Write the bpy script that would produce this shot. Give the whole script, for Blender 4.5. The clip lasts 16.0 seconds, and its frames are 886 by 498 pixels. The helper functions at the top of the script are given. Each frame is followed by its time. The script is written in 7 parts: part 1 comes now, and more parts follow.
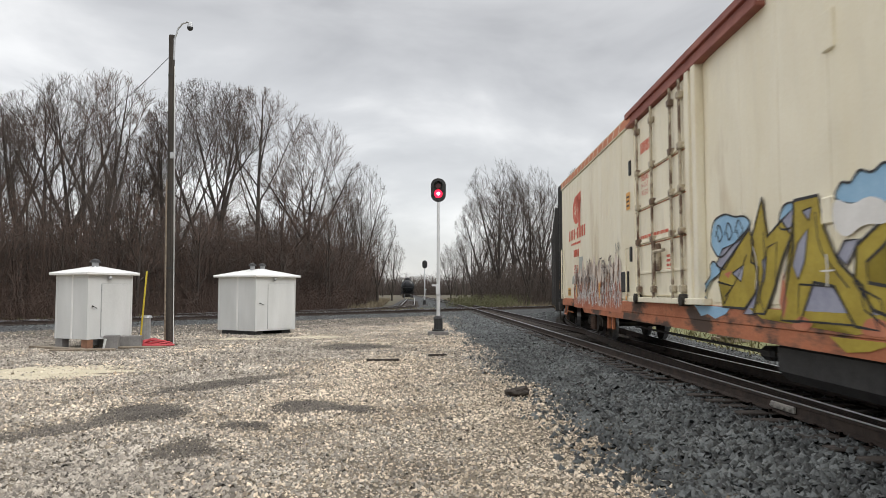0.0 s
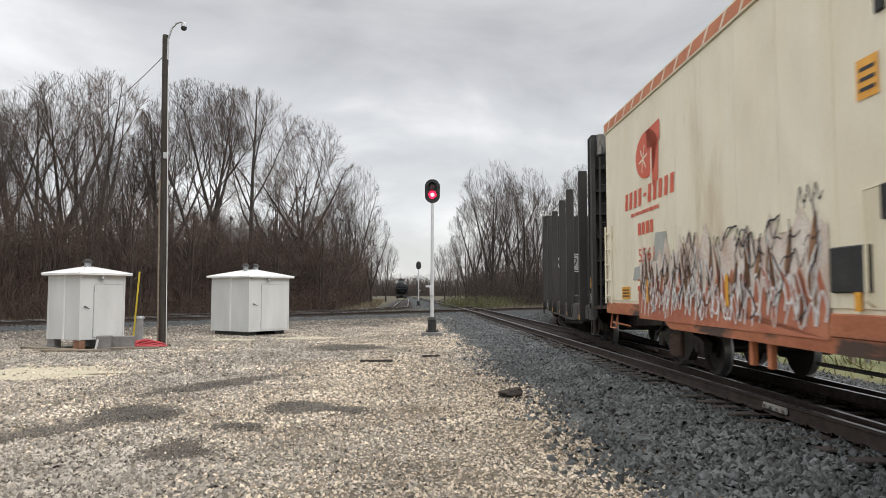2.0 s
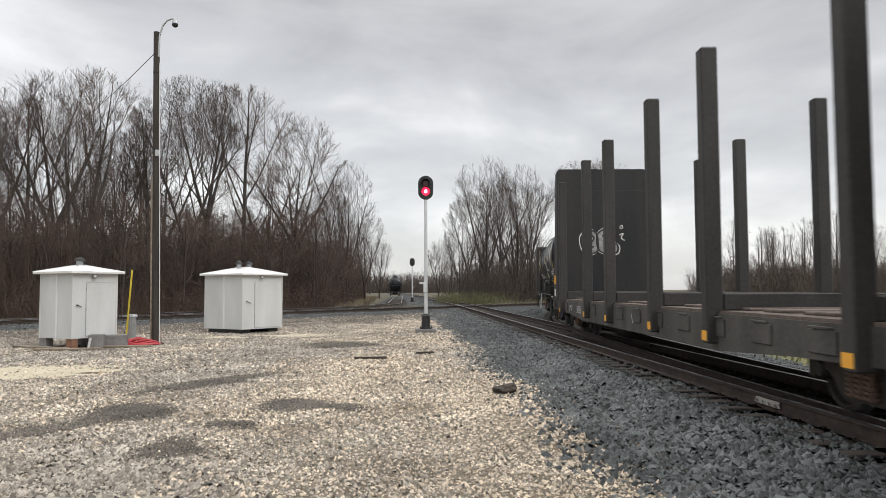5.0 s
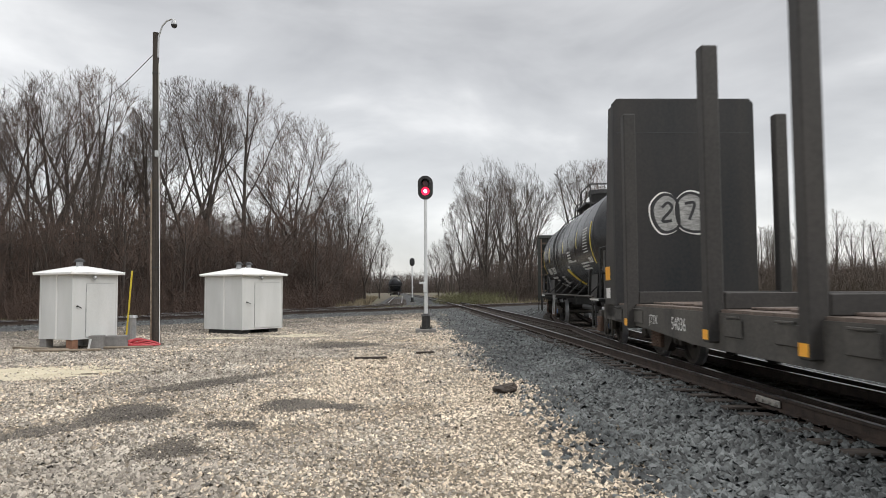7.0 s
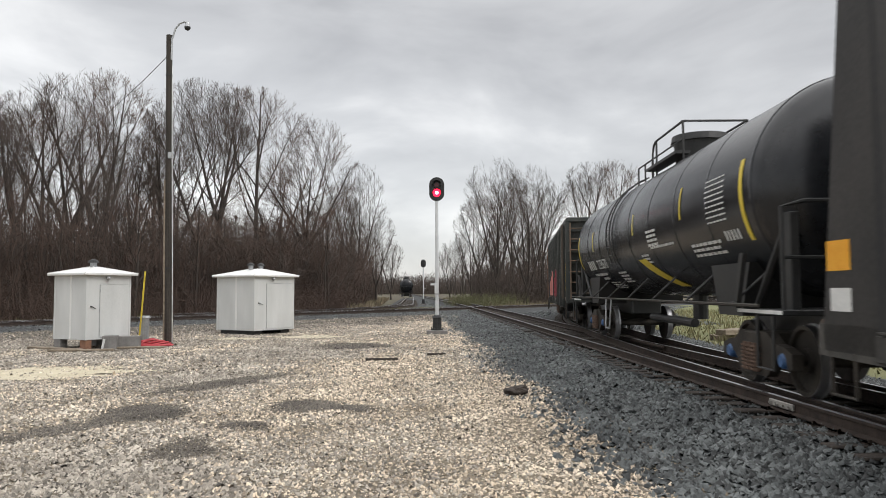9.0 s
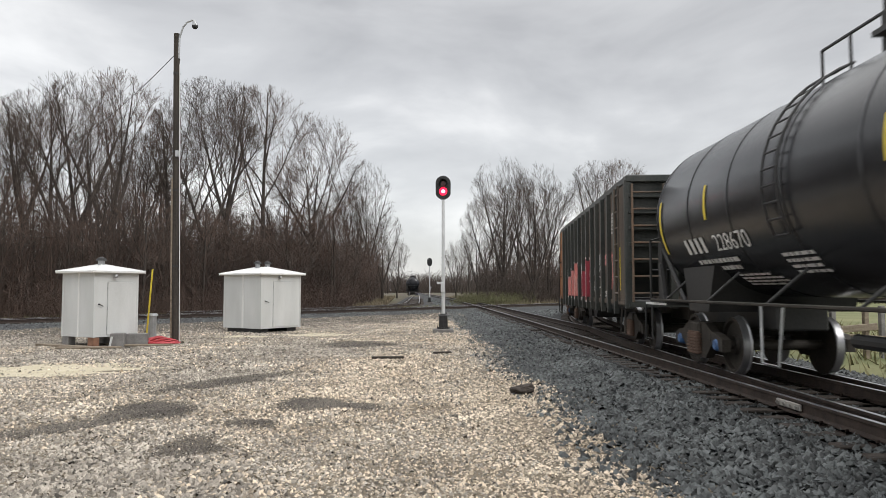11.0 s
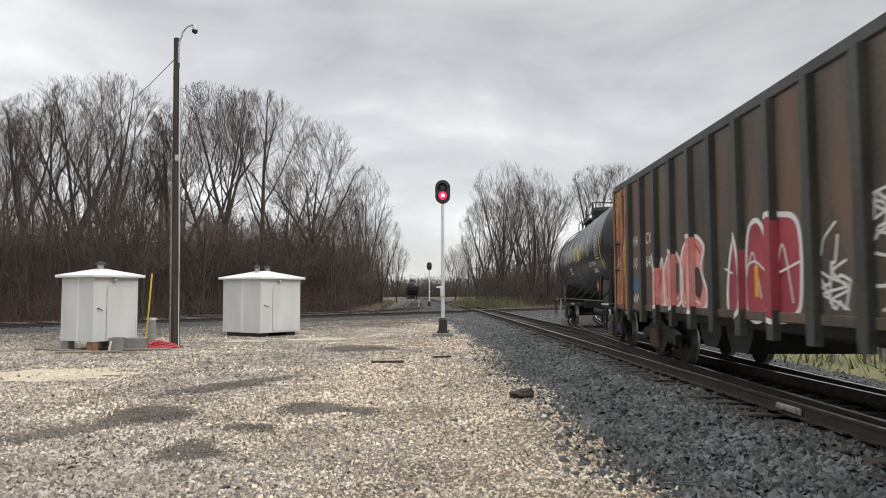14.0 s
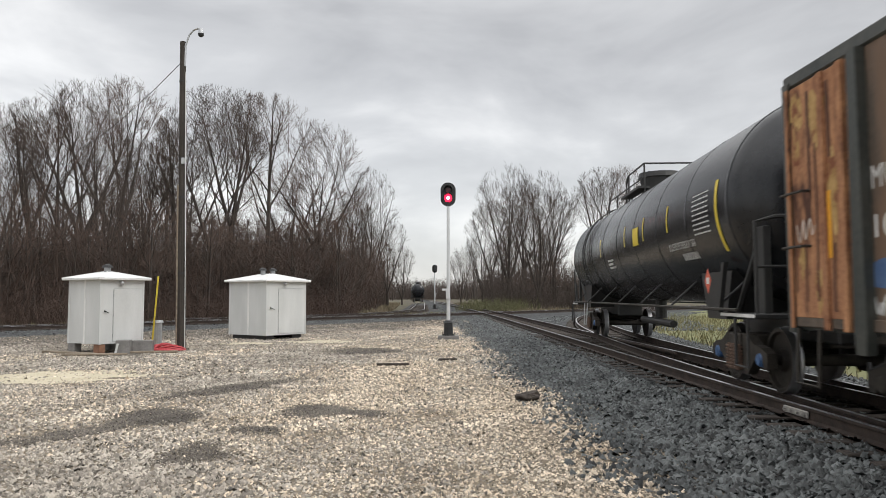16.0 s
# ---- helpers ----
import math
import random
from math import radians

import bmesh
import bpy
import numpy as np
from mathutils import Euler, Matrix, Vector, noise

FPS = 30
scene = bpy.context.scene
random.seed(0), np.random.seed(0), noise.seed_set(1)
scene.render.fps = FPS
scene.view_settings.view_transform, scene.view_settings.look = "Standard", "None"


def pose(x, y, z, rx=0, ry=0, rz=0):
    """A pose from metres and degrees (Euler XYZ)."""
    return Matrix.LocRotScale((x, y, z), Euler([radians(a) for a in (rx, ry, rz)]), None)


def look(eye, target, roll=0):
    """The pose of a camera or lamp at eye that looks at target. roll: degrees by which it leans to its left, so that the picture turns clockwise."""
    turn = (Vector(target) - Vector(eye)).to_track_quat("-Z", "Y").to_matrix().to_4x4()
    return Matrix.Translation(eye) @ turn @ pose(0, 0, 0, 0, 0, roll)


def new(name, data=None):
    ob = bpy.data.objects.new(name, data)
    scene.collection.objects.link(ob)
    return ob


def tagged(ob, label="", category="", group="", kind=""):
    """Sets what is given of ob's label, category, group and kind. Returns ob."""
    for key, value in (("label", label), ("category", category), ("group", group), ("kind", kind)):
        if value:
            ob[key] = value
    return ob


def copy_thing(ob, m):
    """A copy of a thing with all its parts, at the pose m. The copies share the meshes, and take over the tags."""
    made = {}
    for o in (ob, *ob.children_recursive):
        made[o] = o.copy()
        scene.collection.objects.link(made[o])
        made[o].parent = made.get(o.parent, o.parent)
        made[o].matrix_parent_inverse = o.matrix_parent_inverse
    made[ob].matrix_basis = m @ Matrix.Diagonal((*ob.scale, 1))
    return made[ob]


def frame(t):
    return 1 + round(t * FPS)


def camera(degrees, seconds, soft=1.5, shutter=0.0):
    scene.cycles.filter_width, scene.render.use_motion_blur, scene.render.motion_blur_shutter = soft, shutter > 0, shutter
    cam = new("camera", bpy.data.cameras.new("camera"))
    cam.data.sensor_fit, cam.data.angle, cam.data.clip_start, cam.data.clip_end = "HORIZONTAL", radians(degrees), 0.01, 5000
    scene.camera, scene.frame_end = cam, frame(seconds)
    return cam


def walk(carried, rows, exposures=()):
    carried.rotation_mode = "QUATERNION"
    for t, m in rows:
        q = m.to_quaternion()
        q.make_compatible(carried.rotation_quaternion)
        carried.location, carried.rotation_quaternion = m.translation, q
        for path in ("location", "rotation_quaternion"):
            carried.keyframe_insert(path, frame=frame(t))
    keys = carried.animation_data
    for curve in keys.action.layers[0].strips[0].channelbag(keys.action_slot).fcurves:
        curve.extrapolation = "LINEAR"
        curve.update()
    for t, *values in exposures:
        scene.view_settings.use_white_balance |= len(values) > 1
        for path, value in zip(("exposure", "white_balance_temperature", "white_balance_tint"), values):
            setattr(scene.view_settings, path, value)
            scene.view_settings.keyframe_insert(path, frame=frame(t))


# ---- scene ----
# ---- camera ----
cam = camera(62.98, 16.0, 0.65, 0.5)
EYE_Z = 1.71
TURNS = [
    (0, 0.000, 3.443, 0.000), (0.5, 0.145, 3.494, -0.075), (1, 0.277, 3.506, -0.090), (1.5, 0.387, 3.519, -0.142),
    (2, 0.483, 3.522, -0.099), (2.5, 0.584, 3.534, -0.071), (3, 0.699, 3.513, -0.067), (3.5, 0.769, 3.450, -0.033),
    (4, 0.842, 3.327, 0.042), (6.5, 1.073, 3.230, 0.375), (7, 1.006, 3.238, 0.388), (7.5, 0.828, 3.233, 0.377),
    (8, 0.590, 3.241, 0.387), (8.5, 0.359, 3.296, 0.311), (9, 0.115, 3.364, 0.222), (11.5, -0.450, 3.240, 0.108),
    (12, -0.495, 3.254, 0.145), (12.5, -0.497, 3.310, 0.095), (13, -0.453, 3.386, 0.059), (13.5, -0.404, 3.449, 0.080),
    (14, -0.356, 3.582, 0.098), (14.5, -0.373, 3.718, 0.087), (15, -0.498, 3.788, 0.187), (15.5, -0.633, 3.852, 0.109),
    (16, -0.787, 3.780, 0.120),
]
walk(cam, [(t, pose(0, 0, EYE_Z, 90 + p, 0, -yw) @ pose(0, 0, 0, 0, 0, -r)) for t, yw, p, r in TURNS])

# ---- world and light: a bright overcast sky ----
world = bpy.data.worlds.new("overcast_sky")
scene.world = world
world.use_nodes = True
wt = world.node_tree
wt.nodes.clear()


def wnode(kind, **settings):
    n = wt.nodes.new(kind)
    for key, value in settings.items():
        if key == "sky_type":
            n.sky_type = value
        elif key == "blend":
            n.data_type, n.blend_type = "RGBA", value
        elif key == "op":
            n.operation = value
    return n


sky = wnode("ShaderNodeTexSky", sky_type="NISHITA")
sky.sun_disc, sky.sun_elevation, sky.sun_rotation = False, radians(48), radians(150)
wc = wnode("ShaderNodeTexCoord")
wmap = wnode("ShaderNodeMapping")
wmap.inputs["Scale"].default_value = (1.0, 1.0, 2.6)
wmap.inputs["Location"].default_value = (0.35, 0.2, 0.1)
wt.links.new(wc.outputs["Generated"], wmap.inputs["Vector"])
wn = wnode("ShaderNodeTexNoise")
wn.inputs["Scale"].default_value, wn.inputs["Detail"].default_value, wn.inputs["Roughness"].default_value = 3.2, 6.0, 0.5
wn.inputs["Distortion"].default_value = 0.3
wt.links.new(wmap.outputs[0], wn.inputs["Vector"])
wr = wnode("ShaderNodeValToRGB")
cr = wr.color_ramp
cr.elements[0].position, cr.elements[0].color = 0.32, (0.45, 0.446, 0.445, 1)
cr.elements[1].position, cr.elements[1].color = 0.68, (0.83, 0.822, 0.808, 1)
e = cr.elements.new(0.5)
e.color = (0.588, 0.585, 0.582, 1)
wt.links.new(wn.outputs["Fac"], wr.inputs[0])
wsep = wnode("ShaderNodeSeparateXYZ")
wt.links.new(wc.outputs["Generated"], wsep.inputs[0])
wz = wnode("ShaderNodeValToRGB")
for at_z, gain in ((0.16, 0.425), (0.38, 0.40), (0.55, 0.75), (0.8, 1.0)):
    el = wz.color_ramp.elements.new(at_z)
    el.color = (gain, gain, gain, 1)
wz.color_ramp.elements[0].color = (0.45, 0.45, 0.45, 1)
wz.color_ramp.elements[-1].color = (1, 1, 1, 1)
wt.links.new(wsep.outputs["Z"], wz.inputs["Fac"])
wmul = wnode("ShaderNodeMix", blend="MULTIPLY")
wmul.inputs["Factor"].default_value = 1.0
wt.links.new(wr.outputs[0], wmul.inputs["A"])
wt.links.new(wz.outputs[0], wmul.inputs["B"])
bg1, bg2, wadd, wout = (wnode("ShaderNodeBackground"), wnode("ShaderNodeBackground"), wnode("ShaderNodeAddShader"),
                        wnode("ShaderNodeOutputWorld"))
wt.links.new(sky.outputs[0], bg1.inputs["Color"])
bg1.inputs["Strength"].default_value = 0.02
wt.links.new(wmul.outputs["Result"], bg2.inputs["Color"])
bg2.inputs["Strength"].default_value = 2.65
wt.links.new(bg1.outputs[0], wadd.inputs[0])
wt.links.new(bg2.outputs[0], wadd.inputs[1])
wt.links.new(wadd.outputs[0], wout.inputs["Surface"])
sun = new("sun", bpy.data.lights.new("sun", "SUN"))
sun.data.energy, sun.data.angle, sun.data.color = 1.3, radians(25), (1.0, 0.97, 0.93)
sun.matrix_world = look((60, -45, 70), (0, 0, 0))
scene.view_settings.exposure = 0.0


# ---- materials ----
def mat(name, c1, c2, scale=2.0, rough=0.8, metal=0.0, bump=0.2, fine=30.0, stain=None, stain_at=0.6, stain_scale=0.6, spread=0.0,
        stretch=(1, 1, 1), emit=0.0, dents=0.0):
    """A surface with two scales of variation, fine relief and, if wanted, stains of a third colour."""
    m = bpy.data.materials.new(name)
    m.use_nodes = True
    nt = m.node_tree
    bsdf = nt.nodes["Principled BSDF"]
    L = nt.links.new
    tc = nt.nodes.new("ShaderNodeTexCoord")
    mp = nt.nodes.new("ShaderNodeMapping")
    mp.inputs["Scale"].default_value = stretch
    L(tc.outputs["Object"], mp.inputs["Vector"])
    n1 = nt.nodes.new("ShaderNodeTexNoise")
    n1.inputs["Scale"].default_value, n1.inputs["Detail"].default_value = scale, 5
    L(mp.outputs[0], n1.inputs["Vector"])
    n2 = nt.nodes.new("ShaderNodeTexNoise")
    n2.inputs["Scale"].default_value, n2.inputs["Detail"].default_value = fine, 3
    L(tc.outputs["Object"], n2.inputs["Vector"])
    add = nt.nodes.new("ShaderNodeMath")
    add.operation = "MULTIPLY_ADD"
    L(n2.outputs["Fac"], add.inputs[0])
    add.inputs[1].default_value = 0.5
    L(n1.outputs["Fac"], add.inputs[2])
    rng = nt.nodes.new("ShaderNodeMapRange")
    rng.inputs["From Min"].default_value, rng.inputs["From Max"].default_value = 0.5, 1.0
    L(add.outputs[0], rng.inputs["Value"])
    mix = nt.nodes.new("ShaderNodeMix")
    mix.data_type = "RGBA"
    L(rng.outputs[0], mix.inputs["Factor"])
    mix.inputs["A"].default_value, mix.inputs["B"].default_value = (*c1, 1), (*c2, 1)
    col = mix.outputs["Result"]
    if stain:
        n3 = nt.nodes.new("ShaderNodeTexNoise")
        n3.inputs["Scale"].default_value, n3.inputs["Detail"].default_value, n3.inputs["Roughness"].default_value = stain_scale, 7, 0.62
        L(mp.outputs[0], n3.inputs["Vector"])
        r3 = nt.nodes.new("ShaderNodeMapRange")
        r3.inputs["From Min"].default_value, r3.inputs["From Max"].default_value = stain_at - 0.04, stain_at + 0.06
        L(n3.outputs["Fac"], r3.inputs["Value"])
        mx = nt.nodes.new("ShaderNodeMix")
        mx.data_type = "RGBA"
        L(r3.outputs[0], mx.inputs["Factor"])
        L(col, mx.inputs["A"])
        mx.inputs["B"].default_value = (*stain, 1)
        col = mx.outputs["Result"]
    if spread:
        gi = nt.nodes.new("ShaderNodeNewGeometry")
        r4 = nt.nodes.new("ShaderNodeMapRange")
        r4.inputs["To Min"].default_value, r4.inputs["To Max"].default_value = 1 - spread, 1 + spread
        L(gi.outputs["Random Per Island"], r4.inputs["Value"])
        mm = nt.nodes.new("ShaderNodeMix")
        mm.data_type, mm.blend_type = "RGBA", "MULTIPLY"
        mm.inputs["Factor"].default_value = 1.0
        L(col, mm.inputs["A"])
        L(r4.outputs[0], mm.inputs["B"])
        col = mm.outputs["Result"]
    L(col, bsdf.inputs["Base Color"])
    bsdf.inputs["Roughness"].default_value, bsdf.inputs["Metallic"].default_value = rough, metal
    if bump:
        b = nt.nodes.new("ShaderNodeBump")
        b.inputs["Strength"].default_value, b.inputs["Distance"].default_value = bump, 0.02
        L(n2.outputs["Fac"], b.inputs["Height"])
        if dents:
            n5 = nt.nodes.new("ShaderNodeTexNoise")
            n5.inputs["Scale"].default_value, n5.inputs["Detail"].default_value = 1.1, 2
            mp5 = nt.nodes.new("ShaderNodeMapping")
            mp5.inputs["Scale"].default_value = (2.2, 1, 0.8)
            L(tc.outputs["Object"], mp5.inputs["Vector"])
            L(mp5.outputs[0], n5.inputs["Vector"])
            b5 = nt.nodes.new("ShaderNodeBump")
            b5.inputs["Strength"].default_value, b5.inputs["Distance"].default_value = 1.0, dents
            L(n5.outputs["Fac"], b5.inputs["Height"])
            L(b5.outputs[0], b.inputs["Normal"])
        L(b.outputs[0], bsdf.inputs["Normal"])
    if emit:
        L(col, bsdf.inputs["Emission Color"])
        bsdf.inputs["Emission Strength"].default_value = emit
    return m


# Ground under the stones, darkened so the gaps between them read as shade
M_GRAVEL_GAPS = mat("limestone_gap_shade", (0.10, 0.083, 0.062), (0.26, 0.215, 0.155), 1.2, 0.95, 0, 1.0, 45)
# Bed colour kept dark to put shade between the lighter ballast stones
M_BALLAST_GAPS = mat("ballast_gap_shade", (0.016, 0.017, 0.018), (0.050, 0.054, 0.055), 1.5, 0.9, 0, 1.0, 35)
M_GRASS = mat("spring_grass", (0.08, 0.10, 0.03), (0.20, 0.19, 0.09), 0.3, 0.95, 0, 0.6, 12)
M_RAIL = mat("rusted_rail_steel", (0.024, 0.018, 0.015), (0.068, 0.048, 0.038), 6, 0.7, 0.3, 0.2, 60)
M_RAILTOP = mat("polished_rail_top", (0.42, 0.43, 0.45), (0.62, 0.63, 0.65), 8, 0.28, 0.9, 0.05, 60)
M_TIE = mat("creosote_tie", (0.022, 0.018, 0.015), (0.070, 0.056, 0.046), 3, 0.9, 0, 0.6, 25, stretch=(1, 6, 6))
M_CREAM = mat("cream_paint", (0.78, 0.71, 0.53), (0.86, 0.81, 0.66), 0.8, 0.5, 0, 0.05, 25, stain=(0.62, 0.53, 0.37), stain_at=0.64, stain_scale=0.5,
              stretch=(1.5, 1, 0.35), dents=0.10)
M_BLACK = mat("dusty_black_paint", (0.012, 0.013, 0.014), (0.035, 0.034, 0.033), 1.0, 0.5, 0, 0.1, 20, stretch=(1, 1, 0.4))
M_TANK = mat("glossy_black_paint", (0.008, 0.009, 0.011), (0.018, 0.019, 0.022), 1.0, 0.25, 0, 0.03, 10, stretch=(1, 1, 0.3))
M_HOPPER = mat("weathered_brown_black_paint", (0.046, 0.037, 0.029), (0.150, 0.115, 0.088), 1.2, 0.6, 0, 0.15, 18, stain=(0.15, 0.09, 0.055),
               stain_at=0.60, stretch=(1.5, 1, 0.3), dents=0.08)
M_HOPRIB = mat("green_black_rib_paint", (0.018, 0.024, 0.023), (0.065, 0.066, 0.058), 1.6, 0.5, 0, 0.15, 18, stretch=(1.5, 1, 0.35))
M_STEEL = mat("grimy_steel", (0.02, 0.018, 0.016), (0.07, 0.06, 0.05), 3, 0.65, 0.4, 0.2, 30)
M_WHITE = mat("white_shed_paint", (0.50, 0.51, 0.50), (0.63, 0.64, 0.63), 1.5, 0.5, 0, 0.03, 30, stretch=(1, 1, 0.3))
M_BARK = mat("grey_bark", (0.028, 0.022, 0.019), (0.080, 0.065, 0.055), 2, 0.95, 0, 0.4, 20)


# ---- mesh helpers ----
def box(bm, x0, x1, y0, y1, z0, z1, bevel=0.0):
    m = Matrix.LocRotScale(((x0 + x1) / 2, (y0 + y1) / 2, (z0 + z1) / 2), None, (abs(x1 - x0), abs(y1 - y0), abs(z1 - z0)))
    r = bmesh.ops.create_cube(bm, size=1, matrix=m)
    if bevel:
        es = list({ed for v in r["verts"] for ed in v.link_edges})
        bmesh.ops.bevel(bm, geom=es, offset=bevel, segments=1, affect="EDGES")
    return bm


def rod(bm, a, b, r, seg=8, r2=None):
    a, b = Vector(a), Vector(b)
    d = b - a
    m = Matrix.Translation((a + b) / 2) @ d.to_track_quat("Z", "Y").to_matrix().to_4x4()
    bmesh.ops.create_cone(bm, cap_ends=True, segments=seg, radius1=r, radius2=r if r2 is None else r2, depth=d.length, matrix=m)
    return bm


def pipe(bm, pts, r, seg=6):
    """A bent round bar through the points, in one piece."""
    ps = [Vector(p) for p in pts]
    rings, u = [], None
    for i, p in enumerate(ps):
        d = (ps[min(i + 1, len(ps) - 1)] - ps[max(i - 1, 0)]).normalized()
        u = d.orthogonal().normalized() if u is None else (u - d * u.dot(d)).normalized()
        w = d.cross(u)
        rings.append([bm.verts.new(p + u * (r * math.cos(2 * math.pi * k / seg)) + w * (r * math.sin(2 * math.pi * k / seg))) for k in range(seg)])
    for a, b in zip(rings, rings[1:]):
        for k in range(seg):
            bm.faces.new((a[k], a[(k + 1) % seg], b[(k + 1) % seg], b[k]))
    bm.faces.new(rings[0])
    bm.faces.new(rings[-1])
    return bm


def part(name, bm, material, parent=None, label="", smooth=False):
    me = bpy.data.meshes.new(name)
    bmesh.ops.recalc_face_normals(bm, faces=bm.faces)
    bm.to_mesh(me)
    bm.free()
    for m in material if isinstance(material, (list, tuple)) else [material]:
        me.materials.append(m)
    if smooth:
        for p in me.polygons:
            p.use_smooth = True
    ob = new(name, me)
    if parent:
        ob.parent = parent
    if label:
        tagged(ob, label)
    return ob


def thing(name, label, category, group="", kind="", m=None):
    ob = new(name)
    ob.empty_display_size = 0.3
    if m is not None:
        ob.matrix_world = m
    return tagged(ob, label, category, group, kind)


def raw(name, verts, faces, material, parent=None, smooth=False):
    me = bpy.data.meshes.new(name)
    me.from_pydata(verts, [], faces)
    me.materials.append(material)
    if smooth:
        me.polygons.foreach_set("use_smooth", [True] * len(me.polygons))
    ob = new(name, me)
    if parent:
        ob.parent = parent
    return ob


# ---- the lines of the tracks ----
RAIL_Z = 0.35


def heading_line(x, y, length, heading, step=0.5):
    """Points (x, y, heading) along a line whose heading, from the y axis to the right, is a function of the length."""
    out = []
    for i in range(int(length / step) + 1):
        out.append((x, y, heading(i * step)))
        h = heading((i + 0.5) * step)
        x, y = x + math.sin(h) * step, y + math.cos(h) * step
    return out


TRAIN_LINE = heading_line(5.5413, 0, 150, lambda s: min(-0.0225 + 0.001949 * s + 1.2309 * s * s / 2e4, 0.68))


def train_at(s):
    """Place and heading on the train's track, s metres up the line from beside the camera."""
    if s < 0:
        h = -0.0325
        return Vector((5.5413 + math.sin(h) * s, math.cos(h) * s, RAIL_Z))
    i = min(int(s / 0.5), len(TRAIN_LINE) - 2)
    a, b = Vector(TRAIN_LINE[i][:2]), Vector(TRAIN_LINE[i + 1][:2])
    return (a + (b - a) * (s / 0.5 - i)).to_3d() + Vector((0, 0, RAIL_Z))


def smooth_step(a, b, v):
    k = min(1, max(0, (v - a) / (b - a)))
    return k * k * (3 - 2 * k)


MAIN_LINE = heading_line(5.41 + 0.0325 * 80, -80, 520, lambda s: -0.0325 - 0.0285 * smooth_step(125, 185, s))
CROSS_HEAD = math.atan2(0.63, 0.777)
CROSS_LINE = heading_line(-4.5 - 0.63 * 90, 55.5 - 0.777 * 90, 260, lambda s: CROSS_HEAD)
SIDING_LINE = heading_line(-17.6, 46.2, 130, lambda s: CROSS_HEAD - 0.72 * smooth_step(2, 42, s))


def sweep(line, profile, material, name, parent=None, step=2):
    """A closed profile of (offset, z) drawn along a line."""
    vs, fs, n = [], [], len(profile)
    pts = line[::step]
    for x, y, h in pts:
        c, s = math.cos(h), math.sin(h)
        vs += [(x + o * c, y - o * s, z) for o, z in profile]
    for i in range(len(pts) - 1):
        for k in range(n):
            a, b = i * n + k, i * n + (k + 1) % n
            fs.append((a, b, b + n, a + n))
    fs += [tuple(range(n)), tuple(range((len(pts) - 1) * n, len(pts) * n))]
    return raw(name, vs, fs, material, parent)


def rail_profile(o, z=RAIL_Z):
    """A flat-bottomed rail: foot, web and head, centred at the offset o."""
    p = [(-0.075, -0.18), (0.075, -0.18), (0.075, -0.165), (0.012, -0.145), (0.012, -0.045), (0.036, -0.035), (0.036, -0.004),
         (-0.036, -0.004), (-0.036, -0.035), (-0.012, -0.045), (-0.012, -0.145), (-0.075, -0.165)]
    return [(o + a, z + b) for a, b in p]


def head_profile(o, z=RAIL_Z):
    return [(o - 0.030, z - 0.003), (o + 0.030, z - 0.003), (o + 0.026, z), (o - 0.026, z)]


# ---- ground: one sheet to the horizon ----
M_WOODFLOOR = mat("leaf_litter", (0.045, 0.035, 0.025), (0.105, 0.083, 0.056), 0.5, 0.95, 0, 0.8, 8, stain=(0.10, 0.11, 0.04), stain_at=0.56, stain_scale=0.25)
M_SAND = mat("pale_limestone_fines", (0.42, 0.37, 0.26), (0.56, 0.50, 0.37), 1.5, 0.95, 0, 0.6, 35)
M_STONE_TAN = mat("tan_limestone_chips", (0.38, 0.305, 0.22), (0.66, 0.57, 0.455), 0.8, 0.9, 0, 0.3, 60, spread=0.6)
M_STONE_GREY = mat("grey_limestone_chips", (0.18, 0.158, 0.132), (0.47, 0.425, 0.36), 0.8, 0.9, 0, 0.3, 60, spread=0.55)
M_STONE_DARK = mat("grey_green_ballast_stone", (0.028, 0.032, 0.033), (0.115, 0.124, 0.123), 0.9, 0.6, 0, 0.3, 50, spread=0.85)

M_STONE_DAMP = mat("damp_dark_chips", (0.065, 0.057, 0.048), (0.16, 0.14, 0.118), 0.9, 0.8, 0, 0.3, 50, spread=0.5)


def main_x(y):
    return 5.41 - 0.0325 * y


def train_x(y):
    k = min(range(len(TRAIN_LINE)), key=lambda i: abs(TRAIN_LINE[i][1] - y))
    return TRAIN_LINE[k][0]


def beyond_crossing(x, y):
    """How far a place lies on the far side of the crossing track."""
    return -0.777 * (x + 4.5) + 0.63 * (y - 55.5)


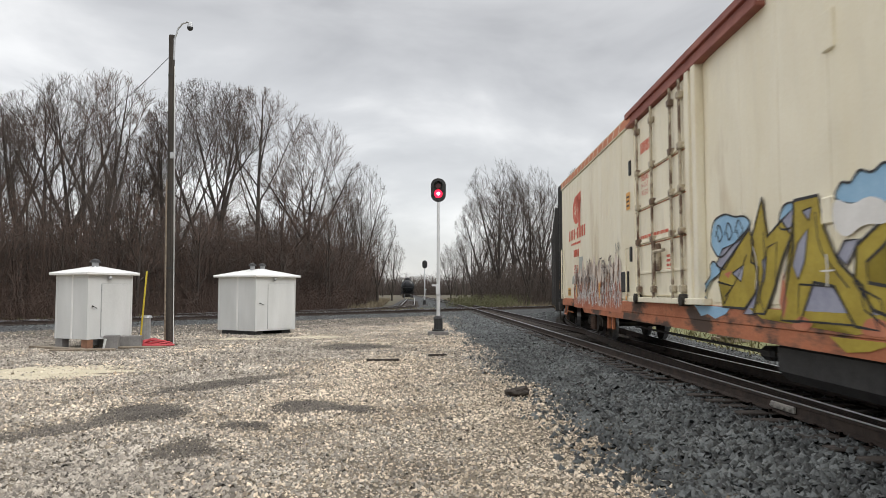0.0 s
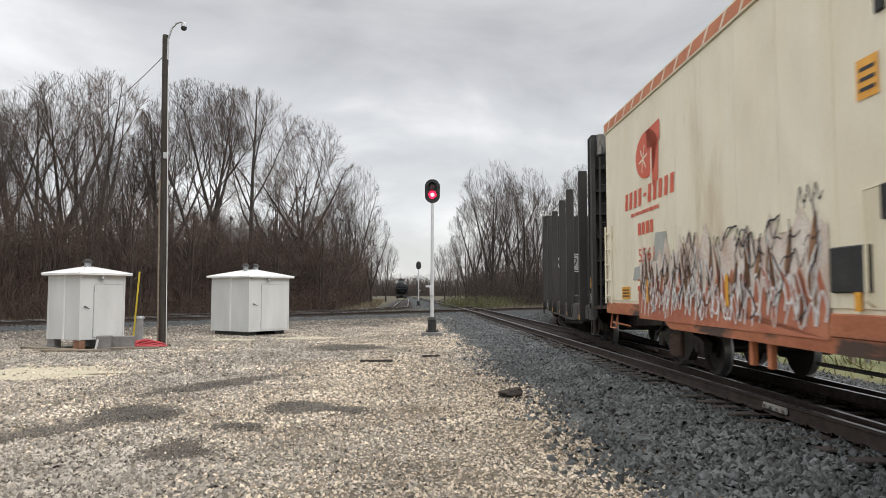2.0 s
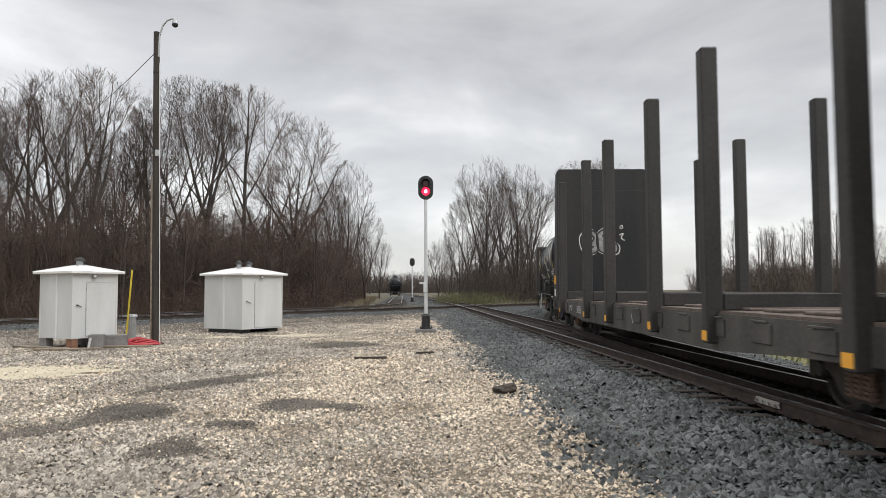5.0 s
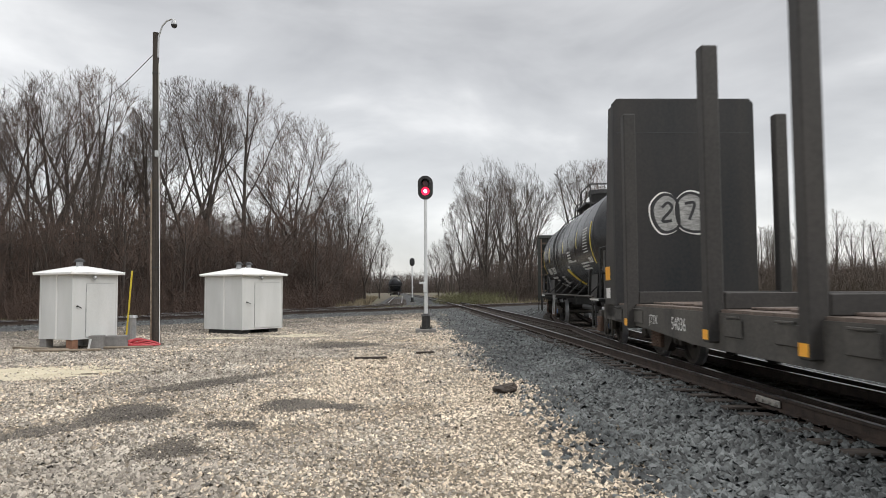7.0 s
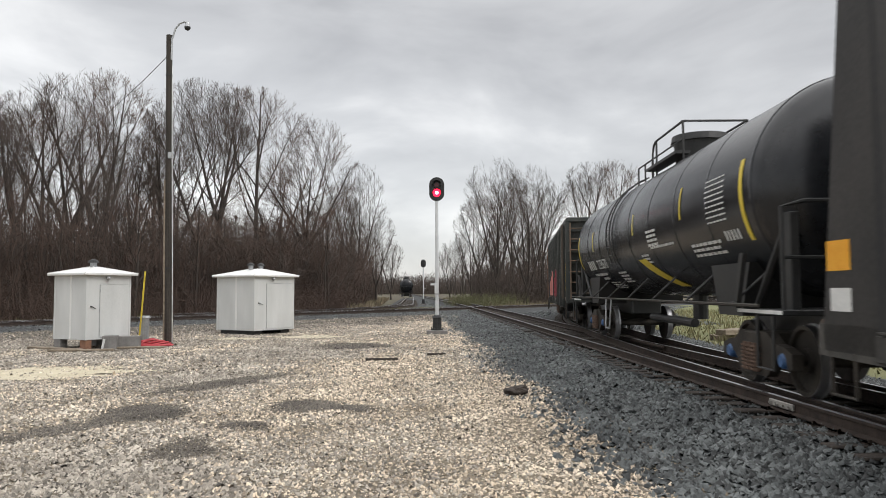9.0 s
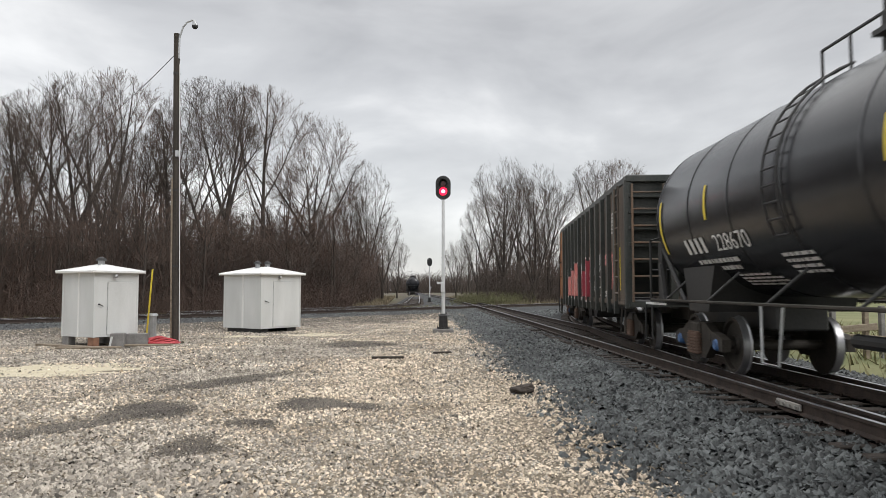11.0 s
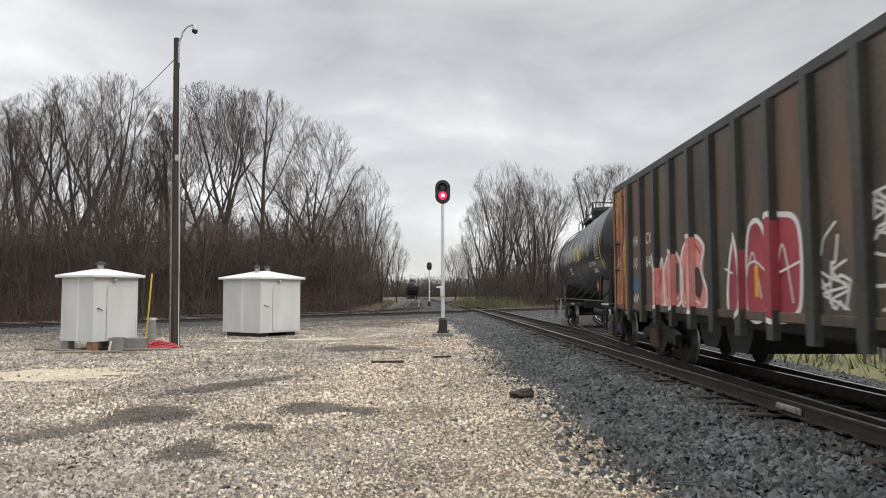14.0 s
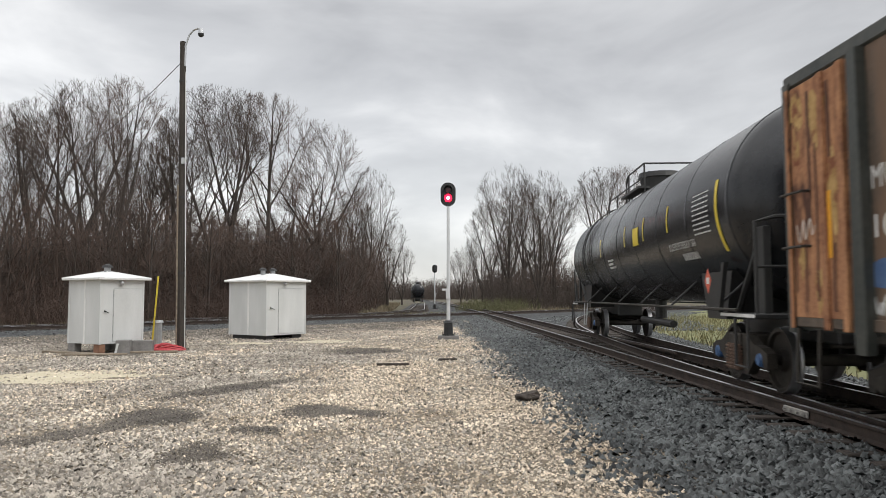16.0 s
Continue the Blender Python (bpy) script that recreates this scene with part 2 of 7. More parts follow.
def ground_sheet():
    near = [i * 1.0 for i in range(-70, 71)]
    far = [80, 95, 120, 160, 220, 320, 500, 900, 2000]
    xs = [-v for v in reversed(far)] + near + far
    ys = [-2000, -900, -400, -200, -120, -80, -50, -30] + [float(i) for i in range(-20, 131)] + [140, 155, 175, 200, 240, 300, 400, 600, 1000, 2000]
    bm = bmesh.new()
    grid = []
    for y in ys:
        row = []
        for x in xs:
            z = 0.03 * noise.noise((x * 0.25, y * 0.25, 0)) if abs(x) < 75 and -25 < y < 135 else 0
            row.append(bm.verts.new((x, y, z)))
        grid.append(row)
    for j in range(len(ys) - 1):
        for i in range(len(xs) - 1):
            f = bm.faces.new((grid[j][i], grid[j][i + 1], grid[j + 1][i + 1], grid[j + 1][i]))
            x, y = (xs[i] + xs[i + 1]) / 2, (ys[j] + ys[j + 1]) / 2
            wob = 1.5 * noise.noise((x * 0.2, y * 0.2, 3))
            if beyond_crossing(x, y) > 3 + wob:
                f.material_index = 1
            elif x > (train_x(y) if 0 < y < 120 else 6) + 2.2 + wob * 0.6:
                f.material_index = 2
            elif y > 12 and x > main_x(y) - 1:
                f.material_index = 3
    g = part("ground", bm, [M_GRAVEL_GAPS, M_WOODFLOOR, M_GRASS, M_BALLAST_GAPS])
    return tagged(g, "gravel yard, leaf litter and rough grass", "ground", kind="structure")


ground_sheet()

PATCHES = ((-4.12, 13.6, 1.75, 0.42, 57), (-4.17, 10.4, 0.60, 0.85, 0), (-4.85, 9.15, 1.0, 0.34, 64), (-2.1, 11.0, 0.48, 0.62, 0), (-1.5, 10.75, 0.62, 0.28, -10),
           (-2.55, 9.43, 0.42, 0.30, 0), (-2.92, 8.0, 0.34, 0.55, 0), (-2.8, 22.9, 1.3, 1.2, 0))
FINES = ((-8.9, 15.4, 2.4, 1.2, 5), (-4.9, 27.6, 1.3, 1.0, 0), (-7.4, 26.6, 0.9, 0.7, 0))


def in_patch(x, y, patches=PATCHES):
    """Distance from the nearest patch's middle over its ragged radius."""
    best = 9.0
    wx, wy = (0.30 * noise.noise((x * 1.1, y * 0.8, k)) + 0.14 * noise.noise((x * 3.7, y * 2.6, k)) for k in (11, 23))
    for px, py, rx, ry, turn in patches:
        c, s = math.cos(radians(turn)), math.sin(radians(turn))
        u, v = (x + wx - px) * c + (y + 1.4 * wy - py) * s, -(x + wx - px) * s + (y + 1.4 * wy - py) * c
        best = min(best, math.hypot(u / rx, v / ry))
    return best


def flat_patch(name, px, py, rx, ry, turn, material, label, z):
    n, vs = 56, []
    c, s = math.cos(radians(turn)), math.sin(radians(turn))
    for ring in (0.35, 0.7, 1.0):
        for k in range(n):
            a = 2 * math.pi * k / n
            r = ring * (1 + 0.75 * noise.noise((math.cos(a) * 1.7 + px, math.sin(a) * 1.7, 1)) + 0.4 * noise.noise((math.cos(a) * 6, math.sin(a) * 6 + py, 4)))
            u, v = rx * r * math.cos(a), ry * r * math.sin(a)
            x, y = px + u * c - v * s, py + u * s + v * c
            vs.append((x, y, 0.03 * noise.noise((x * 0.25, y * 0.25, 0)) + z))
    fs = [(0 * n + k, 0 * n + (k + 1) % n, 1 * n + (k + 1) % n, 1 * n + k) for k in range(n)]
    fs += [(n + k, n + (k + 1) % n, 2 * n + (k + 1) % n, 2 * n + k) for k in range(n)] + [tuple(range(n))]
    ob = raw(name, vs, fs, material)
    return tagged(ob, label, "ground patch", kind="stuff")


for spot in FINES:
    flat_patch("pale_patch", *spot, M_SAND, "pale yellowish limestone fines spread on gravel", 0.012)


def stones(name, spots, material, label, category):
    """Broken stones as one heap: each a jittered octahedron at its spot (x, y, z, size)."""
    rng = np.random.default_rng(len(spots))
    n = len(spots)
    sp = np.array(spots)
    base = np.array([(1, 0, 0), (0, 1, 0), (-1, 0, 0), (0, -1, 0), (0, 0, 1), (0, 0, -1)], float)
    pts = base[None] * rng.uniform(0.55, 1.25, (n, 6, 3)) + rng.normal(0, 0.22, (n, 6, 3))
    pts[:, :4, 2] -= 0.35
    pts[:, :, 2] *= rng.uniform(0.45, 0.95, (n, 1))
    ang = rng.uniform(0, 2 * math.pi, n)
    tilt = rng.normal(0, 0.5, n)
    y2, z2 = pts[:, :, 1] * np.cos(tilt)[:, None] - pts[:, :, 2] * np.sin(tilt)[:, None], pts[:, :, 1] * np.sin(tilt)[:, None] + pts[:, :, 2] * np.cos(tilt)[:, None]
    x1 = pts[:, :, 0]
    c, s = np.cos(ang)[:, None], np.sin(ang)[:, None]
    v = np.stack([x1 * c - y2 * s, x1 * s + y2 * c, z2], -1) * (sp[:, 3] * 0.5)[:, None, None] + sp[:, None, :3]
    tri = np.array([(0, 1, 4), (1, 2, 4), (2, 3, 4), (3, 0, 4)])
    f = (tri[None] + 6 * np.arange(n)[:, None, None]).reshape(-1, 3)
    me = bpy.data.meshes.new(name)
    me.vertices.add(6 * n)
    me.vertices.foreach_set("co", v.reshape(-1))
    me.loops.add(f.size)
    me.loops.foreach_set("vertex_index", f.reshape(-1))
    me.polygons.add(len(f))
    me.polygons.foreach_set("loop_start", np.arange(0, f.size, 3))
    me.update(calc_edges=True)
    me.materials.append(material)
    return tagged(new(name, me), label, category, kind="stuff")


def ballast_edge(y):
    return 2.35 - 0.042 * y + 0.35 * noise.noise((y * 0.35, 5, 0)) + 0.15 * noise.noise((y * 1.3, 9, 0)) - 0.5 * smooth_step(25, 60, y)


def scatter_gravel():
    rng = random.Random(4)
    tan, grey, dark = [], [], []
    for y0, y1, per, s0, s1 in ((4.5, 9, 1150, 0.018, 0.052), (9, 15, 640, 0.025, 0.064), (15, 24, 230, 0.040, 0.085), (24, 40, 120, 0.042, 0.088), (40, 60, 45, 0.06, 0.12)):
        area = 0.66 * (y1 * y1 - y0 * y0)
        for _ in range(int(area * per)):
            y = math.sqrt(rng.uniform(y0 * y0, y1 * y1))
            x = rng.uniform(-0.66, 0.66) * y
            edge = ballast_edge(y)
            if x > edge + rng.uniform(-0.25, 0.15) or beyond_crossing(x, y) > -3.8:
                continue
            s = rng.uniform(s0, s1) * rng.choice((0.7, 0.85, 1, 1, 1.25))
            d = in_patch(x, y)
            if in_patch(x, y, FINES) < 0.9 and rng.random() < 0.75:
                continue
            if d < 0.8 and rng.random() < 0.5:
                continue
            if d < 1.2:
                s *= 0.7
            elif x < -0.6:
                s *= 1 + 0.5 * smooth_step(9.5, 6.5, y) * smooth_step(-0.3, 0.25, noise.noise((x * 0.5, y * 0.4, 31)))
            z = 0.03 * noise.noise((x * 0.25, y * 0.25, 0)) + s * 0.12
            g = 0.5 + 0.9 * noise.noise((x * 0.35, y * 0.22, 8)) + 0.5 * smooth_step(1.0, 5.0, -x) - 0.15
            spot = (x, y, z, s)
            bed = smooth_step(-13, -9, beyond_crossing(x, y) + 2.5 * noise.noise((x * 0.3, y * 0.3, 17))) if y > 18 else 0
            if rng.random() < 0.07 + 0.75 * smooth_step(-1.3, -0.6, -d) + 0.75 * bed:
                dark.append(spot)
            elif rng.random() < g:
                grey.append(spot)
            else:
                tan.append(spot)
    for px, py, rx, ry, turn in PATCHES:
        k, w = py / 9, 1.6 * max(rx, ry)
        for _ in range(int(w * w * 8000 / k ** 1.5)):
            x, y = px + rng.uniform(-w, w), py + rng.uniform(-w, w)
            if rng.random() > smooth_step(-1.25, -0.45, -in_patch(x, y)):
                continue
            dark.append((x, y, 0.03 * noise.noise((x * 0.25, y * 0.25, 0)) + 0.008, rng.uniform(0.014, 0.036) * k ** 0.7))
    stones("gravel_stones", tan, M_STONE_TAN, "loose tan crushed limestone covering the yard", "gravel")
    stones("gravel_stones", grey, M_STONE_GREY, "loose grey and white crushed stone on the yard", "gravel")
    stones("gravel_stones", dark, M_STONE_DAMP, "scattered dark stones among the gravel", "gravel")


scatter_gravel()


# ---- tracks ----
TIE_TOP = RAIL_Z - 0.18


def ballast_bed(line, name, left, right, parent, step=2):
    top = TIE_TOP - 0.035
    prof = [(-left - 0.02, -0.06), (-left, 0.0), (-1.55, top), (1.55, top), (right, 0.0), (right + 0.02, -0.06)]
    return sweep(line, prof, M_BALLAST_GAPS, name, parent, step)


bm = bmesh.new()
box(bm, -1.3, 1.3, -0.115, 0.115, TIE_TOP - 0.17, TIE_TOP, 0.012)
TIE_MESH = part("tie", bm, M_TIE)
bm = bmesh.new()
box(bm, -1.3, 2.1, -0.115, 0.115, TIE_TOP - 0.17, TIE_TOP, 0.012)
LONG_TIE_MESH = part("tie", bm, M_TIE)
bm = bmesh.new()
for k in (-1, 1):
    box(bm, -0.17, 0.17, -0.095, 0.095, TIE_TOP + 0.001, TIE_TOP + 0.016)
    for sx in (-0.12, 0.12):
        box(bm, sx - 0.015, sx + 0.015, -0.05, -0.02, TIE_TOP, TIE_TOP + 0.045)
PLATE_MESH = part("tie_plate", bm, M_RAIL)


def lay_ties(line, track, a, b, long_until=None, spacing=0.54):
    """Ties and their plates from a to b metres along the line."""
    rng = random.Random(int(a * 7 + b))
    s = a
    while s < b:
        i = min(int(s / 0.5), len(line) - 2)
        k = s / 0.5 - i
        x, y = line[i][0] + (line[i + 1][0] - line[i][0]) * k, line[i][1] + (line[i + 1][1] - line[i][1]) * k
        h = line[i][2]
        src = LONG_TIE_MESH if long_until and s < long_until else TIE_MESH
        t = new("tie", src.data)
        t.parent = track
        t.matrix_local = Matrix.Translation((x, y, rng.uniform(-0.012, 0.0))) @ pose(rng.uniform(-0.05, 0.05) * 0, 0, 0, 0, 0, -math.degrees(h) + rng.uniform(-1.2, 1.2))
        for o in (-0.75, 0.75):
            p = new("tie_plate", PLATE_MESH.data)
            p.parent = t
            p.location = (o, 0, 0)
        s += spacing * rng.uniform(0.94, 1.06)


def make_track(name, line, left, right, label, tie_range, long_until=None, bed_step=2):
    tr = thing(name, label, "railway track", "railway tracks", "structure")
    ballast_bed(line, "ballast_bed", left, right, tr, bed_step)
    for o in (-0.75, 0.75):
        sweep(line, rail_profile(o), M_RAIL, "rail", tr, 2)
        sweep(line, head_profile(o), M_RAILTOP, "rail_head", tr, 2)
    lay_ties(line, tr, *tie_range, long_until)
    return tr


main_track = make_track("main_track", MAIN_LINE, 2.75, 3.0, "straight main track with a turnout on grey ballast", (81, 165), 107)
train_track = make_track("curved_track", TRAIN_LINE, 2.2, 3.0, "curved connecting track with shiny rails on ballast", (27, 120))
crossing_track = make_track("crossing_track", CROSS_LINE, 2.6, 3.6, "rusty crossing track on a raised grey ballast bed", (40, 130))
siding_track = make_track("siding_track", SIDING_LINE, 2.2, 2.2, "far siding curving off behind the crossing", (1, 90))
for o in (TIE_MESH, LONG_TIE_MESH, PLATE_MESH):
    bpy.data.objects.remove(o)

# turnout details: splice bars, frog plates and heel blocks on the near rail
bm = bmesh.new()
box(bm, -0.055, -0.02, -0.30, 0.30, RAIL_Z - 0.135, RAIL_Z - 0.05, 0.01)
for k in (-0.24, -0.08, 0.08, 0.24):
    rod(bm, (-0.085, k, RAIL_Z - 0.095), (-0.05, k, RAIL_Z - 0.095), 0.018, 6)
bar = part("joint_bar", bm, mat("pale_worn_steel", (0.30, 0.29, 0.27), (0.45, 0.43, 0.40), 8, 0.5, 0.5), main_track, "pale steel joint bar bolted to the rail")
bar.matrix_world = Matrix.Translation((main_x(9.3) - 0.75, 9.3, 0)) @ pose(0, 0, 0, 0, 0, 1.86)
for fy in (18.5, 20.5, 22.5):
    bm = bmesh.new()
    box(bm, -0.05, 0.95, -0.1, 0.1, TIE_TOP + 0.002, TIE_TOP + 0.02)
    g = part("frog_plate", bm, M_RAIL, main_track)
    g.location = (main_x(fy) + 0.35, fy, 0)
bm = bmesh.new()
sweep_pts = [(main_x(y) + 0.75 - 0.10, y, RAIL_Z - 0.02) for y in (18, 18.6, 21, 23.6, 24.2)]
for (x0, y0, z0), (x1, y1, z1) in zip(sweep_pts, sweep_pts[1:]):
    rod(bm, (x0, y0, z0 - 0.02), (x1, y1, z1 - 0.02), 0.04, 6)
part("guard_rail", bm, M_RAIL, main_track)
M_CABLE = mat("black_rubber", (0.012, 0.012, 0.012), (0.03, 0.03, 0.03), 5, 0.6)
bm = bmesh.new()
pts = [(main_x(y) - 1.25 - 0.25 * math.sin((y - 13) * 0.45) + 0.05 * math.sin(y * 3), y, 0.17) for y in np.arange(13, 27, 0.5)]
pipe(bm, pts, 0.025, 5)
tagged(part("bond_cable", bm, M_CABLE), "thin black cable lying along the ballast shoulder", "cable")


def scatter_ballast():
    rng = random.Random(9)
    out = []

    def put(n, y0, y1, s0, s1, x_at, height):
        for _ in range(n):
            y = y0 + (y1 - y0) * rng.random() ** 1.35
            x = x_at(y)
            if x is None:
                continue
            s = rng.uniform(s0, s1)
            out.append((x, y, height(x, y) + s * 0.1, s))

    def shoulder_z(x, y):
        lx = main_x(y) - 1.55
        e = main_x(y) - 2.75
        top = TIE_TOP - 0.035
        return max(0.01, top - (0.027 * (noise.noise((x, y * 0.8, 2)) > 0.03) if x > main_x(y) - 1.35 else 0) if x > lx else top * (x - e) / (lx - e))

    put(15000, 4.5, 17, 0.045, 0.115, lambda y: rng.uniform(ballast_edge(y) - 0.12 - 0.8 * rng.random() ** 5, main_x(y) - 0.8), shoulder_z)
    put(12000, 15, 34, 0.055, 0.115, lambda y: rng.uniform(ballast_edge(y) - 0.1 - 0.9 * rng.random() ** 4, main_x(y) - 0.8), shoulder_z)
    put(5000, 30, 62, 0.07, 0.13, lambda y: rng.uniform(ballast_edge(y) - 0.3, main_x(y) - 0.8), shoulder_z)
    put(7000, 6, 40, 0.045, 0.09, lambda y: rng.uniform(main_x(y) - 0.68, train_x(y) + 0.68), lambda x, y: TIE_TOP - 0.05)
    put(6000, 5, 40, 0.045, 0.09, lambda y: train_x(y) + rng.uniform(0.8, 3.0), lambda x, y: max(0.01, (TIE_TOP - 0.03) * (1 - max(0, x - train_x(y) - 1.55) / 1.4)))
    put(9000, 36, 78, 0.08, 0.15, lambda y: train_x(y) + rng.uniform(-4.5, 7.0), lambda x, y: TIE_TOP - 0.10 if abs(x - train_x(y)) < 1.8 else 0.02)
    for _ in range(6000):
        y = rng.uniform(62, 150)
        s = rng.uniform(0.10, 0.18)
        out.append((MAIN_LINE[int((y + 80) / 0.5)][0] + rng.uniform(-6.5, -1.6), y, 0.04, s))
    for _ in range(9000):
        t, o = rng.uniform(-60, 20), rng.uniform(1.2, 4.2)
        x, y = -4.5 + 0.63 * t + 0.777 * o, 55.5 + 0.777 * t - 0.63 * o
        if x < main_x(y) - 1:
            s = rng.uniform(0.06, 0.13)
            out.append((x, y, max(0.01, 0.135 * (1 - max(0, o - 1.55) / 2.0)) + s * 0.1, s))
    stones("ballast_stones", out, M_STONE_DARK, "dark grey crushed ballast piled along the tracks", "ballast")


scatter_ballast()

# ---- equipment sheds ----
M_ROOF = mat("white_roof_paint", (0.66, 0.66, 0.65), (0.80, 0.80, 0.78), 2, 0.5, 0, 0.05, 20)
M_BLOCK = mat("concrete_block", (0.14, 0.135, 0.13), (0.26, 0.25, 0.24), 4, 0.9, 0, 0.4, 30)
M_BRICK = mat("old_brick", (0.16, 0.08, 0.05), (0.30, 0.16, 0.10), 5, 0.9, 0, 0.4, 30)
M_WOOD = mat("weathered_timber", (0.14, 0.11, 0.08), (0.30, 0.25, 0.19), 3, 0.9, 0, 0.5, 25, stretch=(1, 5, 5))
M_DARK = mat("dark_iron", (0.015, 0.015, 0.016), (0.045, 0.045, 0.045), 4, 0.6, 0.2, 0.2, 30)
M_GALV = mat("galvanised_steel", (0.33, 0.34, 0.35), (0.50, 0.51, 0.52), 4, 0.45, 0.6, 0.1, 30)


def shed(x, y, turn, w, d, z0, z1, vents, label):
    """A metal equipment shed: its near corner stands at x, y; w runs along its door face and d back along the other one."""
    sh = thing("equipment_shed", label, "shed", "signal equipment sheds", m=Matrix.Translation((x, y, 0)) @ pose(0, 0, 0, 0, 0, 90 - turn))
    bm = bmesh.new()
    box(bm, 0, w, 0, d, z0, z1)
    part("wall", bm, M_WHITE, sh)
    for nm, a in (("corner_trim", (-0.012, 0.05, -0.012, 0.05)), ("corner_trim", (w - 0.05, w + 0.012, -0.012, 0.05)), ("corner_trim", (-0.012, 0.05, d - 0.05, d + 0.012))):
        bm = bmesh.new()
        box(bm, *a, z0 - 0.01, z1 - 0.01, 0.006)
        part(nm, bm, M_WHITE, sh)
    bm = bmesh.new()
    box(bm, -0.012, 0.002, d * 0.46, d * 0.50, z0, z1 - 0.02)
    part("panel_seam", bm, M_ROOF, sh)
    bm = bmesh.new()
    o, hz = 0.16, z1 + 0.06 + 0.13 * min(w, d)
    box(bm, -o, w + o, -o, d + o, z1 - 0.02, z1 + 0.045, 0.012)
    part("eave", bm, M_ROOF, sh)
    bm = bmesh.new()
    vs = [bm.verts.new(p) for p in ((-o, -o, z1 + 0.046), (w + o, -o, z1 + 0.046), (w + o, d + o, z1 + 0.046), (-o, d + o, z1 + 0.046))]
    m = min(w, d) * 0.46
    tops = [bm.verts.new(p) for p in ((m, m, hz), (w - m, m, hz), (w - m, d - m, hz), (m, d - m, hz))]
    for k in range(4):
        bm.faces.new((vs[k], vs[(k + 1) % 4], tops[(k + 1) % 4], tops[k]))
    bm.faces.new(tops)
    bm.faces.new(vs)
    roof = part("roof", bm, M_ROOF, sh)
    for k in range(4):
        bm = bmesh.new()
        a, b = ((-o, -o), (w + o, -o), (w + o, d + o), (-o, d + o))[k], ((m, m), (w - m, m), (w - m, d - m), (m, d - m))[k]
        rod(bm, (*a, z1 + 0.05), (*b, hz + 0.004), 0.016, 6)
        part("roof_seam", bm, M_ROOF, roof)
    for vx, vy in vents:
        bm = bmesh.new()
        rod(bm, (vx, vy, hz - 0.05), (vx, vy, hz + 0.16), 0.10, 12)
        v = part("roof_vent", bm, M_GALV, sh)
        bm = bmesh.new()
        rod(bm, (vx, vy, hz + 0.13), (vx, vy, hz + 0.21), 0.17, 12, 0.12)
        rod(bm, (vx, vy, hz + 0.21), (vx, vy, hz + 0.25), 0.12, 12, 0.04)
        part("vent_cap", bm, M_DARK, v, "dark vent cap")
    bm = bmesh.new()
    dx0, dx1, dz0, dz1 = w * 0.30, w * 0.93, z0 + 0.06, z1 - 0.30
    box(bm, dx0, dx1, -0.014, 0.001, dz0, dz1, 0.005)
    door = part("door", bm, M_WHITE, sh)
    for a in ((dx0 - 0.02, dx0 - 0.008, dz0, dz1), (dx0, dx1, dz1 + 0.006, dz1 + 0.016), (dx0, dx1, dz0 - 0.016, dz0 - 0.006)):
        bm = bmesh.new()
        box(bm, a[0], a[1], -0.006, 0.001, a[2], a[3])
        part("door_gap", bm, M_GALV, door)
    for hzz in (dz0 + 0.2, (dz0 + dz1) / 2, dz1 - 0.2):
        bm = bmesh.new()
        rod(bm, (dx0 - 0.014, -0.02, hzz - 0.05), (dx0 - 0.014, -0.02, hzz + 0.05), 0.012, 6)
        part("hinge", bm, M_GALV, door)
    bm = bmesh.new()
    lz = (z0 + z1) / 2 - 0.02
    rod(bm, (w * 0.08, -0.05, lz + 0.05), (w * 0.18, -0.05, lz - 0.03), 0.014, 6)
    rod(bm, (w * 0.10, 0.0, lz + 0.03), (w * 0.10, -0.06, lz + 0.03), 0.02, 8)
    part("latch_handle", bm, M_DARK, door, "dark latch handle")
    bm = bmesh.new()
    bmesh.ops.create_uvsphere(bm, u_segments=12, v_segments=8, radius=0.07, matrix=Matrix.Translation((w * 0.44, -0.08, z1 - 0.11)))
    rod(bm, (w * 0.44, 0, z1 - 0.09), (w * 0.44, -0.08, z1 - 0.09), 0.03, 8)
    part("door_lamp", bm, M_GALV, sh, "small round door lamp")
    return sh


def block(name, x0, x1, y0, y1, z0, z1, turn, x, y, material, label, category):
    bm = bmesh.new()
    box(bm, x0, x1, y0, y1, z0, z1, 0.012)
    ob = part(name, bm, material)
    ob.matrix_world = Matrix.Translation((x, y, 0)) @ pose(0, 0, 0, 0, 0, turn)
    return tagged(ob, label, category)


shed(-10.73, 21.9, 30, 1.53, 1.6, 0.29, 2.27, ((0.76, 0.80),), "white painted metal equipment shed raised on blocks")
shed(-7.52, 29.1, 35, 2.14, 2.33, 0.16, 2.36, ((0.80, 1.17), (1.34, 1.17)), "white painted double metal shed low on the gravel")
for a, lab, mt in (((0.03, 0.23, 0.02, 0.32), "rust-brown brick pier under a white shed", M_BRICK), ((1.15, 1.53, 0.02, 0.4), "grey concrete block under a white shed", M_BLOCK),
                   ((0.0, 0.25, 1.25, 1.58), "grey concrete block under a white shed", M_BLOCK), ((1.2, 1.5, 1.2, 1.55), "grey concrete block under a white shed", M_BLOCK)):
    block("support_block", *a, -0.02, 0.285, 60, -10.73, 21.9, mt, lab, "block")
for a in ((0.1, 0.5, 0.1, 2.2), (1.5, 2.0, 0.1, 2.2)):
    block("support_beam", *a, -0.02, 0.155, 55, -7.52, 29.1, M_DARK, "dark timber beam beneath the low shed", "beam")
block("timber_board", -1.2, 1.2, -0.1, 0.1, 0, 0.07, -28, -11.7, 22.0, M_WOOD, "weathered grey board lying before the raised shed", "board")
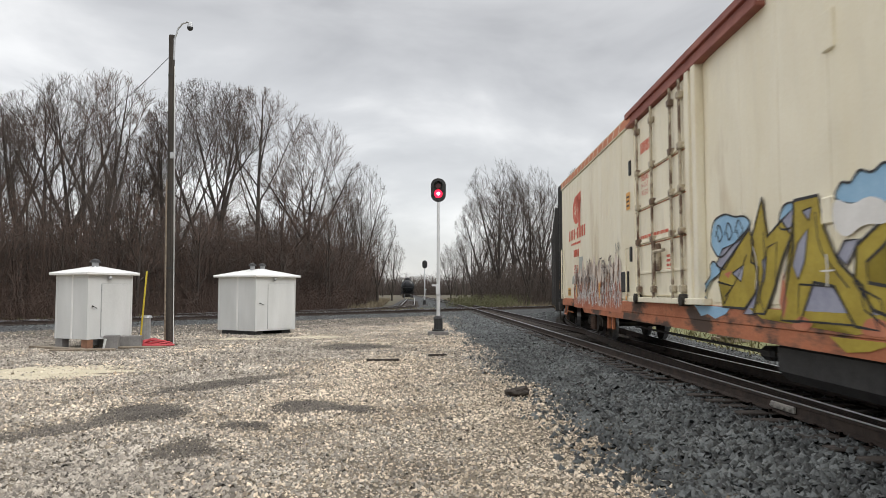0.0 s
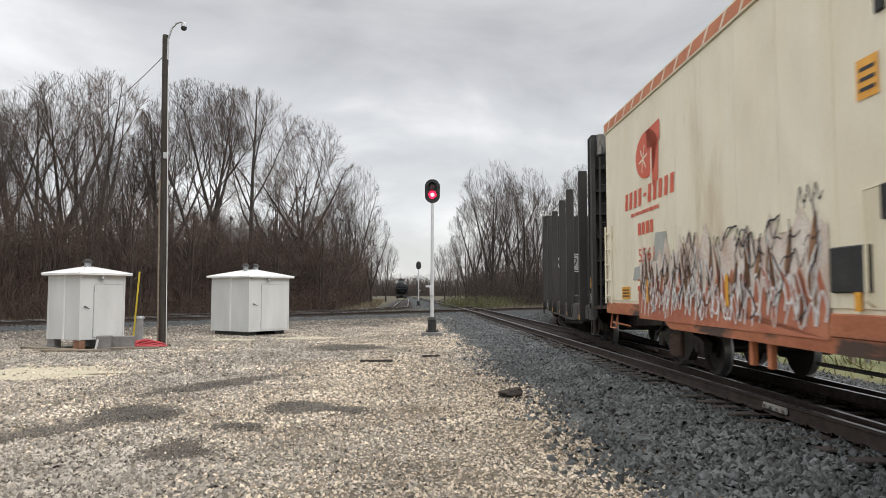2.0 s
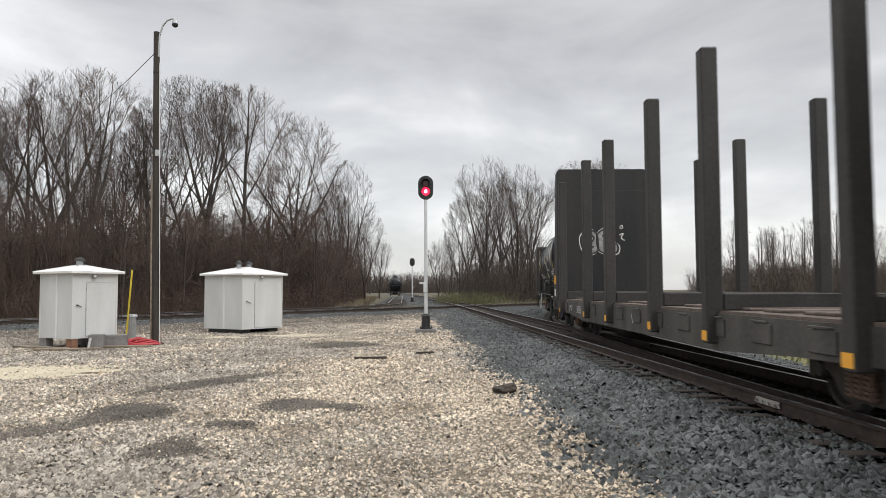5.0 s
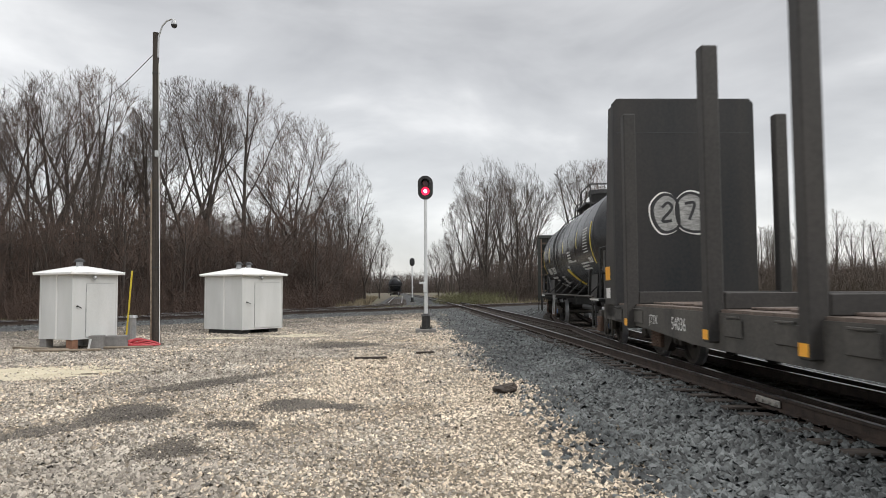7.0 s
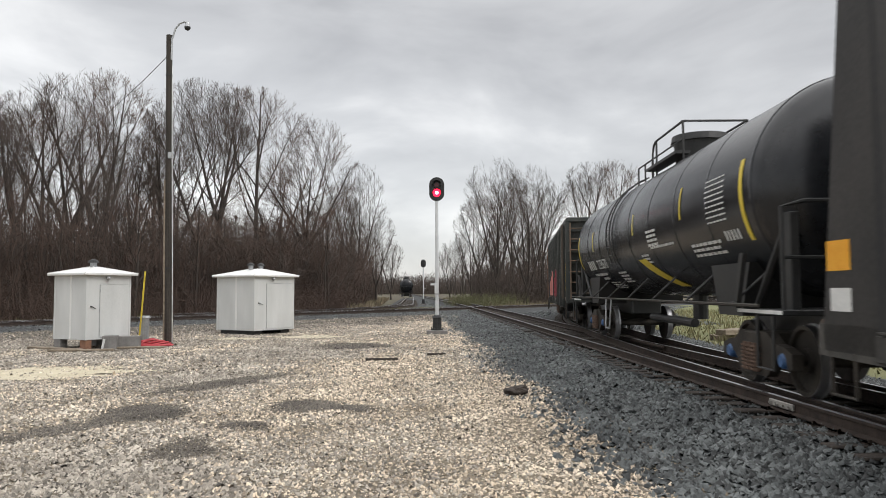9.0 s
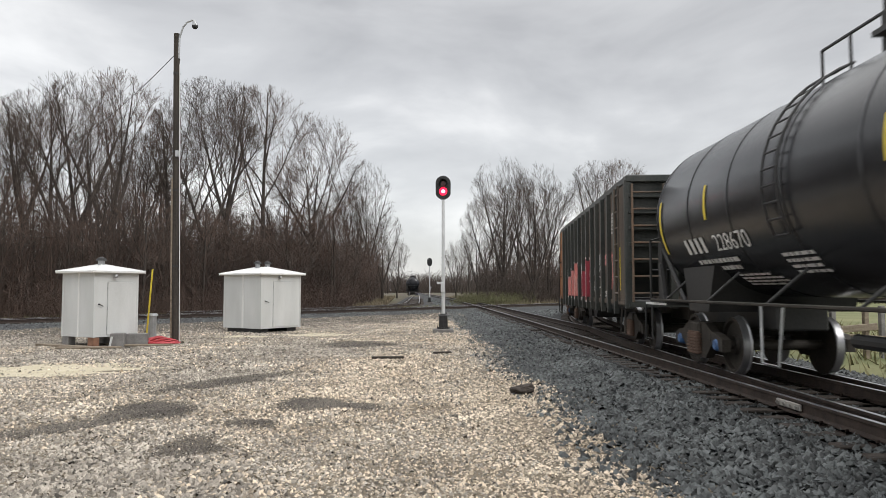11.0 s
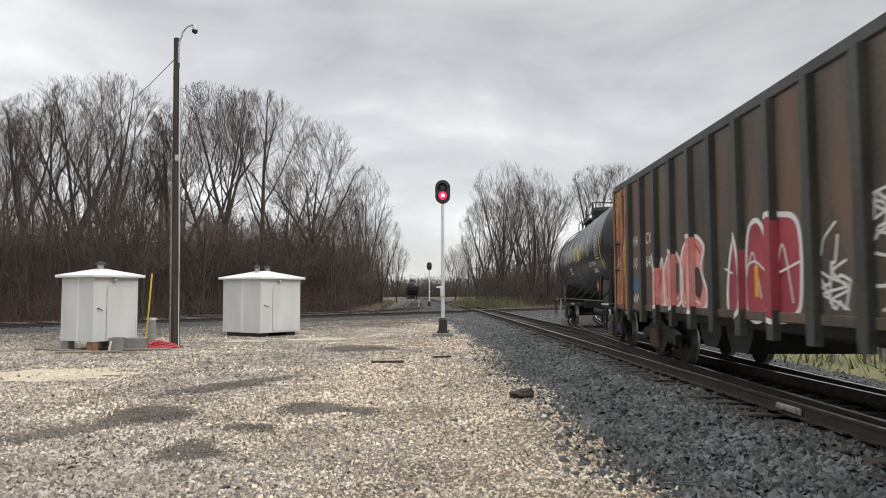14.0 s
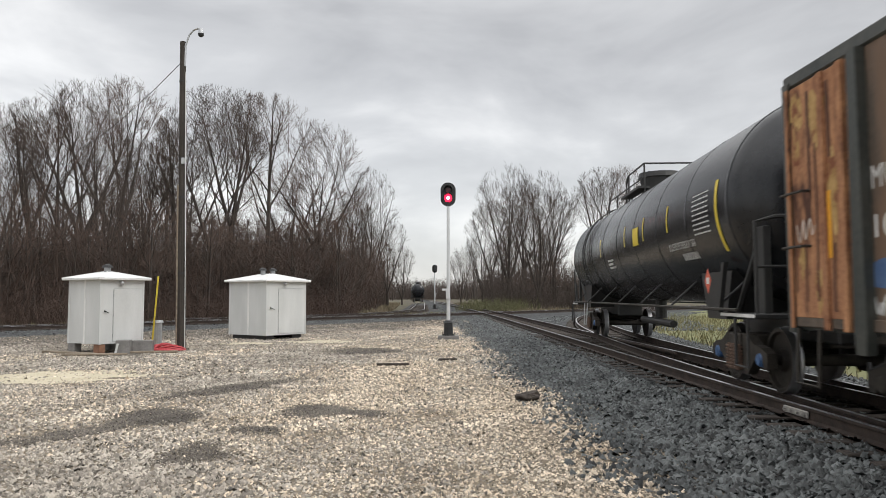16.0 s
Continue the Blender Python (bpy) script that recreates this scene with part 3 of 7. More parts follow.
block("timber_board", -0.9, 0.9, -0.08, 0.08, 0, 0.06, 10, -10.6, 21.4, M_WOOD, "weathered grey board lying before the raised shed", "board")
block("timber_board", -0.7, 0.7, -0.09, 0.09, 0, 0.06, 8, -9.25, 22.4, M_WOOD, "weathered grey board lying by the hose", "board")
block("concrete_block", -0.3, 0.3, -0.2, 0.2, 0, 0.36, 12, -9.75, 22.75, M_BLOCK, "grey concrete block stacked beside the shed", "block")
block("concrete_block", -0.2, 0.2, -0.2, 0.2, -0.02, 0.40, 12, -10.15, 22.3, M_BLOCK, "grey concrete block stacked beside the shed", "block")
bm = bmesh.new()
rod(bm, (-10.25, 21.95, 0), (-10.18, 21.95, 0.31), 0.035, 8)
tagged(part("pipe_stub", bm, M_WHITE), "white plastic conduit rising under the shed", "pipe")
bm = bmesh.new()
rod(bm, (-10.05, 24.6, 0), (-10.05, 24.6, 0.85), 0.14, 12)
rod(bm, (-10.05, 24.6, 0.85), (-10.05, 24.6, 0.93), 0.19, 12, 0.16)
tagged(part("cable_post", bm, M_GALV), "grey capped steel cable post behind the shed", "post")
M_YELLOW = mat("yellow_plastic", (0.62, 0.46, 0.03), (0.75, 0.58, 0.06), 3, 0.5, 0, 0.05)
bm = bmesh.new()
rod(bm, (-10.12, 24.3, 0), (-9.95, 24.3, 2.42), 0.03, 8)
tagged(part("marker_post", bm, M_YELLOW), "tall leaning yellow plastic marker post", "post")
M_RED = mat("red_rubber_hose", (0.38, 0.03, 0.04), (0.52, 0.07, 0.08), 5, 0.5)
bm = bmesh.new()
for k in range(5):
    r = 0.62 - 0.07 * k
    pts = [(-9.25 + r * math.cos(a) * 1.0, 23.3 + r * 0.6 * math.sin(a), 0.04 + 0.045 * k * (0.6 + 0.4 * math.sin(a * 2 + k))) for a in np.linspace(0, 2 * math.pi, 25)]
    pipe(bm, pts, 0.03, 6)
tagged(part("hose_coil", bm, M_RED), "coiled red rubber hose lying on the gravel", "hose")

# ---- timber pole with a camera arm ----
M_POLE = mat("dark_creosoted_pole", (0.020, 0.017, 0.014), (0.062, 0.052, 0.043), 1.5, 0.9, 0, 0.6, 20, stretch=(5, 5, 0.4))
pole = thing("utility_pole", "tall dark timber pole carrying a dome camera", "pole", m=Matrix.Translation((-8.86, 23.6, 0)) @ pose(0, 0, 0, 0, -0.9, 0))
bm = bmesh.new()
rod(bm, (0, 0, -0.05), (0, 0, 10.25), 0.14, 14, 0.095)
part("shaft", bm, M_POLE, pole, smooth=False)
bm = bmesh.new()
rod(bm, (-0.13, -0.07, 0), (-0.115, -0.06, 5.4), 0.035, 8)
part("conduit", bm, M_WOOD, pole, "weathered grey-brown conduit board")
bm = bmesh.new()
pipe(bm, [(0.15, -0.1, 0), (0.15, -0.09, 3), (0.13, -0.08, 6.2), (0.12, -0.06, 9.2)], 0.013, 6)
part("cable", bm, mat("white_cable", (0.6, 0.6, 0.58), (0.75, 0.75, 0.73), 3, 0.5), pole, "white cable stapled to the pole")
for z in (2.5, 5.0, 6.3, 8.9):
    bm = bmesh.new()
    rod(bm, (0, 0, z - 0.025), (0, 0, z + 0.025), 0.152 - 0.0042 * z, 12)
    part("band", bm, M_DARK, pole)
bm = bmesh.new()
box(bm, 0.02, 0.12, -0.17, -0.10, 6.1, 6.3, 0.01)
part("junction_box", bm, M_GALV, pole)
bm = bmesh.new()
arm = [(0.09, -0.05, 9.4), (0.11, -0.05, 10.1), (0.22, -0.05, 10.45), (0.36, -0.05, 10.62), (0.52, -0.05, 10.68), (0.64, -0.05, 10.66)]
pipe(bm, arm, 0.032, 8)
arm_ob = part("arm", bm, M_GALV, pole, "curved grey steel arm")
bm = bmesh.new()
rod(bm, (0.62, -0.05, 10.50), (0.62, -0.05, 10.66), 0.10, 12, 0.06)
part("camera_housing", bm, M_GALV, arm_ob)
bm = bmesh.new()
bmesh.ops.create_uvsphere(bm, u_segments=14, v_segments=8, radius=0.10, matrix=Matrix.Translation((0.62, -0.05, 10.48)))
part("camera_dome", bm, M_DARK, arm_ob, "dark dome camera", True)
bm = bmesh.new()
a, b = Vector((-8.97, 23.6, 9.65)), Vector((-31.0, 52.0, 11.5))
pipe(bm, [a.lerp(b, k / 14) - Vector((0, 0, 1.1 * 4 * (k / 14) * (1 - k / 14))) for k in range(15)], 0.012, 5)
tagged(part("overhead_wire", bm, M_CABLE), "thin black wire sagging from pole to trees", "wire")

# ---- signals ----
M_SILVER = mat("silver_painted_mast", (0.52, 0.53, 0.54), (0.66, 0.67, 0.68), 3, 0.45, 0.2, 0.05)
M_LENS = mat("red_signal_lens_lit", (1.0, 0.30, 0.34), (1.0, 0.40, 0.44), 3, 0.2, 0, 0, emit=6.0)
M_LENSRIM = mat("red_glass_glow", (1.0, 0.012, 0.05), (0.9, 0.008, 0.035), 6, 0.3, 0, 0, emit=3.2)
M_LENSDARK = mat("dark_red_lens", (0.06, 0.01, 0.012), (0.12, 0.02, 0.025), 3, 0.15)


def oval(bm, w, h, y0, y1, cx, cz, seg=32):
    """An upright stadium-shaped plate between y0 and y1."""
    ring = []
    r = w / 2
    for k in range(seg):
        a = 2 * math.pi * k / seg
        ring.append((cx + r * math.cos(a), cz + r * math.sin(a) + (h / 2 - r) * (1 if math.sin(a) >= 0 else -1)))
    va = [bm.verts.new((x, y0, z)) for x, z in ring]
    vb = [bm.verts.new((x, y1, z)) for x, z in ring]
    bm.faces.new(va)
    bm.faces.new(vb)
    for k in range(seg):
        bm.faces.new((va[k], va[(k + 1) % seg], vb[(k + 1) % seg], vb[k]))
    return bm


def signal(x, y, z0, top, lit, label):
    s = thing("railway_signal", label, "railway signal", "railway signals", m=Matrix.Translation((x, y, z0)))
    bm = bmesh.new()
    box(bm, -0.42, 0.42, -0.36, 0.36, -0.1, 0.07, 0.015)
    part("foundation", bm, M_BLOCK, s)
    bm = bmesh.new()
    rod(bm, (0, 0, 0.07), (0, 0, 0.14), 0.26, 14)
    rod(bm, (0, 0, 0.14), (0, 0, 0.58), 0.19, 14, 0.17)
    rod(bm, (0, 0, 0.58), (0, 0, 0.68), 0.22, 14, 0.12)
    base = part("mast_base", bm, M_DARK, s, "black cast mast base")
    for k in range(6):
        a = k * math.pi / 3
        bm = bmesh.new()
        rod(bm, (0.23 * math.cos(a), 0.23 * math.sin(a), 0.1), (0.23 * math.cos(a), 0.23 * math.sin(a), 0.2), 0.022, 6)
        part("bolt", bm, M_DARK, base)
    bm = bmesh.new()
    rod(bm, (0, 0, 0.6), (0, 0, top - 0.9), 0.075, 14, 0.062)
    part("mast", bm, M_SILVER, s, "silver painted mast", False)
    bm = bmesh.new()
    oval(bm, 0.62, 0.98, -0.03, 0.0, 0, top - 0.49)
    head = part("backboard", bm, M_DARK, s, "black oval backboard")
    bm = bmesh.new()
    rod(bm, (0, 0, top - 0.98), (0, 0, top - 0.85), 0.085, 10)
    part("head_clamp", bm, M_DARK, s)
    bm = bmesh.new()
    box(bm, -0.16, 0.16, 0.0, 0.24, top - 0.86, top - 0.12, 0.04)
    part("lamp_case", bm, M_DARK, head)
    for k, zc in enumerate((top - 0.32, top - 0.64)):
        bm = bmesh.new()
        n, vs = 18, []
        for yy in (-0.03, -0.24):
            for q in range(n + 1):
                a = radians(-35 + 250 * q / n)
                vs.append(bm.verts.new((0.175 * math.cos(a), yy + (0.06 if yy < -0.1 else 0) * (1 - math.sin(a)), zc + 0.175 * math.sin(a))))
        for q in range(n):
            bm.faces.new((vs[q], vs[q + 1], vs[n + 2 + q], vs[n + 1 + q]))
        bmesh.ops.solidify(bm, geom=bm.faces[:], thickness=0.006)
        part("hood", bm, M_DARK, head)
        # the lit lens is drawn wider and emits, to carry the lamp's red halo
        bm = bmesh.new()
        rod(bm, (0, -0.034, zc), (0, -0.05, zc), 0.165 if lit and k else 0.105, 20)
        part("lens", bm, M_LENSRIM if lit and k else M_LENSDARK, head, "red glass lens")
        if lit and k:
            bm = bmesh.new()
            rod(bm, (0, -0.051, zc), (0, -0.06, zc), 0.072, 20)
            part("lit_lamp", bm, M_LENS, head, "glowing red lamp")
    bm = bmesh.new()
    box(bm, -0.10, 0.02, -0.13, -0.06, 1.55, 1.95, 0.01)
    part("cable_box", bm, M_SILVER, s)
    bm = bmesh.new()
    box(bm, -0.26, -0.06, -0.09, -0.07, 1.88, 1.96)
    part("number_board", bm, M_SILVER, s, "small blank white board")
    bm = bmesh.new()
    rod(bm, (0, 0, 1.5), (0, 0, 1.56), 0.10, 12)
    part("band", bm, M_GALV, s)
    return s


signal(-0.19, 29.4, 0.08, 6.30, True, "tall silver signal mast with a lit red lamp")
far_signal = signal(-2.25, 89.0, 0.15, 5.5, False, "distant silver signal mast seen from behind")
far_signal.rotation_euler = (0, 0, math.pi)

# ---- loose pieces on the gravel ----
bm = bmesh.new()
bmesh.ops.create_icosphere(bm, subdivisions=3, radius=1)
for v in bm.verts:
    n = noise.noise(v.co * 1.7) * 0.35 + noise.noise(v.co * 5) * 0.12
    v.co = Vector((v.co.x * 0.21, v.co.y * 0.14, v.co.z * 0.085 + 0.02 * (v.co.x > 0.2))) * (1 + n)
ob = tagged(part("rock", bm, mat("dark_brown_rock", (0.03, 0.024, 0.02), (0.085, 0.07, 0.06), 6, 0.9, 0, 0.8, 30)), "dark flat chunk of broken rock on gravel", "rock")
ob.location = (1.24, 12.0, 0.07)
for x, y, l, turn in ((-1.5, 18.2, 0.8, 6), (-0.15, 19.6, 0.5, 12), (2.2, 24.5, 1.0, 60)):
    block("timber_scrap", -l / 2, l / 2, -0.05, 0.05, 0, 0.06, turn, x, y, M_TIE, "dark splinter of timber lying on the gravel", "timber scrap")

# ---- fence remains and old ties beside the curved track ----
fence = thing("track_barrier", "low weathered timber barrier with pale posts", "barrier", m=Matrix.Translation((9.6, 18.2, 0)) @ pose(0, 0, 0, 0, 0, 8))
for k, h in ((0, 1.25), (0.9, 1.2), (1.35, 1.3), (2.6, 1.2), (4.0, 1.2)):
    bm = bmesh.new()
    box(bm, k - 0.06, k + 0.06, -0.06, 0.06, -0.05, h, 0.01)
    part("post", bm, M_WOOD if k in (0.9, 2.6) else M_BLOCK, fence)
for x0, x1, z, tilt in ((-0.7, 1.9, 0.45, 3), (0.2, 1.2, 0.62, -4), (2.3, 4.6, 0.42, 1)):
    bm = bmesh.new()
    box(bm, x0, x1, -0.12, -0.07, z, z + 0.17, 0.01)
    rail = part("plank", bm, M_WOOD, fence)
    rail.rotation_euler = (0, radians(tilt), 0)
for k in range(6):
    block("old_tie", -1.2, 1.2, -0.115, 0.115, 0.01 + 0.19 * (k // 3), 0.19 + 0.19 * (k // 3), 20 + 3 * k, 10.4 + 0.1 * (k % 2), 25.0 + 0.3 * (k % 3), M_WOOD,
          "old timber tie stacked beside the curved track", "railway tie")


# ---- bare woods ----
def prism(vs, fs, p, q, r0, r1, sides, tip=False):
    """A tapered stick from p to q; with tip it runs out to a point."""
    d = (q - p).normalized()
    u = d.orthogonal().normalized()
    w = d.cross(u)
    b = len(vs)
    if tip:
        for k in range(sides):
            a = 2 * math.pi * k / sides
            vs.append(p + u * (r0 * math.cos(a)) + w * (r0 * math.sin(a)))
        vs.append(q.copy())
        for k in range(sides):
            fs.append((b + k, b + (k + 1) % sides, b + sides))
        return
    for c, r in ((p, r0), (q, r1)):
        for k in range(sides):
            a = 2 * math.pi * k / sides
            vs.append(c + u * (r * math.cos(a)) + w * (r * math.sin(a)))
    for k in range(sides):
        fs.append((b + k, b + (k + 1) % sides, b + sides + (k + 1) % sides, b + sides + k))


def reach(p, d, shape):
    """How far it is from p along d to the outline of a crown: an ellipsoid (width, half height, middle height)."""
    w, h, zc = shape
    a = Vector((p.x / w, p.y / w, (p.z - zc) / h))
    b = Vector((d.x / w, d.y / w, d.z / h))
    bb, ab, cc = b.dot(b), a.dot(b), a.dot(a) - 1
    disc = ab * ab - bb * cc
    return (-ab + math.sqrt(disc)) / bb if disc > 0 else 0.0


def grow_tree(seed, height, spread, fork, kids, width=0.27, crown=0.44, leaders=1):
    """Trunk and twigs of a bare tree that fills its crown. spread: how far limbs lean out, in radians; fork: height of the first limbs;
    kids: branches per level; width and crown: half width and half height of the crown over the height; leaders: stems from the fork up."""
    rng = random.Random(seed)
    wood, twigs = ([], []), ([], [])
    shape = (height * width, height * crown, height * (1 - crown))
    lean = Vector((rng.gauss(0, 0.03), rng.gauss(0, 0.03), 1)).normalized()

    def jitter(d, amount):
        return (d + Vector((rng.gauss(0, amount), rng.gauss(0, amount), rng.gauss(0, amount)))).normalized()

    def branch(p, d, length, r, level, start):
        vs, fs = wood if level < 2 else twigs
        segs = (6, 5, 3, 2, 1)[level]
        sides = (6, 5, 3, 3, 3)[level]
        pts, rad = [p], [r]
        for i in range(segs):
            d = jitter(d, (0.03, 0.06, 0.08, 0.08, 0.0)[level])
            d = (d + Vector((0, 0, (0.02, 0.09, 0.06, 0.03, 0.0)[level]))).normalized()
            q = pts[-1] + d * (length / segs)
            r2 = max(r * (1 - 0.88 * (i + 1) / segs), 0.008)
            prism(vs, fs, pts[-1], q, rad[-1], r2, sides, level >= 2 and i == segs - 1)
            pts.append(q)
            rad.append(r2)
        if level >= 4:
            return
        n = kids[level]
        for k in range(n):
            at = min(start + (1 - start) * ((k + rng.random()) / n), 0.99)
            j = min(int(at * segs), segs - 1)
            base = pts[j].lerp(pts[j + 1], at * segs - j)
            dd = (pts[j + 1] - pts[j]).normalized()
            side = Matrix.Rotation(2.4 * k + rng.uniform(-0.5, 0.5), 3, dd) @ dd.orthogonal().normalized()
            out = (spread * (1.15 - 0.55 * at), 0.55, 0.62, 0.60)[level] * rng.uniform(0.75, 1.2)
            nd = (dd * math.cos(out) + side * math.sin(out) + Vector((0, 0, 0.12 if level else 0))).normalized()
            room = reach(base, nd, shape)
            want = room * rng.uniform(0.62, 1.04) if level == 0 else min(length * (0.62, 0.62, 0.55, 0.50)[level] * rng.uniform(0.6, 1.3) * (1.2 - 0.6 * at), room * rng.uniform(0.9, 1.12))
            if want > 0.12:
                branch(base, nd, want, max(rad[j] * (0.46, 0.50, 0.6, 0.7)[level], 0.0115), level + 1, 0.22)

    if leaders == 1:
        branch(Vector((0, 0, -0.1)), lean, height * 0.97, height * 0.0145, 0, fork)
    else:
        prism(*wood, Vector((0, 0, -0.1)), lean * height * fork, height * 0.017, height * 0.014, 7)
        for k in range(leaders):
            a = 2 * math.pi * k / leaders + rng.uniform(-0.4, 0.4)
            d = Vector((math.cos(a) * spread * 0.55, math.sin(a) * spread * 0.55, 1)).normalized()
            p = lean * height * fork
            branch(p, d, reach(p, d, shape) * rng.uniform(0.86, 1.0), height * 0.0095, 0, 0.15)
    return wood, twigs


M_TWIG = mat("brown_grey_twigs", (0.050, 0.039, 0.033), (0.112, 0.088, 0.073), 0.4, 0.95, 0, 0)
M_BUDS = mat("reddish_budding_twigs", (0.068, 0.045, 0.036), (0.132, 0.090, 0.070), 0.4, 0.95, 0, 0)


def tree(seed, height, spread, fork, kids, twig, label, width=0.27, crown=0.44, leaders=1):
    t = thing("bare_tree", label, "tree", "bare trees of the woods")
    wood, twigs = grow_tree(seed, height, spread, fork, kids, width, crown, leaders)
    raw("trunk", *wood, M_BARK, t)
    raw("crown", *twigs, twig, t)
    return t


TALL = [tree(11 + k, 18.0, 0.62 + 0.06 * (k % 3), 0.26 + 0.04 * (k % 4), ((11, 9, 6, 4), (6, 8, 6, 4))[k % 2], (M_TWIG, M_BUDS)[k % 3 == 2], "tall bare deciduous tree with upswept grey limbs",
             0.27 + 0.04 * (k % 3), 0.42, (2, 3, 1, 3)[k % 4]) for k in range(7)]
LITE = [tree(81 + k, 18.0, 0.62, 0.25, (9, 5, 4, 4), (M_TWIG, M_BUDS)[k % 2], "bare deciduous tree deep in the wood", 0.23, 0.42) for k in range(4)]
ROUND = [tree(41, 18.0, 1.15, 0.30, (8, 8, 6, 5), M_BUDS, "broad round-crowned bare tree with dense fine twigs", 0.27, 0.335, 5)]
VASE = [tree(51 + k, 18.0, 0.60, 0.08 + 0.08 * k, (8, 7, 5, 4), M_TWIG, "bare tree fanning out into many straight upswept limbs", 0.26, 0.47, 4) for k in range(2)]
SMALL = [tree(61 + k, 8.0, 0.8, 0.08, (10, 6, 5, 3), (M_BUDS, M_TWIG)[k % 2], "small bare understorey tree at the wood's edge", 0.36, 0.46) for k in range(3)]
for k, t in enumerate(TALL + LITE + ROUND + VASE + SMALL):
    t.location = (-60 - 9 * k, 140, 0)


def plant(src, x, y, size, turn):
    c = copy_thing(src, Matrix.Translation((x, y, 0)) @ pose(0, 0, 0, 0, 0, turn))
    c.scale = (size, size, size)
    return c


def woods():
    rng = random.Random(21)
    placed = []

    def free(x, y, gap):
        return all((x - a) ** 2 + (y - b) ** 2 > gap * gap for a, b in placed)

    def at_view(px, dist):
        return (px - 784) / 1280 * dist, dist

    # the trees that stand out along the near edge: bearing, distance, height, kind
    for px, dist, h, src in ((-30, 55, 17.0, TALL[0]), (28, 54, 17.0, TALL[3]), (72, 60, 18.0, TALL[2]), (118, 55, 18.8, TALL[1]), (188, 54, 18.6, TALL[5]), (232, 62, 16.2, TALL[4]),
                             (288, 59, 16.8, TALL[6]), (350, 59, 19.4, TALL[0]), (396, 62, 20.0, TALL[3]), (455, 63, 19.8, TALL[2]), (318, 70, 19, TALL[1]),
                             (546, 72, 19.8, ROUND[0]), (488, 84, 18.0, TALL[5]), (630, 92, 18.6, VASE[0]), (598, 100, 17.0, VASE[1]), (668, 112, 14.5, VASE[1]), (694, 150, 13, VASE[0]),
                             (882, 96, 20.2, VASE[1]), (936, 94, 18.6, VASE[0]), (962, 98, 16.8, TALL[4]), (852, 112, 17.0, TALL[0]), (908, 104, 18.0, TALL[5]),
                             (798, 150, 12.5, VASE[0]), (836, 126, 14.0, VASE[1]), (1045, 112, 22.0, TALL[3]), (1090, 108, 21.6, TALL[5])):
        x, y = at_view(px, dist)
        placed.append((x, y))
        plant(src, x, y, h / 18.0, rng.uniform(0, 360))
    # the depth of the left wood
    n = 0
    for _ in range(4000):
        if n >= 62:
            break
        t, o = rng.uniform(-42, 70), rng.uniform(9, 46)
        x, y = -4.5 + 0.63 * t - 0.777 * o, 55.5 + 0.777 * t + 0.63 * o
        k = int((y + 80) / 0.5)
        edge = MAIN_LINE[min(k, len(MAIN_LINE) - 1)][0] - 13
        if x > edge or x < -0.70 * y or not free(x, y, 3.2):
            continue
        placed.append((x, y))
        n += 1
        plant(TALL[n % 7] if n % 3 == 0 else rng.choice(LITE), x, y, rng.uniform(0.72, 0.9) * (0.68 if x > -27 else 1), rng.uniform(0, 360))
    # both sides of the line into the distance, and the right-hand wood
    for side, count in ((-1, 26), (1, 26)):
        for _ in range(count):
            y = rng.uniform(115, 380)
            k = int((y + 80) / 0.5)
            x = MAIN_LINE[min(k, len(MAIN_LINE) - 1)][0] + side * (13 + rng.random() * 22)
            plant(rng.choice(LITE), x, y, rng.uniform(0.7, 0.9), rng.uniform(0, 360))
    for _ in range(20):
        y = rng.uniform(96, 130)
        plant(rng.choice(LITE), rng.uniform(0.055, 0.145) * y, y, rng.uniform(0.5, 0.75), rng.uniform(0, 360))
    for _ in range(75):
        y = rng.uniform(98, 145)
        plant(rng.choice(LITE + SMALL), rng.uniform(0.36, 0.68) * y + 3, y, rng.uniform(0.5, 0.74), rng.uniform(0, 360))
    # low trees at the wood's edge
    for _ in range(56):
        t, o = rng.uniform(-42, 26), rng.uniform(6.5, 14)
        x, y = -4.5 + 0.63 * t - 0.777 * o, 55.5 + 0.777 * t + 0.63 * o
        if x < -0.1 * y - 3:
            plant(rng.choice(SMALL), x, y, rng.uniform(0.6, 1.25), rng.uniform(0, 360))
    for _ in range(14):
        y = rng.uniform(86, 110)
        plant(rng.choice(SMALL), rng.uniform(0.05, 0.17) * y, y, rng.uniform(0.6, 1.1), rng.uniform(0, 360))


woods()
for t in TALL + LITE + ROUND + VASE + SMALL:
    for c in list(t.children):
        bpy.data.objects.remove(c)
    bpy.data.objects.remove(t)


def thicket(name, spots, material, label, heights, r):
    """Upright thin stems with side twigs, as one mass."""
    rng = random.Random(len(spots))
    vs, fs = [], []
    for x, y in spots:
        h = rng.uniform(*heights)
        p = Vector((x, y, 0))
        d = Vector((rng.gauss(0, 0.22), rng.gauss(0, 0.22), 1)).normalized()
        m, q = p + d * h * 0.5, p + d * h + Vector((rng.gauss(0, 0.3), rng.gauss(0, 0.3), 0))
        prism(vs, fs, p, m, r, r * 0.7, 3)
        prism(vs, fs, m, q, r * 0.7, 0, 3, True)
        for _ in range(9):
            a = p.lerp(q, rng.uniform(0.12, 0.97))
            b = a + Vector((rng.gauss(0, 0.75), rng.gauss(0, 0.75), rng.uniform(0.1, 1.2))) * (h / 4.5)
            prism(vs, fs, a, b, r * 0.55, 0, 3, True)
    return tagged(raw(name, vs, fs, material), label, "undergrowth", kind="stuff")


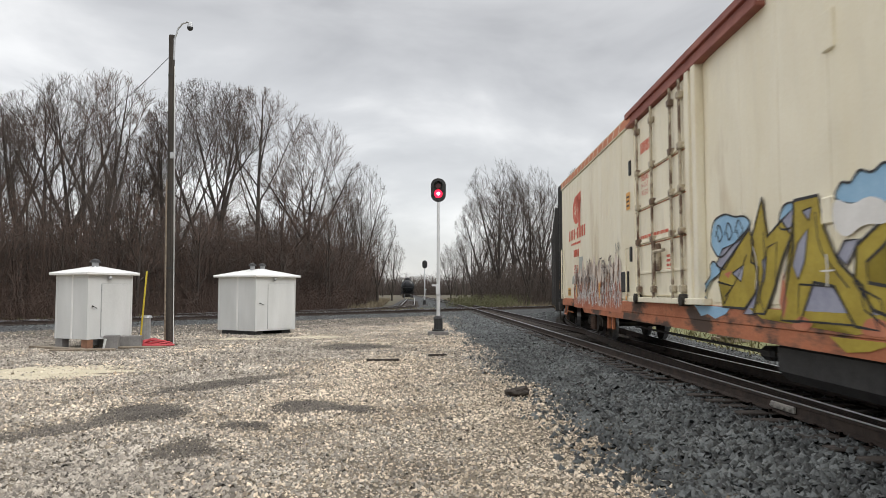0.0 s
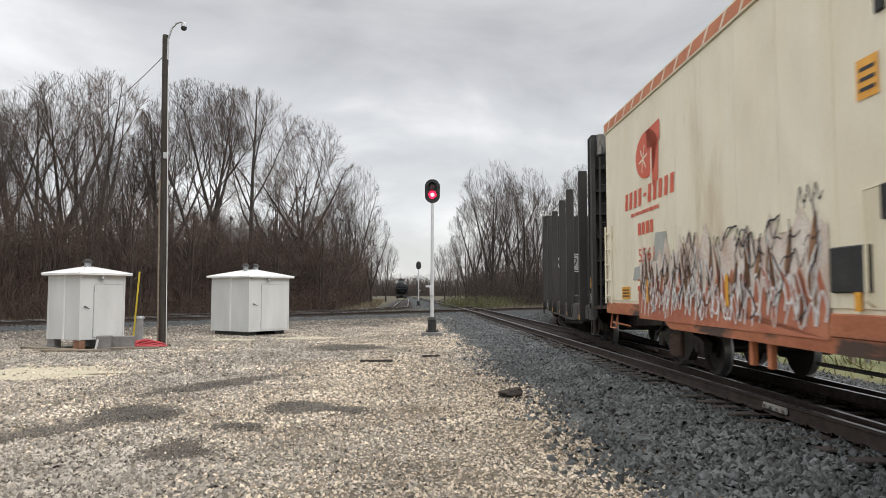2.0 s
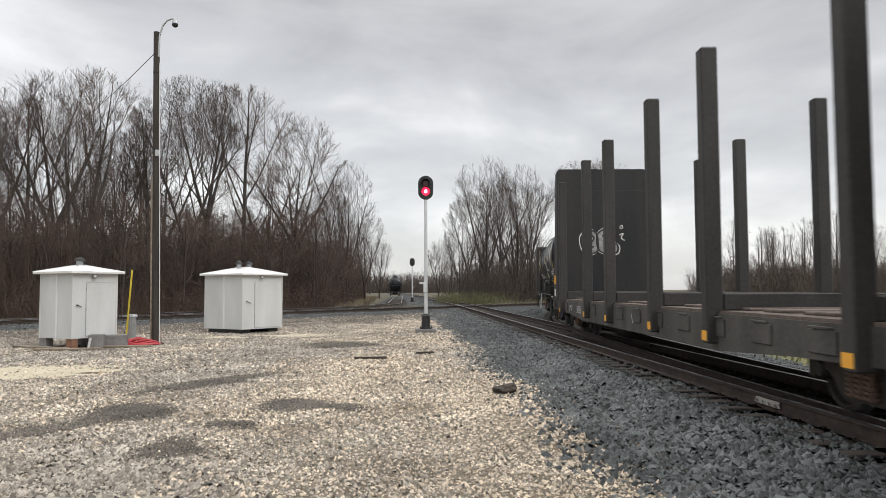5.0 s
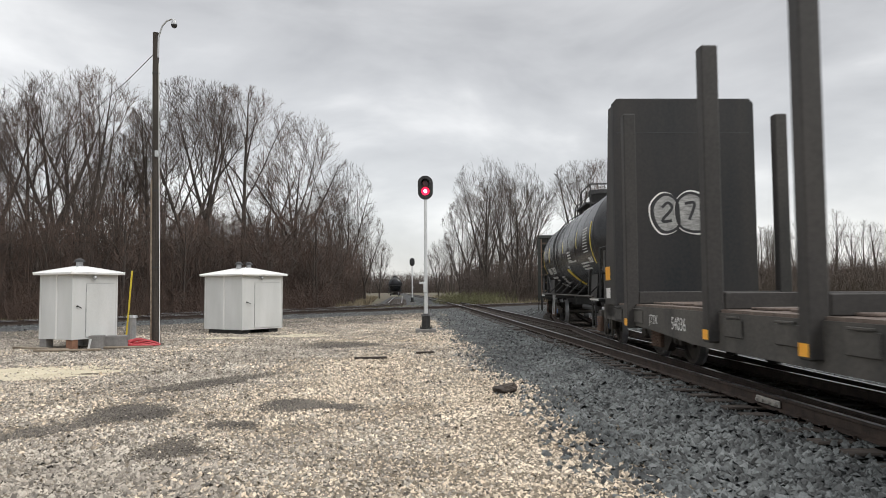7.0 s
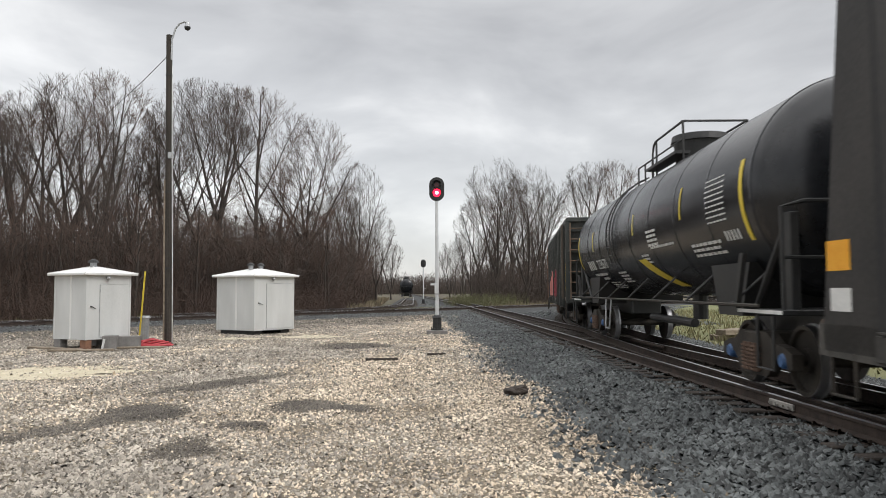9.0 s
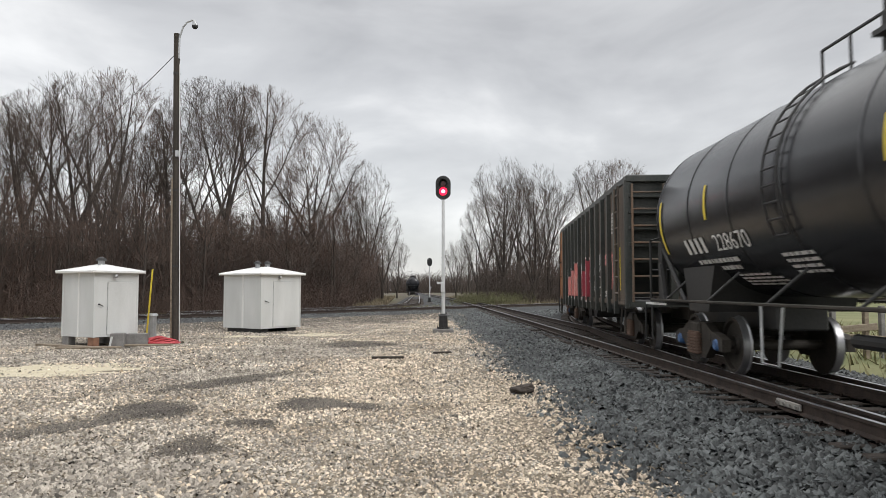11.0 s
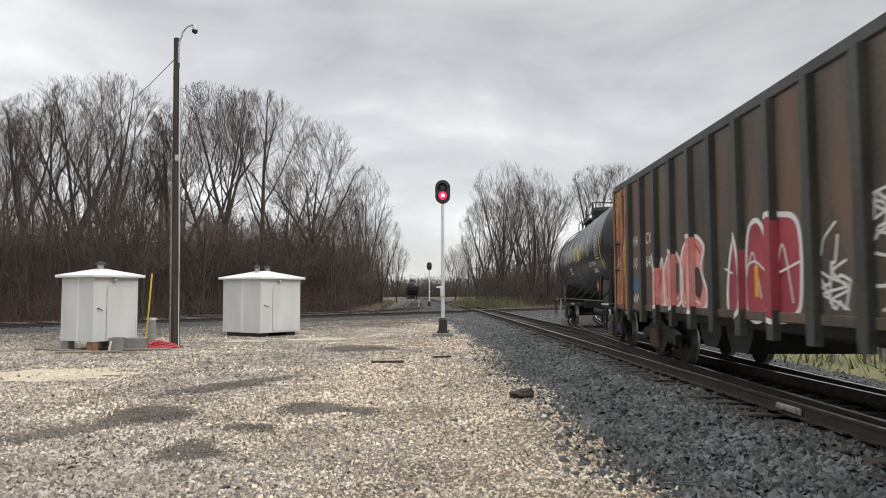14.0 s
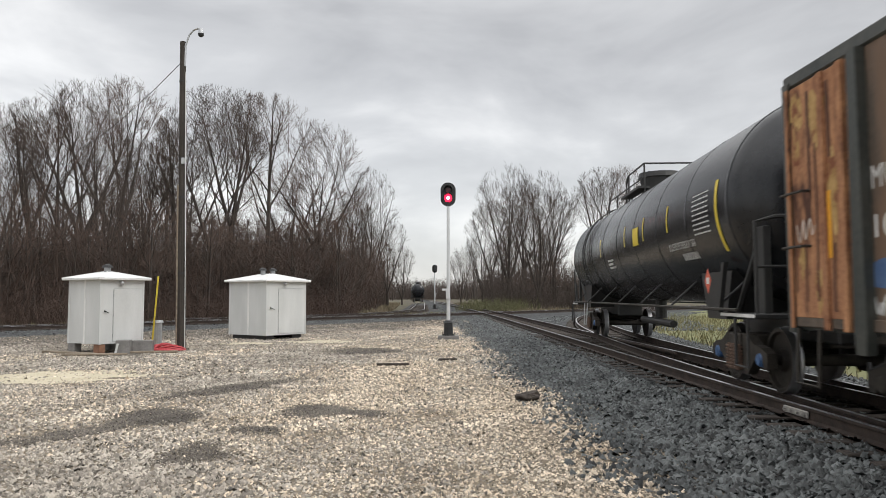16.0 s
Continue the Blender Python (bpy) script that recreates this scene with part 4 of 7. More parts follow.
def undergrowth():
    rng = random.Random(33)
    deep, edge, right, green = [], [], [], []
    while len(deep) < 9000:
        t, o = rng.uniform(-46, 75), 8 + 40 * rng.random() ** 1.3
        x, y = -4.5 + 0.63 * t - 0.777 * o, 55.5 + 0.777 * t + 0.63 * o
        k = int((y + 80) / 0.5)
        if -0.72 * y < x < MAIN_LINE[min(k, len(MAIN_LINE) - 1)][0] - 12.5:
            deep.append((x, y))
    while len(deep) < 12500:
        y = rng.uniform(72, 135)
        x = rng.uniform(-0.29, -0.075) * y
        if x < MAIN_LINE[int((y + 80) / 0.5)][0] - 11.5:
            deep.append((x, y))
    while len(edge) < 2200:
        t, o = rng.uniform(-46, 30), rng.uniform(4.5, 10)
        x, y = -4.5 + 0.63 * t - 0.777 * o, 55.5 + 0.777 * t + 0.63 * o
        if x < -0.1 * y - 2:
            edge.append((x, y))
    while len(right) < 7000:
        y = rng.uniform(88, 170)
        u = rng.uniform(0.045, 0.20) if len(right) < 3300 else rng.uniform(0.36, 0.75)
        if beyond_crossing(u * y, y) > 5 or u > 0.36 and u * y > train_x(min(y, 118)) + 6:
            right.append((u * y, y))
    while len(right) < 10500:
        y = rng.uniform(98, 140)
        right.append((rng.uniform(0.38, 0.66) * y + 3, y))
    while len(green) < 700:
        y = rng.uniform(78, 100)
        green.append((rng.uniform(0.02, 0.10) * y + rng.gauss(0, 0.8), y))
    far = [(MAIN_LINE[-1][0] + rng.uniform(-60, 60), rng.uniform(440, 560)) for _ in range(3600)]
    thicket("far_woods", far, M_TWIG, "distant bare woods closing the line", (5, 14), 0.11)
    thicket("undergrowth", deep[::2], M_TWIG, "dense grey-brown bare saplings filling the wood", (1.2, 8.8), 0.036)
    thicket("undergrowth", deep[1::2], M_BUDS, "dense brown bare saplings filling the wood", (1.2, 8.4), 0.036)
    thicket("undergrowth", edge, M_BUDS, "bare brown scrub along the wood's edge", (0.6, 2.8), 0.022)
    thicket("undergrowth", right, M_TWIG, "dense brown bare saplings beyond the tracks", (0.8, 6.5), 0.040)
    m = mat("new_green_leaf", (0.085, 0.085, 0.04), (0.15, 0.145, 0.07), 0.6, 0.9, 0, 0)
    thicket("undergrowth", green, m, "low scrub coming into pale green leaf", (0.4, 1.6), 0.035)
    # rough grass tufts
    vs, fs = [], []
    for _ in range(9000):
        y = rng.uniform(64, 170)
        x = MAIN_LINE[int((y + 80) / 0.5)][0] + (rng.uniform(-16, -9.5) if rng.random() < 0.55 else rng.uniform(2.6, 14))
        if beyond_crossing(x, y) < 3.5:
            continue
        h, a, w = rng.uniform(0.2, 0.75), rng.uniform(0, math.pi), 0.06
        b = len(vs)
        vs += [(x - w * math.cos(a), y - w * math.sin(a), 0), (x + w * math.cos(a), y + w * math.sin(a), 0), (x + rng.gauss(0, 0.2), y + rng.gauss(0, 0.2), h)]
        fs.append((b, b + 1, b + 2))
    m = mat("dry_tan_grass", (0.13, 0.105, 0.068), (0.24, 0.20, 0.135), 0.5, 0.95, 0, 0, spread=0.3)
    tagged(raw("grass_tufts", vs, fs, m), "dry tan grass along the line beyond the crossing", "grass", kind="stuff")
    vs, fs = [], []
    for _ in range(9000):
        if rng.random() < 0.5:
            t, o = rng.uniform(-46, 40), rng.uniform(3.6, 8)
            x, y = -4.5 + 0.63 * t - 0.777 * o, 55.5 + 0.777 * t + 0.63 * o
            if abs(x - main_x(y)) < 3:
                continue
        else:
            y = rng.uniform(8, 60)
            x = train_x(y) + rng.uniform(2.6, 12)
        h = rng.uniform(0.12, 0.4)
        b = len(vs)
        a = rng.uniform(0, math.pi)
        lx, ly = rng.gauss(0, 0.12), rng.gauss(0, 0.12)
        w = 0.03
        vs += [(x - w * math.cos(a), y - w * math.sin(a), 0), (x + w * math.cos(a), y + w * math.sin(a), 0), (x + lx, y + ly, h)]
        fs.append((b, b + 1, b + 2))
    m = mat("dry_and_green_grass", (0.12, 0.115, 0.05), (0.24, 0.215, 0.115), 0.5, 0.95, 0, 0, spread=0.3)
    tagged(raw("grass_tufts", vs, fs, m), "rough dry and green grass beside the tracks", "grass", kind="stuff")


undergrowth()


# ---- the train ----
M_ORANGE = mat("faded_orange_paint", (0.52, 0.17, 0.07), (0.62, 0.24, 0.12), 1.5, 0.6, 0, 0.08, 25, stain=(0.30, 0.12, 0.06), stain_at=0.62, stain_scale=1.2)
M_ROOFRED = mat("rusty_red_roof_edge", (0.20, 0.06, 0.05), (0.32, 0.12, 0.09), 2, 0.7, 0, 0.15, 25)
M_LOGO = mat("orange_red_lettering", (0.60, 0.10, 0.05), (0.68, 0.15, 0.08), 2, 0.55, 0, 0)
M_PWHITE = mat("white_spray_paint", (0.66, 0.65, 0.63), (0.80, 0.79, 0.77), 2.5, 0.6, 0, 0)
M_PBLACK = mat("black_spray_paint", (0.012, 0.012, 0.014), (0.03, 0.03, 0.035), 3, 0.5, 0, 0)
M_PBROWN = mat("brown_spray_paint", (0.16, 0.075, 0.035), (0.36, 0.19, 0.10), 2.5, 0.6, 0, 0)
M_PRUST = mat("rust_red_spray_paint", (0.40, 0.11, 0.06), (0.55, 0.22, 0.12), 2.5, 0.6, 0, 0)
M_PBLUE = mat("sky_blue_spray_paint", (0.22, 0.42, 0.62), (0.34, 0.54, 0.72), 2.5, 0.55, 0, 0)
M_POLIVE = mat("mustard_spray_paint", (0.30, 0.22, 0.02), (0.46, 0.36, 0.05), 2.5, 0.55, 0, 0)
M_PLILAC = mat("grey_lilac_spray_paint", (0.26, 0.27, 0.36), (0.38, 0.39, 0.47), 2.5, 0.55, 0, 0)
M_PGREY = mat("grey_overpaint", (0.34, 0.36, 0.33), (0.42, 0.44, 0.40), 3, 0.6, 0, 0)
M_PINK = mat("salmon_spray_paint", (0.60, 0.18, 0.16), (0.78, 0.40, 0.36), 2.2, 0.6, 0, 0)
M_PRED = mat("crimson_spray_paint", (0.24, 0.03, 0.05), (0.42, 0.07, 0.09), 1.5, 0.6, 0, 0)
M_REFLECT = mat("amber_reflector", (0.75, 0.33, 0.02), (0.85, 0.43, 0.05), 6, 0.35, 0, 0)
M_STENCIL = mat("white_stencil", (0.55, 0.55, 0.54), (0.72, 0.72, 0.70), 5, 0.6, 0, 0)
M_SILL = mat("dusty_grey_sill_paint", (0.026, 0.025, 0.024), (0.095, 0.088, 0.078), 1.2, 0.7, 0, 0.2, 20, stretch=(1.5, 1, 0.3))
M_PSILVER = mat("thin_silver_spray_paint", (0.13, 0.13, 0.13), (0.46, 0.46, 0.45), 5, 0.6, 0, 0, stretch=(1, 1, 5))
M_PALE = mat("mottled_pale_spray_paint", (0.52, 0.38, 0.29), (0.80, 0.75, 0.68), 4, 0.6, 0, 0, stretch=(1, 1, 0.6))
M_GREYSTEEL = mat("worn_grey_black_paint", (0.011, 0.011, 0.011), (0.044, 0.040, 0.037), 1.2, 0.65, 0, 0.15, 20, stretch=(1, 1, 0.4))
M_BULK = mat("sooty_blue_black_paint", (0.005, 0.008, 0.011), (0.028, 0.025, 0.024), 0.9, 0.7, 0, 0.1, 15, stretch=(1, 1.6, 0.22))
M_RUST = mat("rusted_bare_steel", (0.19, 0.075, 0.038), (0.50, 0.25, 0.12), 3.4, 0.85, 0, 0.4, 22, stain=(0.085, 0.034, 0.02), stain_at=0.57, stain_scale=2.2, stretch=(2, 1, 0.55))
M_TREAD = mat("polished_wheel_tread", (0.25, 0.25, 0.26), (0.42, 0.42, 0.43), 6, 0.35, 0.8, 0.05)
M_CAPBLUE = mat("blue_bearing_cap", (0.03, 0.08, 0.20), (0.06, 0.14, 0.30), 5, 0.5, 0, 0)
M_DECK = mat("worn_deck_boards", (0.06, 0.048, 0.040), (0.17, 0.13, 0.11), 2, 0.9, 0, 0.4, 20, stretch=(6, 1, 1))
WHEEL_R = 0.457
CARS, WHEELSETS = [], []


def lathe(bm, profile, axis, seg=32):
    """Turn a profile of (along, radius) round the x or y axis."""
    rings = []
    for a, r in profile:
        ring = []
        for k in range(seg):
            t = 2 * math.pi * k / seg
            c, s = r * math.cos(t), r * math.sin(t)
            ring.append(bm.verts.new((a, c, s) if axis == "x" else (c, a, s)))
        rings.append(ring)
    for p, q in zip(rings, rings[1:]):
        for k in range(seg):
            bm.faces.new((p[k], p[(k + 1) % seg], q[(k + 1) % seg], q[k]))
    bm.faces.new(rings[0])
    bm.faces.new(rings[-1])
    return bm


def extrude(bm, outline, y0, y1):
    """A solid from an outline of (x, z) between y0 and y1."""
    a = [bm.verts.new((x, y0, z)) for x, z in outline]
    b = [bm.verts.new((x, y1, z)) for x, z in outline]
    n = len(outline)
    bm.faces.new(a)
    bm.faces.new(b)
    for k in range(n):
        bm.faces.new((a[k], a[(k + 1) % n], b[(k + 1) % n], b[k]))
    return bm


def make_wheelset_mesh():
    bm = bmesh.new()
    for s in (1,):
        prof = [(0.66, 0.16), (0.655, 0.40), (0.655, 0.478), (0.672, 0.484), (0.69, 0.462), (0.80, 0.455), (0.80, 0.40), (0.745, 0.38), (0.735, 0.17), (0.79, 0.15), (0.79, 0.07)]
        lathe(bm, [(s * a, r) for a, r in prof], "y", 32)
    wheel = part("wheel", bm, [M_STEEL, M_TREAD])
    for f in wheel.data.polygons:
        if all(math.hypot(wheel.data.vertices[i].co.x, wheel.data.vertices[i].co.z) > 0.44 for i in f.vertices):
            f.material_index = 1
    bm = bmesh.new()
    lathe(bm, [(-1.02, 0.07), (-0.6, 0.085), (0.6, 0.085), (1.02, 0.07)], "y", 14)
    return part("wheelset", bm, M_STEEL, smooth=False), wheel


WHEELSET_SRC, WHEEL_SRC = make_wheelset_mesh()
bm = bmesh.new()
outline = [(-1.16, 0.36), (-1.16, 0.56), (-0.95, 0.63), (-0.70, 0.66), (-0.42, 0.80), (0.42, 0.80), (0.70, 0.66), (0.95, 0.63), (1.16, 0.56), (1.16, 0.36), (1.02, 0.36),
           (0.98, 0.48), (0.72, 0.46), (0.40, 0.20), (-0.40, 0.20), (-0.72, 0.46), (-0.98, 0.48), (-1.02, 0.36)]
extrude(bm, outline, -0.07, 0.07)
for x in (-0.62, 0.62):
    rod(bm, (x, -0.075, 0.555), (x, 0.075, 0.555), 0.07, 10)
FRAME_SRC = part("side_frame", bm, M_STEEL)
bm = bmesh.new()
for x in (-0.17, 0.0, 0.17):
    for k in range(7):
        z = 0.27 + 0.052 * k
        rod(bm, (x, -0.11, z), (x, -0.11, z + 0.028), 0.078, 10)
    rod(bm, (x, -0.11, 0.25), (x, -0.11, 0.64), 0.05, 8)
SPRING_SRC = part("spring_nest", bm, mat("rusty_springs", (0.09, 0.055, 0.04), (0.17, 0.11, 0.08), 6, 0.8))
bm = bmesh.new()
lathe(bm, [(-1.03, 0.02), (-1.03, 0.075), (-1.0, 0.10), (-0.90, 0.115)], "y", 14)
CAP_SRC = part("bearing_cap", bm, M_STEEL)
bm = bmesh.new()
lathe(bm, [(-1.03, 0.02), (-1.03, 0.075), (-1.0, 0.10), (-0.90, 0.115)], "y", 14)
BLUE_CAP_SRC = part("bearing_cap", bm, M_CAPBLUE)
bm = bmesh.new()
box(bm, -0.22, 0.22, -1.12, 1.12, 0.56, 0.80, 0.03)
box(bm, -0.75, -0.55, -0.6, 0.6, 0.42, 0.52, 0.02)
box(bm, 0.55, 0.75, -0.6, 0.6, 0.42, 0.52, 0.02)
BOLSTER_SRC = part("bolster", bm, M_STEEL)


def share(src, parent, m):
    ob = new(src.name.split(".")[0], src.data)
    ob.parent = parent
    ob.matrix_local = m
    return ob


def truck(car, x, cap=None):
    """A two-axle truck under a car: frames, springs and bolster are parts; each wheelset turns."""
    for s in (-1, 1):
        f = share(FRAME_SRC, car, pose(x, s * 1.0, 0))
        share(SPRING_SRC, f, pose(0, 0, 0, 0, 0, 0 if s < 0 else 180))
        for dx in (-0.89, 0.89):
            share(cap or CAP_SRC, f, Matrix.Translation((dx, 0, WHEEL_R)) @ pose(0, 0.93, 0) if s < 0 else Matrix.Translation((dx, 0, WHEEL_R)) @ pose(0, -0.93, 0, 0, 0, 180))
    share(BOLSTER_SRC, car, pose(x, 0, 0))
    for dx in (-0.89, 0.89):
        w = share(WHEELSET_SRC, car, pose(x + dx, 0, WHEEL_R))
        share(WHEEL_SRC, w, Matrix.Identity(4))
        share(WHEEL_SRC, w, pose(0, 0, 0, 0, 0, 180))
        WHEELSETS.append((w, x + dx))


def coupler(car, x, s):
    bm = bmesh.new()
    box(bm, min(x, x + s * 0.55), max(x, x + s * 0.55), -0.09, 0.09, 0.80, 0.98, 0.02)
    box(bm, min(x + s * 0.5, x + s * 0.85), max(x + s * 0.5, x + s * 0.85), -0.16, 0.16, 0.74, 1.04, 0.04)
    part("coupler", bm, M_STEEL, car)
    bm = bmesh.new()
    pipe(bm, [(x, 0.3 * s, 0.8), (x + s * 0.3, 0.3 * s, 0.55), (x + s * 0.7, 0.25 * s, 0.42), (x + s * 0.95, 0.1 * s, 0.5)], 0.03, 6)
    part("air_hose", bm, M_CABLE, car)


def ladder(car, xs, y0, z0, z1, n, material, name="ladder", axis="x", r=0.016):
    """A ladder whose stiles stand at the two values of xs, in the side (axis x) or the end (axis y) of a car."""
    bm = bmesh.new()
    at = (lambda u, z: (u, y0, z)) if axis == "x" else (lambda u, z: (y0, u, z))
    for u in xs:
        rod(bm, at(u, z0), at(u, z1), r * 1.3, 6)
    for k in range(n):
        z = z0 + (z1 - z0) * (k + 0.5) / n
        rod(bm, at(xs[0], z), at(xs[1], z), r, 6)
    return part(name, bm, material, car)


def smooth_loop(pts, n=5):
    out, m = [], len(pts)
    for i in range(m):
        p0, p1, p2, p3 = (Vector(pts[(i + k - 1) % m]) for k in range(4))
        for k in range(n):
            t = k / n
            out.append(0.5 * ((2 * p1) + (p2 - p0) * t + (2 * p0 - 5 * p1 + 4 * p2 - p3) * t * t + (3 * p1 - p0 - 3 * p2 + p3) * t ** 3))
    return out


def paint(car, name, shapes, material, y, label="", strokes=()):
    """Flat paint on a side at the depth y. shapes: closed outlines of (x, z); strokes: (points, width)."""
    bm = bmesh.new()
    for loop in shapes:
        vs = [bm.verts.new((p[0], y, p[1])) for p in loop]
        if len(vs) > 2:
            bm.faces.new(vs)
    for pts, w in strokes:
        ps = [Vector(p) for p in pts]
        prev = None
        for i, p in enumerate(ps):
            d = (ps[min(i + 1, len(ps) - 1)] - ps[max(i - 1, 0)]).normalized()
            nrm = Vector((-d.y, d.x)) * (w / 2)
            cur = (bm.verts.new((p.x + nrm.x, y, p.y + nrm.y)), bm.verts.new((p.x - nrm.x, y, p.y - nrm.y)))
            if prev:
                bm.faces.new((prev[0], cur[0], cur[1], prev[1]))
            prev = cur
    bmesh.ops.triangulate(bm, faces=bm.faces[:])
    ob = part(name, bm, material, car, label)
    return tagged(ob, kind="stuff") if len(shapes) + len(strokes) > 1 else ob


def rect(x0, x1, z0, z1):
    return [(x0, z0), (x1, z0), (x1, z1), (x0, z1)]


def wavy(pts, n=6):
    """An open smooth line through the points."""
    out = []
    for i in range(len(pts) - 1):
        p0, p1, p2, p3 = (Vector(pts[min(max(i + k - 1, 0), len(pts) - 1)]) for k in range(4))
        for k in range(n):
            t = k / n
            out.append(0.5 * ((2 * p1) + (p2 - p0) * t + (2 * p0 - 5 * p1 + 4 * p2 - p3) * t * t + (3 * p1 - p0 - 3 * p2 + p3) * t ** 3))
    return out + [Vector(pts[-1])]


def lettering(car, text, x, z, height, y, material, width=None, name="lettering", label=""):
    """Words in the built-in font on a side that faces -y; x, z: its lower left corner."""
    cu = bpy.data.curves.new(name, "FONT")
    cu.body = text
    tmp = bpy.data.objects.new(name, cu)
    scene.collection.objects.link(tmp)
    me = bpy.data.meshes.new_from_object(tmp.evaluated_get(bpy.context.evaluated_depsgraph_get()))
    bpy.data.objects.remove(tmp)
    xs = [v.co.x for v in me.vertices]
    zs = [v.co.y for v in me.vertices]
    k = height / (max(zs) - min(zs))
    kx = width / (max(xs) - min(xs)) if width else k
    me.transform(Matrix.Translation((x, y, z)) @ Matrix.Rotation(radians(90), 4, "X") @ Matrix.Diagonal((kx, k, 1, 1)) @ Matrix.Translation((-min(xs), -min(zs), 0)))
    me.materials.clear()
    me.materials.append(material)
    ob = new(name, me)
    ob.parent = car
    return tagged(ob, label) if label else ob


def bars(car, x0, x1, z0, z1, n, y, material, gap=0.3, name="company_lettering"):
    """Unreadable or withheld writing: one upright bar a letter."""
    w = (x1 - x0) / n
    return paint(car, name, [rect(x0 + k * w, x0 + (k + 1 - gap) * w, z0, z1) for k in range(n)], material, y)


def small_print(car, x, z, w, rows, y, material, pitch=0.075, seed=1):
    rng = random.Random(seed)
    shapes = []
    for r in range(rows):
        u = x
        while u < x + w * rng.uniform(0.75, 1.0):
            l = rng.uniform(0.06, 0.22)
            shapes.append(rect(u, min(u + l, x + w), z - r * pitch, z - r * pitch + pitch * 0.55))
            u += l + 0.035
    return paint(car, "small_print", shapes, material, y)


# ---- cream refrigerator boxcar ----
def make_reefer():
    car = thing("boxcar", "cream refrigerator boxcar with orange sill and spray paint", "railway car", "cars of the train")
    L, W = 12.0, 1.58
    bm = bmesh.new()
    box(bm, -L, L, -W, W, 1.12, 5.02, 0.03)
    part("body", bm, M_CREAM, car)
    bm = bmesh.new()
    prof = [(-1.63, 4.96), (-1.63, 5.20), (-1.45, 5.27), (-0.7, 5.34), (0, 5.36), (0.7, 5.34), (1.45, 5.27), (1.63, 5.20), (1.63, 4.96)]
    a = [bm.verts.new((-L - 0.02, y, z)) for y, z in prof]
    b = [bm.verts.new((L + 0.02, y, z)) for y, z in prof]
    bm.faces.new(a)
    bm.faces.new(b)
    for k in range(len(prof)):
        bm.faces.new((a[k], a[(k + 1) % len(prof)], b[(k + 1) % len(prof)], b[k]))
    roof = part("roof", bm, M_CREAM, car)
    bm = bmesh.new()
    box(bm, -2.2, L, -1.68, -1.60, 5.12, 5.24, 0.01)
    part("roof_edge", bm, M_ROOFRED, roof, "rust-red roof edge")
    paint(car, "roof_stripe", [rect(-1.9, 11.95, 4.985, 5.12)], M_ROOFRED, -1.634)
    seams = [-11.98, -10.9, -9.75, -8.6, -7.45, -6.3, -5.15, -4.0, -2.85, -1.75]
    for x0, x1 in list(zip(seams, seams[1:])) + [(2.75 + 1.15 * k, 2.75 + 1.15 * (k + 1)) for k in range(8)]:
        bm = bmesh.new()
        box(bm, x0 + 0.006, x1 - 0.006, -W - 0.018, -W + 0.01, 1.22, 4.95, 0.004)
        part("side_panel", bm, M_CREAM, car)
    stripe = [rect(-11.95, -1.9, 4.985, 5.17)]
    paint(car, "roof_stripe", stripe, M_ORANGE, -1.634, "faded orange stripe under the roof")
    paint(car, "roof_stripe_gaps", [[(-11.7 + 0.62 * k, 4.985), (-11.62 + 0.62 * k, 4.985), (-11.42 + 0.62 * k, 5.17), (-11.5 + 0.62 * k, 5.17)] for k in range(15)], M_CREAM, -1.637)
    bm = bmesh.new()
    box(bm, -L, L, -W - 0.03, W + 0.03, 0.93, 1.17, 0.015)
    M_WORNSILL = mat("scraped_orange_sill_paint", (0.34, 0.11, 0.05), (0.58, 0.22, 0.11), 2.2, 0.7, 0, 0.2, 25, stain=(0.075, 0.045, 0.032), stain_at=0.52, stain_scale=1.1, stretch=(0.7, 1, 2))
    sill = part("side_sill", bm, M_WORNSILL, car, "faded scraped orange side sill")
    bm = bmesh.new()
    extrude(bm, [(-8.2, 0.93), (-7.8, 0.78), (8.2, 0.74), (8.8, 0.93)], -W - 0.02, -W + 0.05)
    part("fishbelly", bm, M_WORNSILL, sill)
    bm = bmesh.new()
    box(bm, -L + 0.2, L - 0.2, -0.35, 0.35, 0.62, 1.1, 0.02)
    part("centre_sill", bm, M_STEEL, car)
    bm = bmesh.new()
    box(bm, 4.5, 6.9, -1.48, -0.7, 0.30, 0.82, 0.12)
    part("equipment_tank", bm, M_DARK, car)
    bm = bmesh.new()
    rod(bm, (-4.6, -0.9, 0.52), (4.6, -0.9, 0.50), 0.025, 6)
    part("brake_rod", bm, M_DARK, car)
    bm = bmesh.new()
    box(bm, 2.9, 3.3, -1.0, -0.7, 0.40, 0.60, 0.06)
    part("brake_cylinder", bm, M_DARK, car)
    for xx in (-5.05, -4.55):
        bm = bmesh.new()
        box(bm, xx - 0.05, xx + 0.05, -1.5, -1.42, 0.45, 0.8, 0.01)
        part("step_bracket", bm, M_ORANGE, sill)
    # plug door with its lock rods
    bm = bmesh.new()
    box(bm, -1.42, 2.30, -W - 0.075, -W, 1.30, 4.84, 0.012)
    door = part("plug_door", bm, M_CREAM, car, "cream plug door with lock rods")
    for z in (3.72, 3.02, 2.32, 1.72):
        bm = bmesh.new()
        box(bm, -1.40, 2.28, -W - 0.098, -W - 0.07, z, z + 0.05, 0.008)
        part("door_rib", bm, M_CREAM, door)
    # Rust-brown strips under three ribs, coloured in as the ribs' shadow
    for z in (3.00, 2.30, 3.70):
        bm = bmesh.new()
        box(bm, -1.40, 2.28, -W - 0.083, -W - 0.07, z - 0.022, z)
        part("rib_shadow_strip", bm, M_RUST, door)
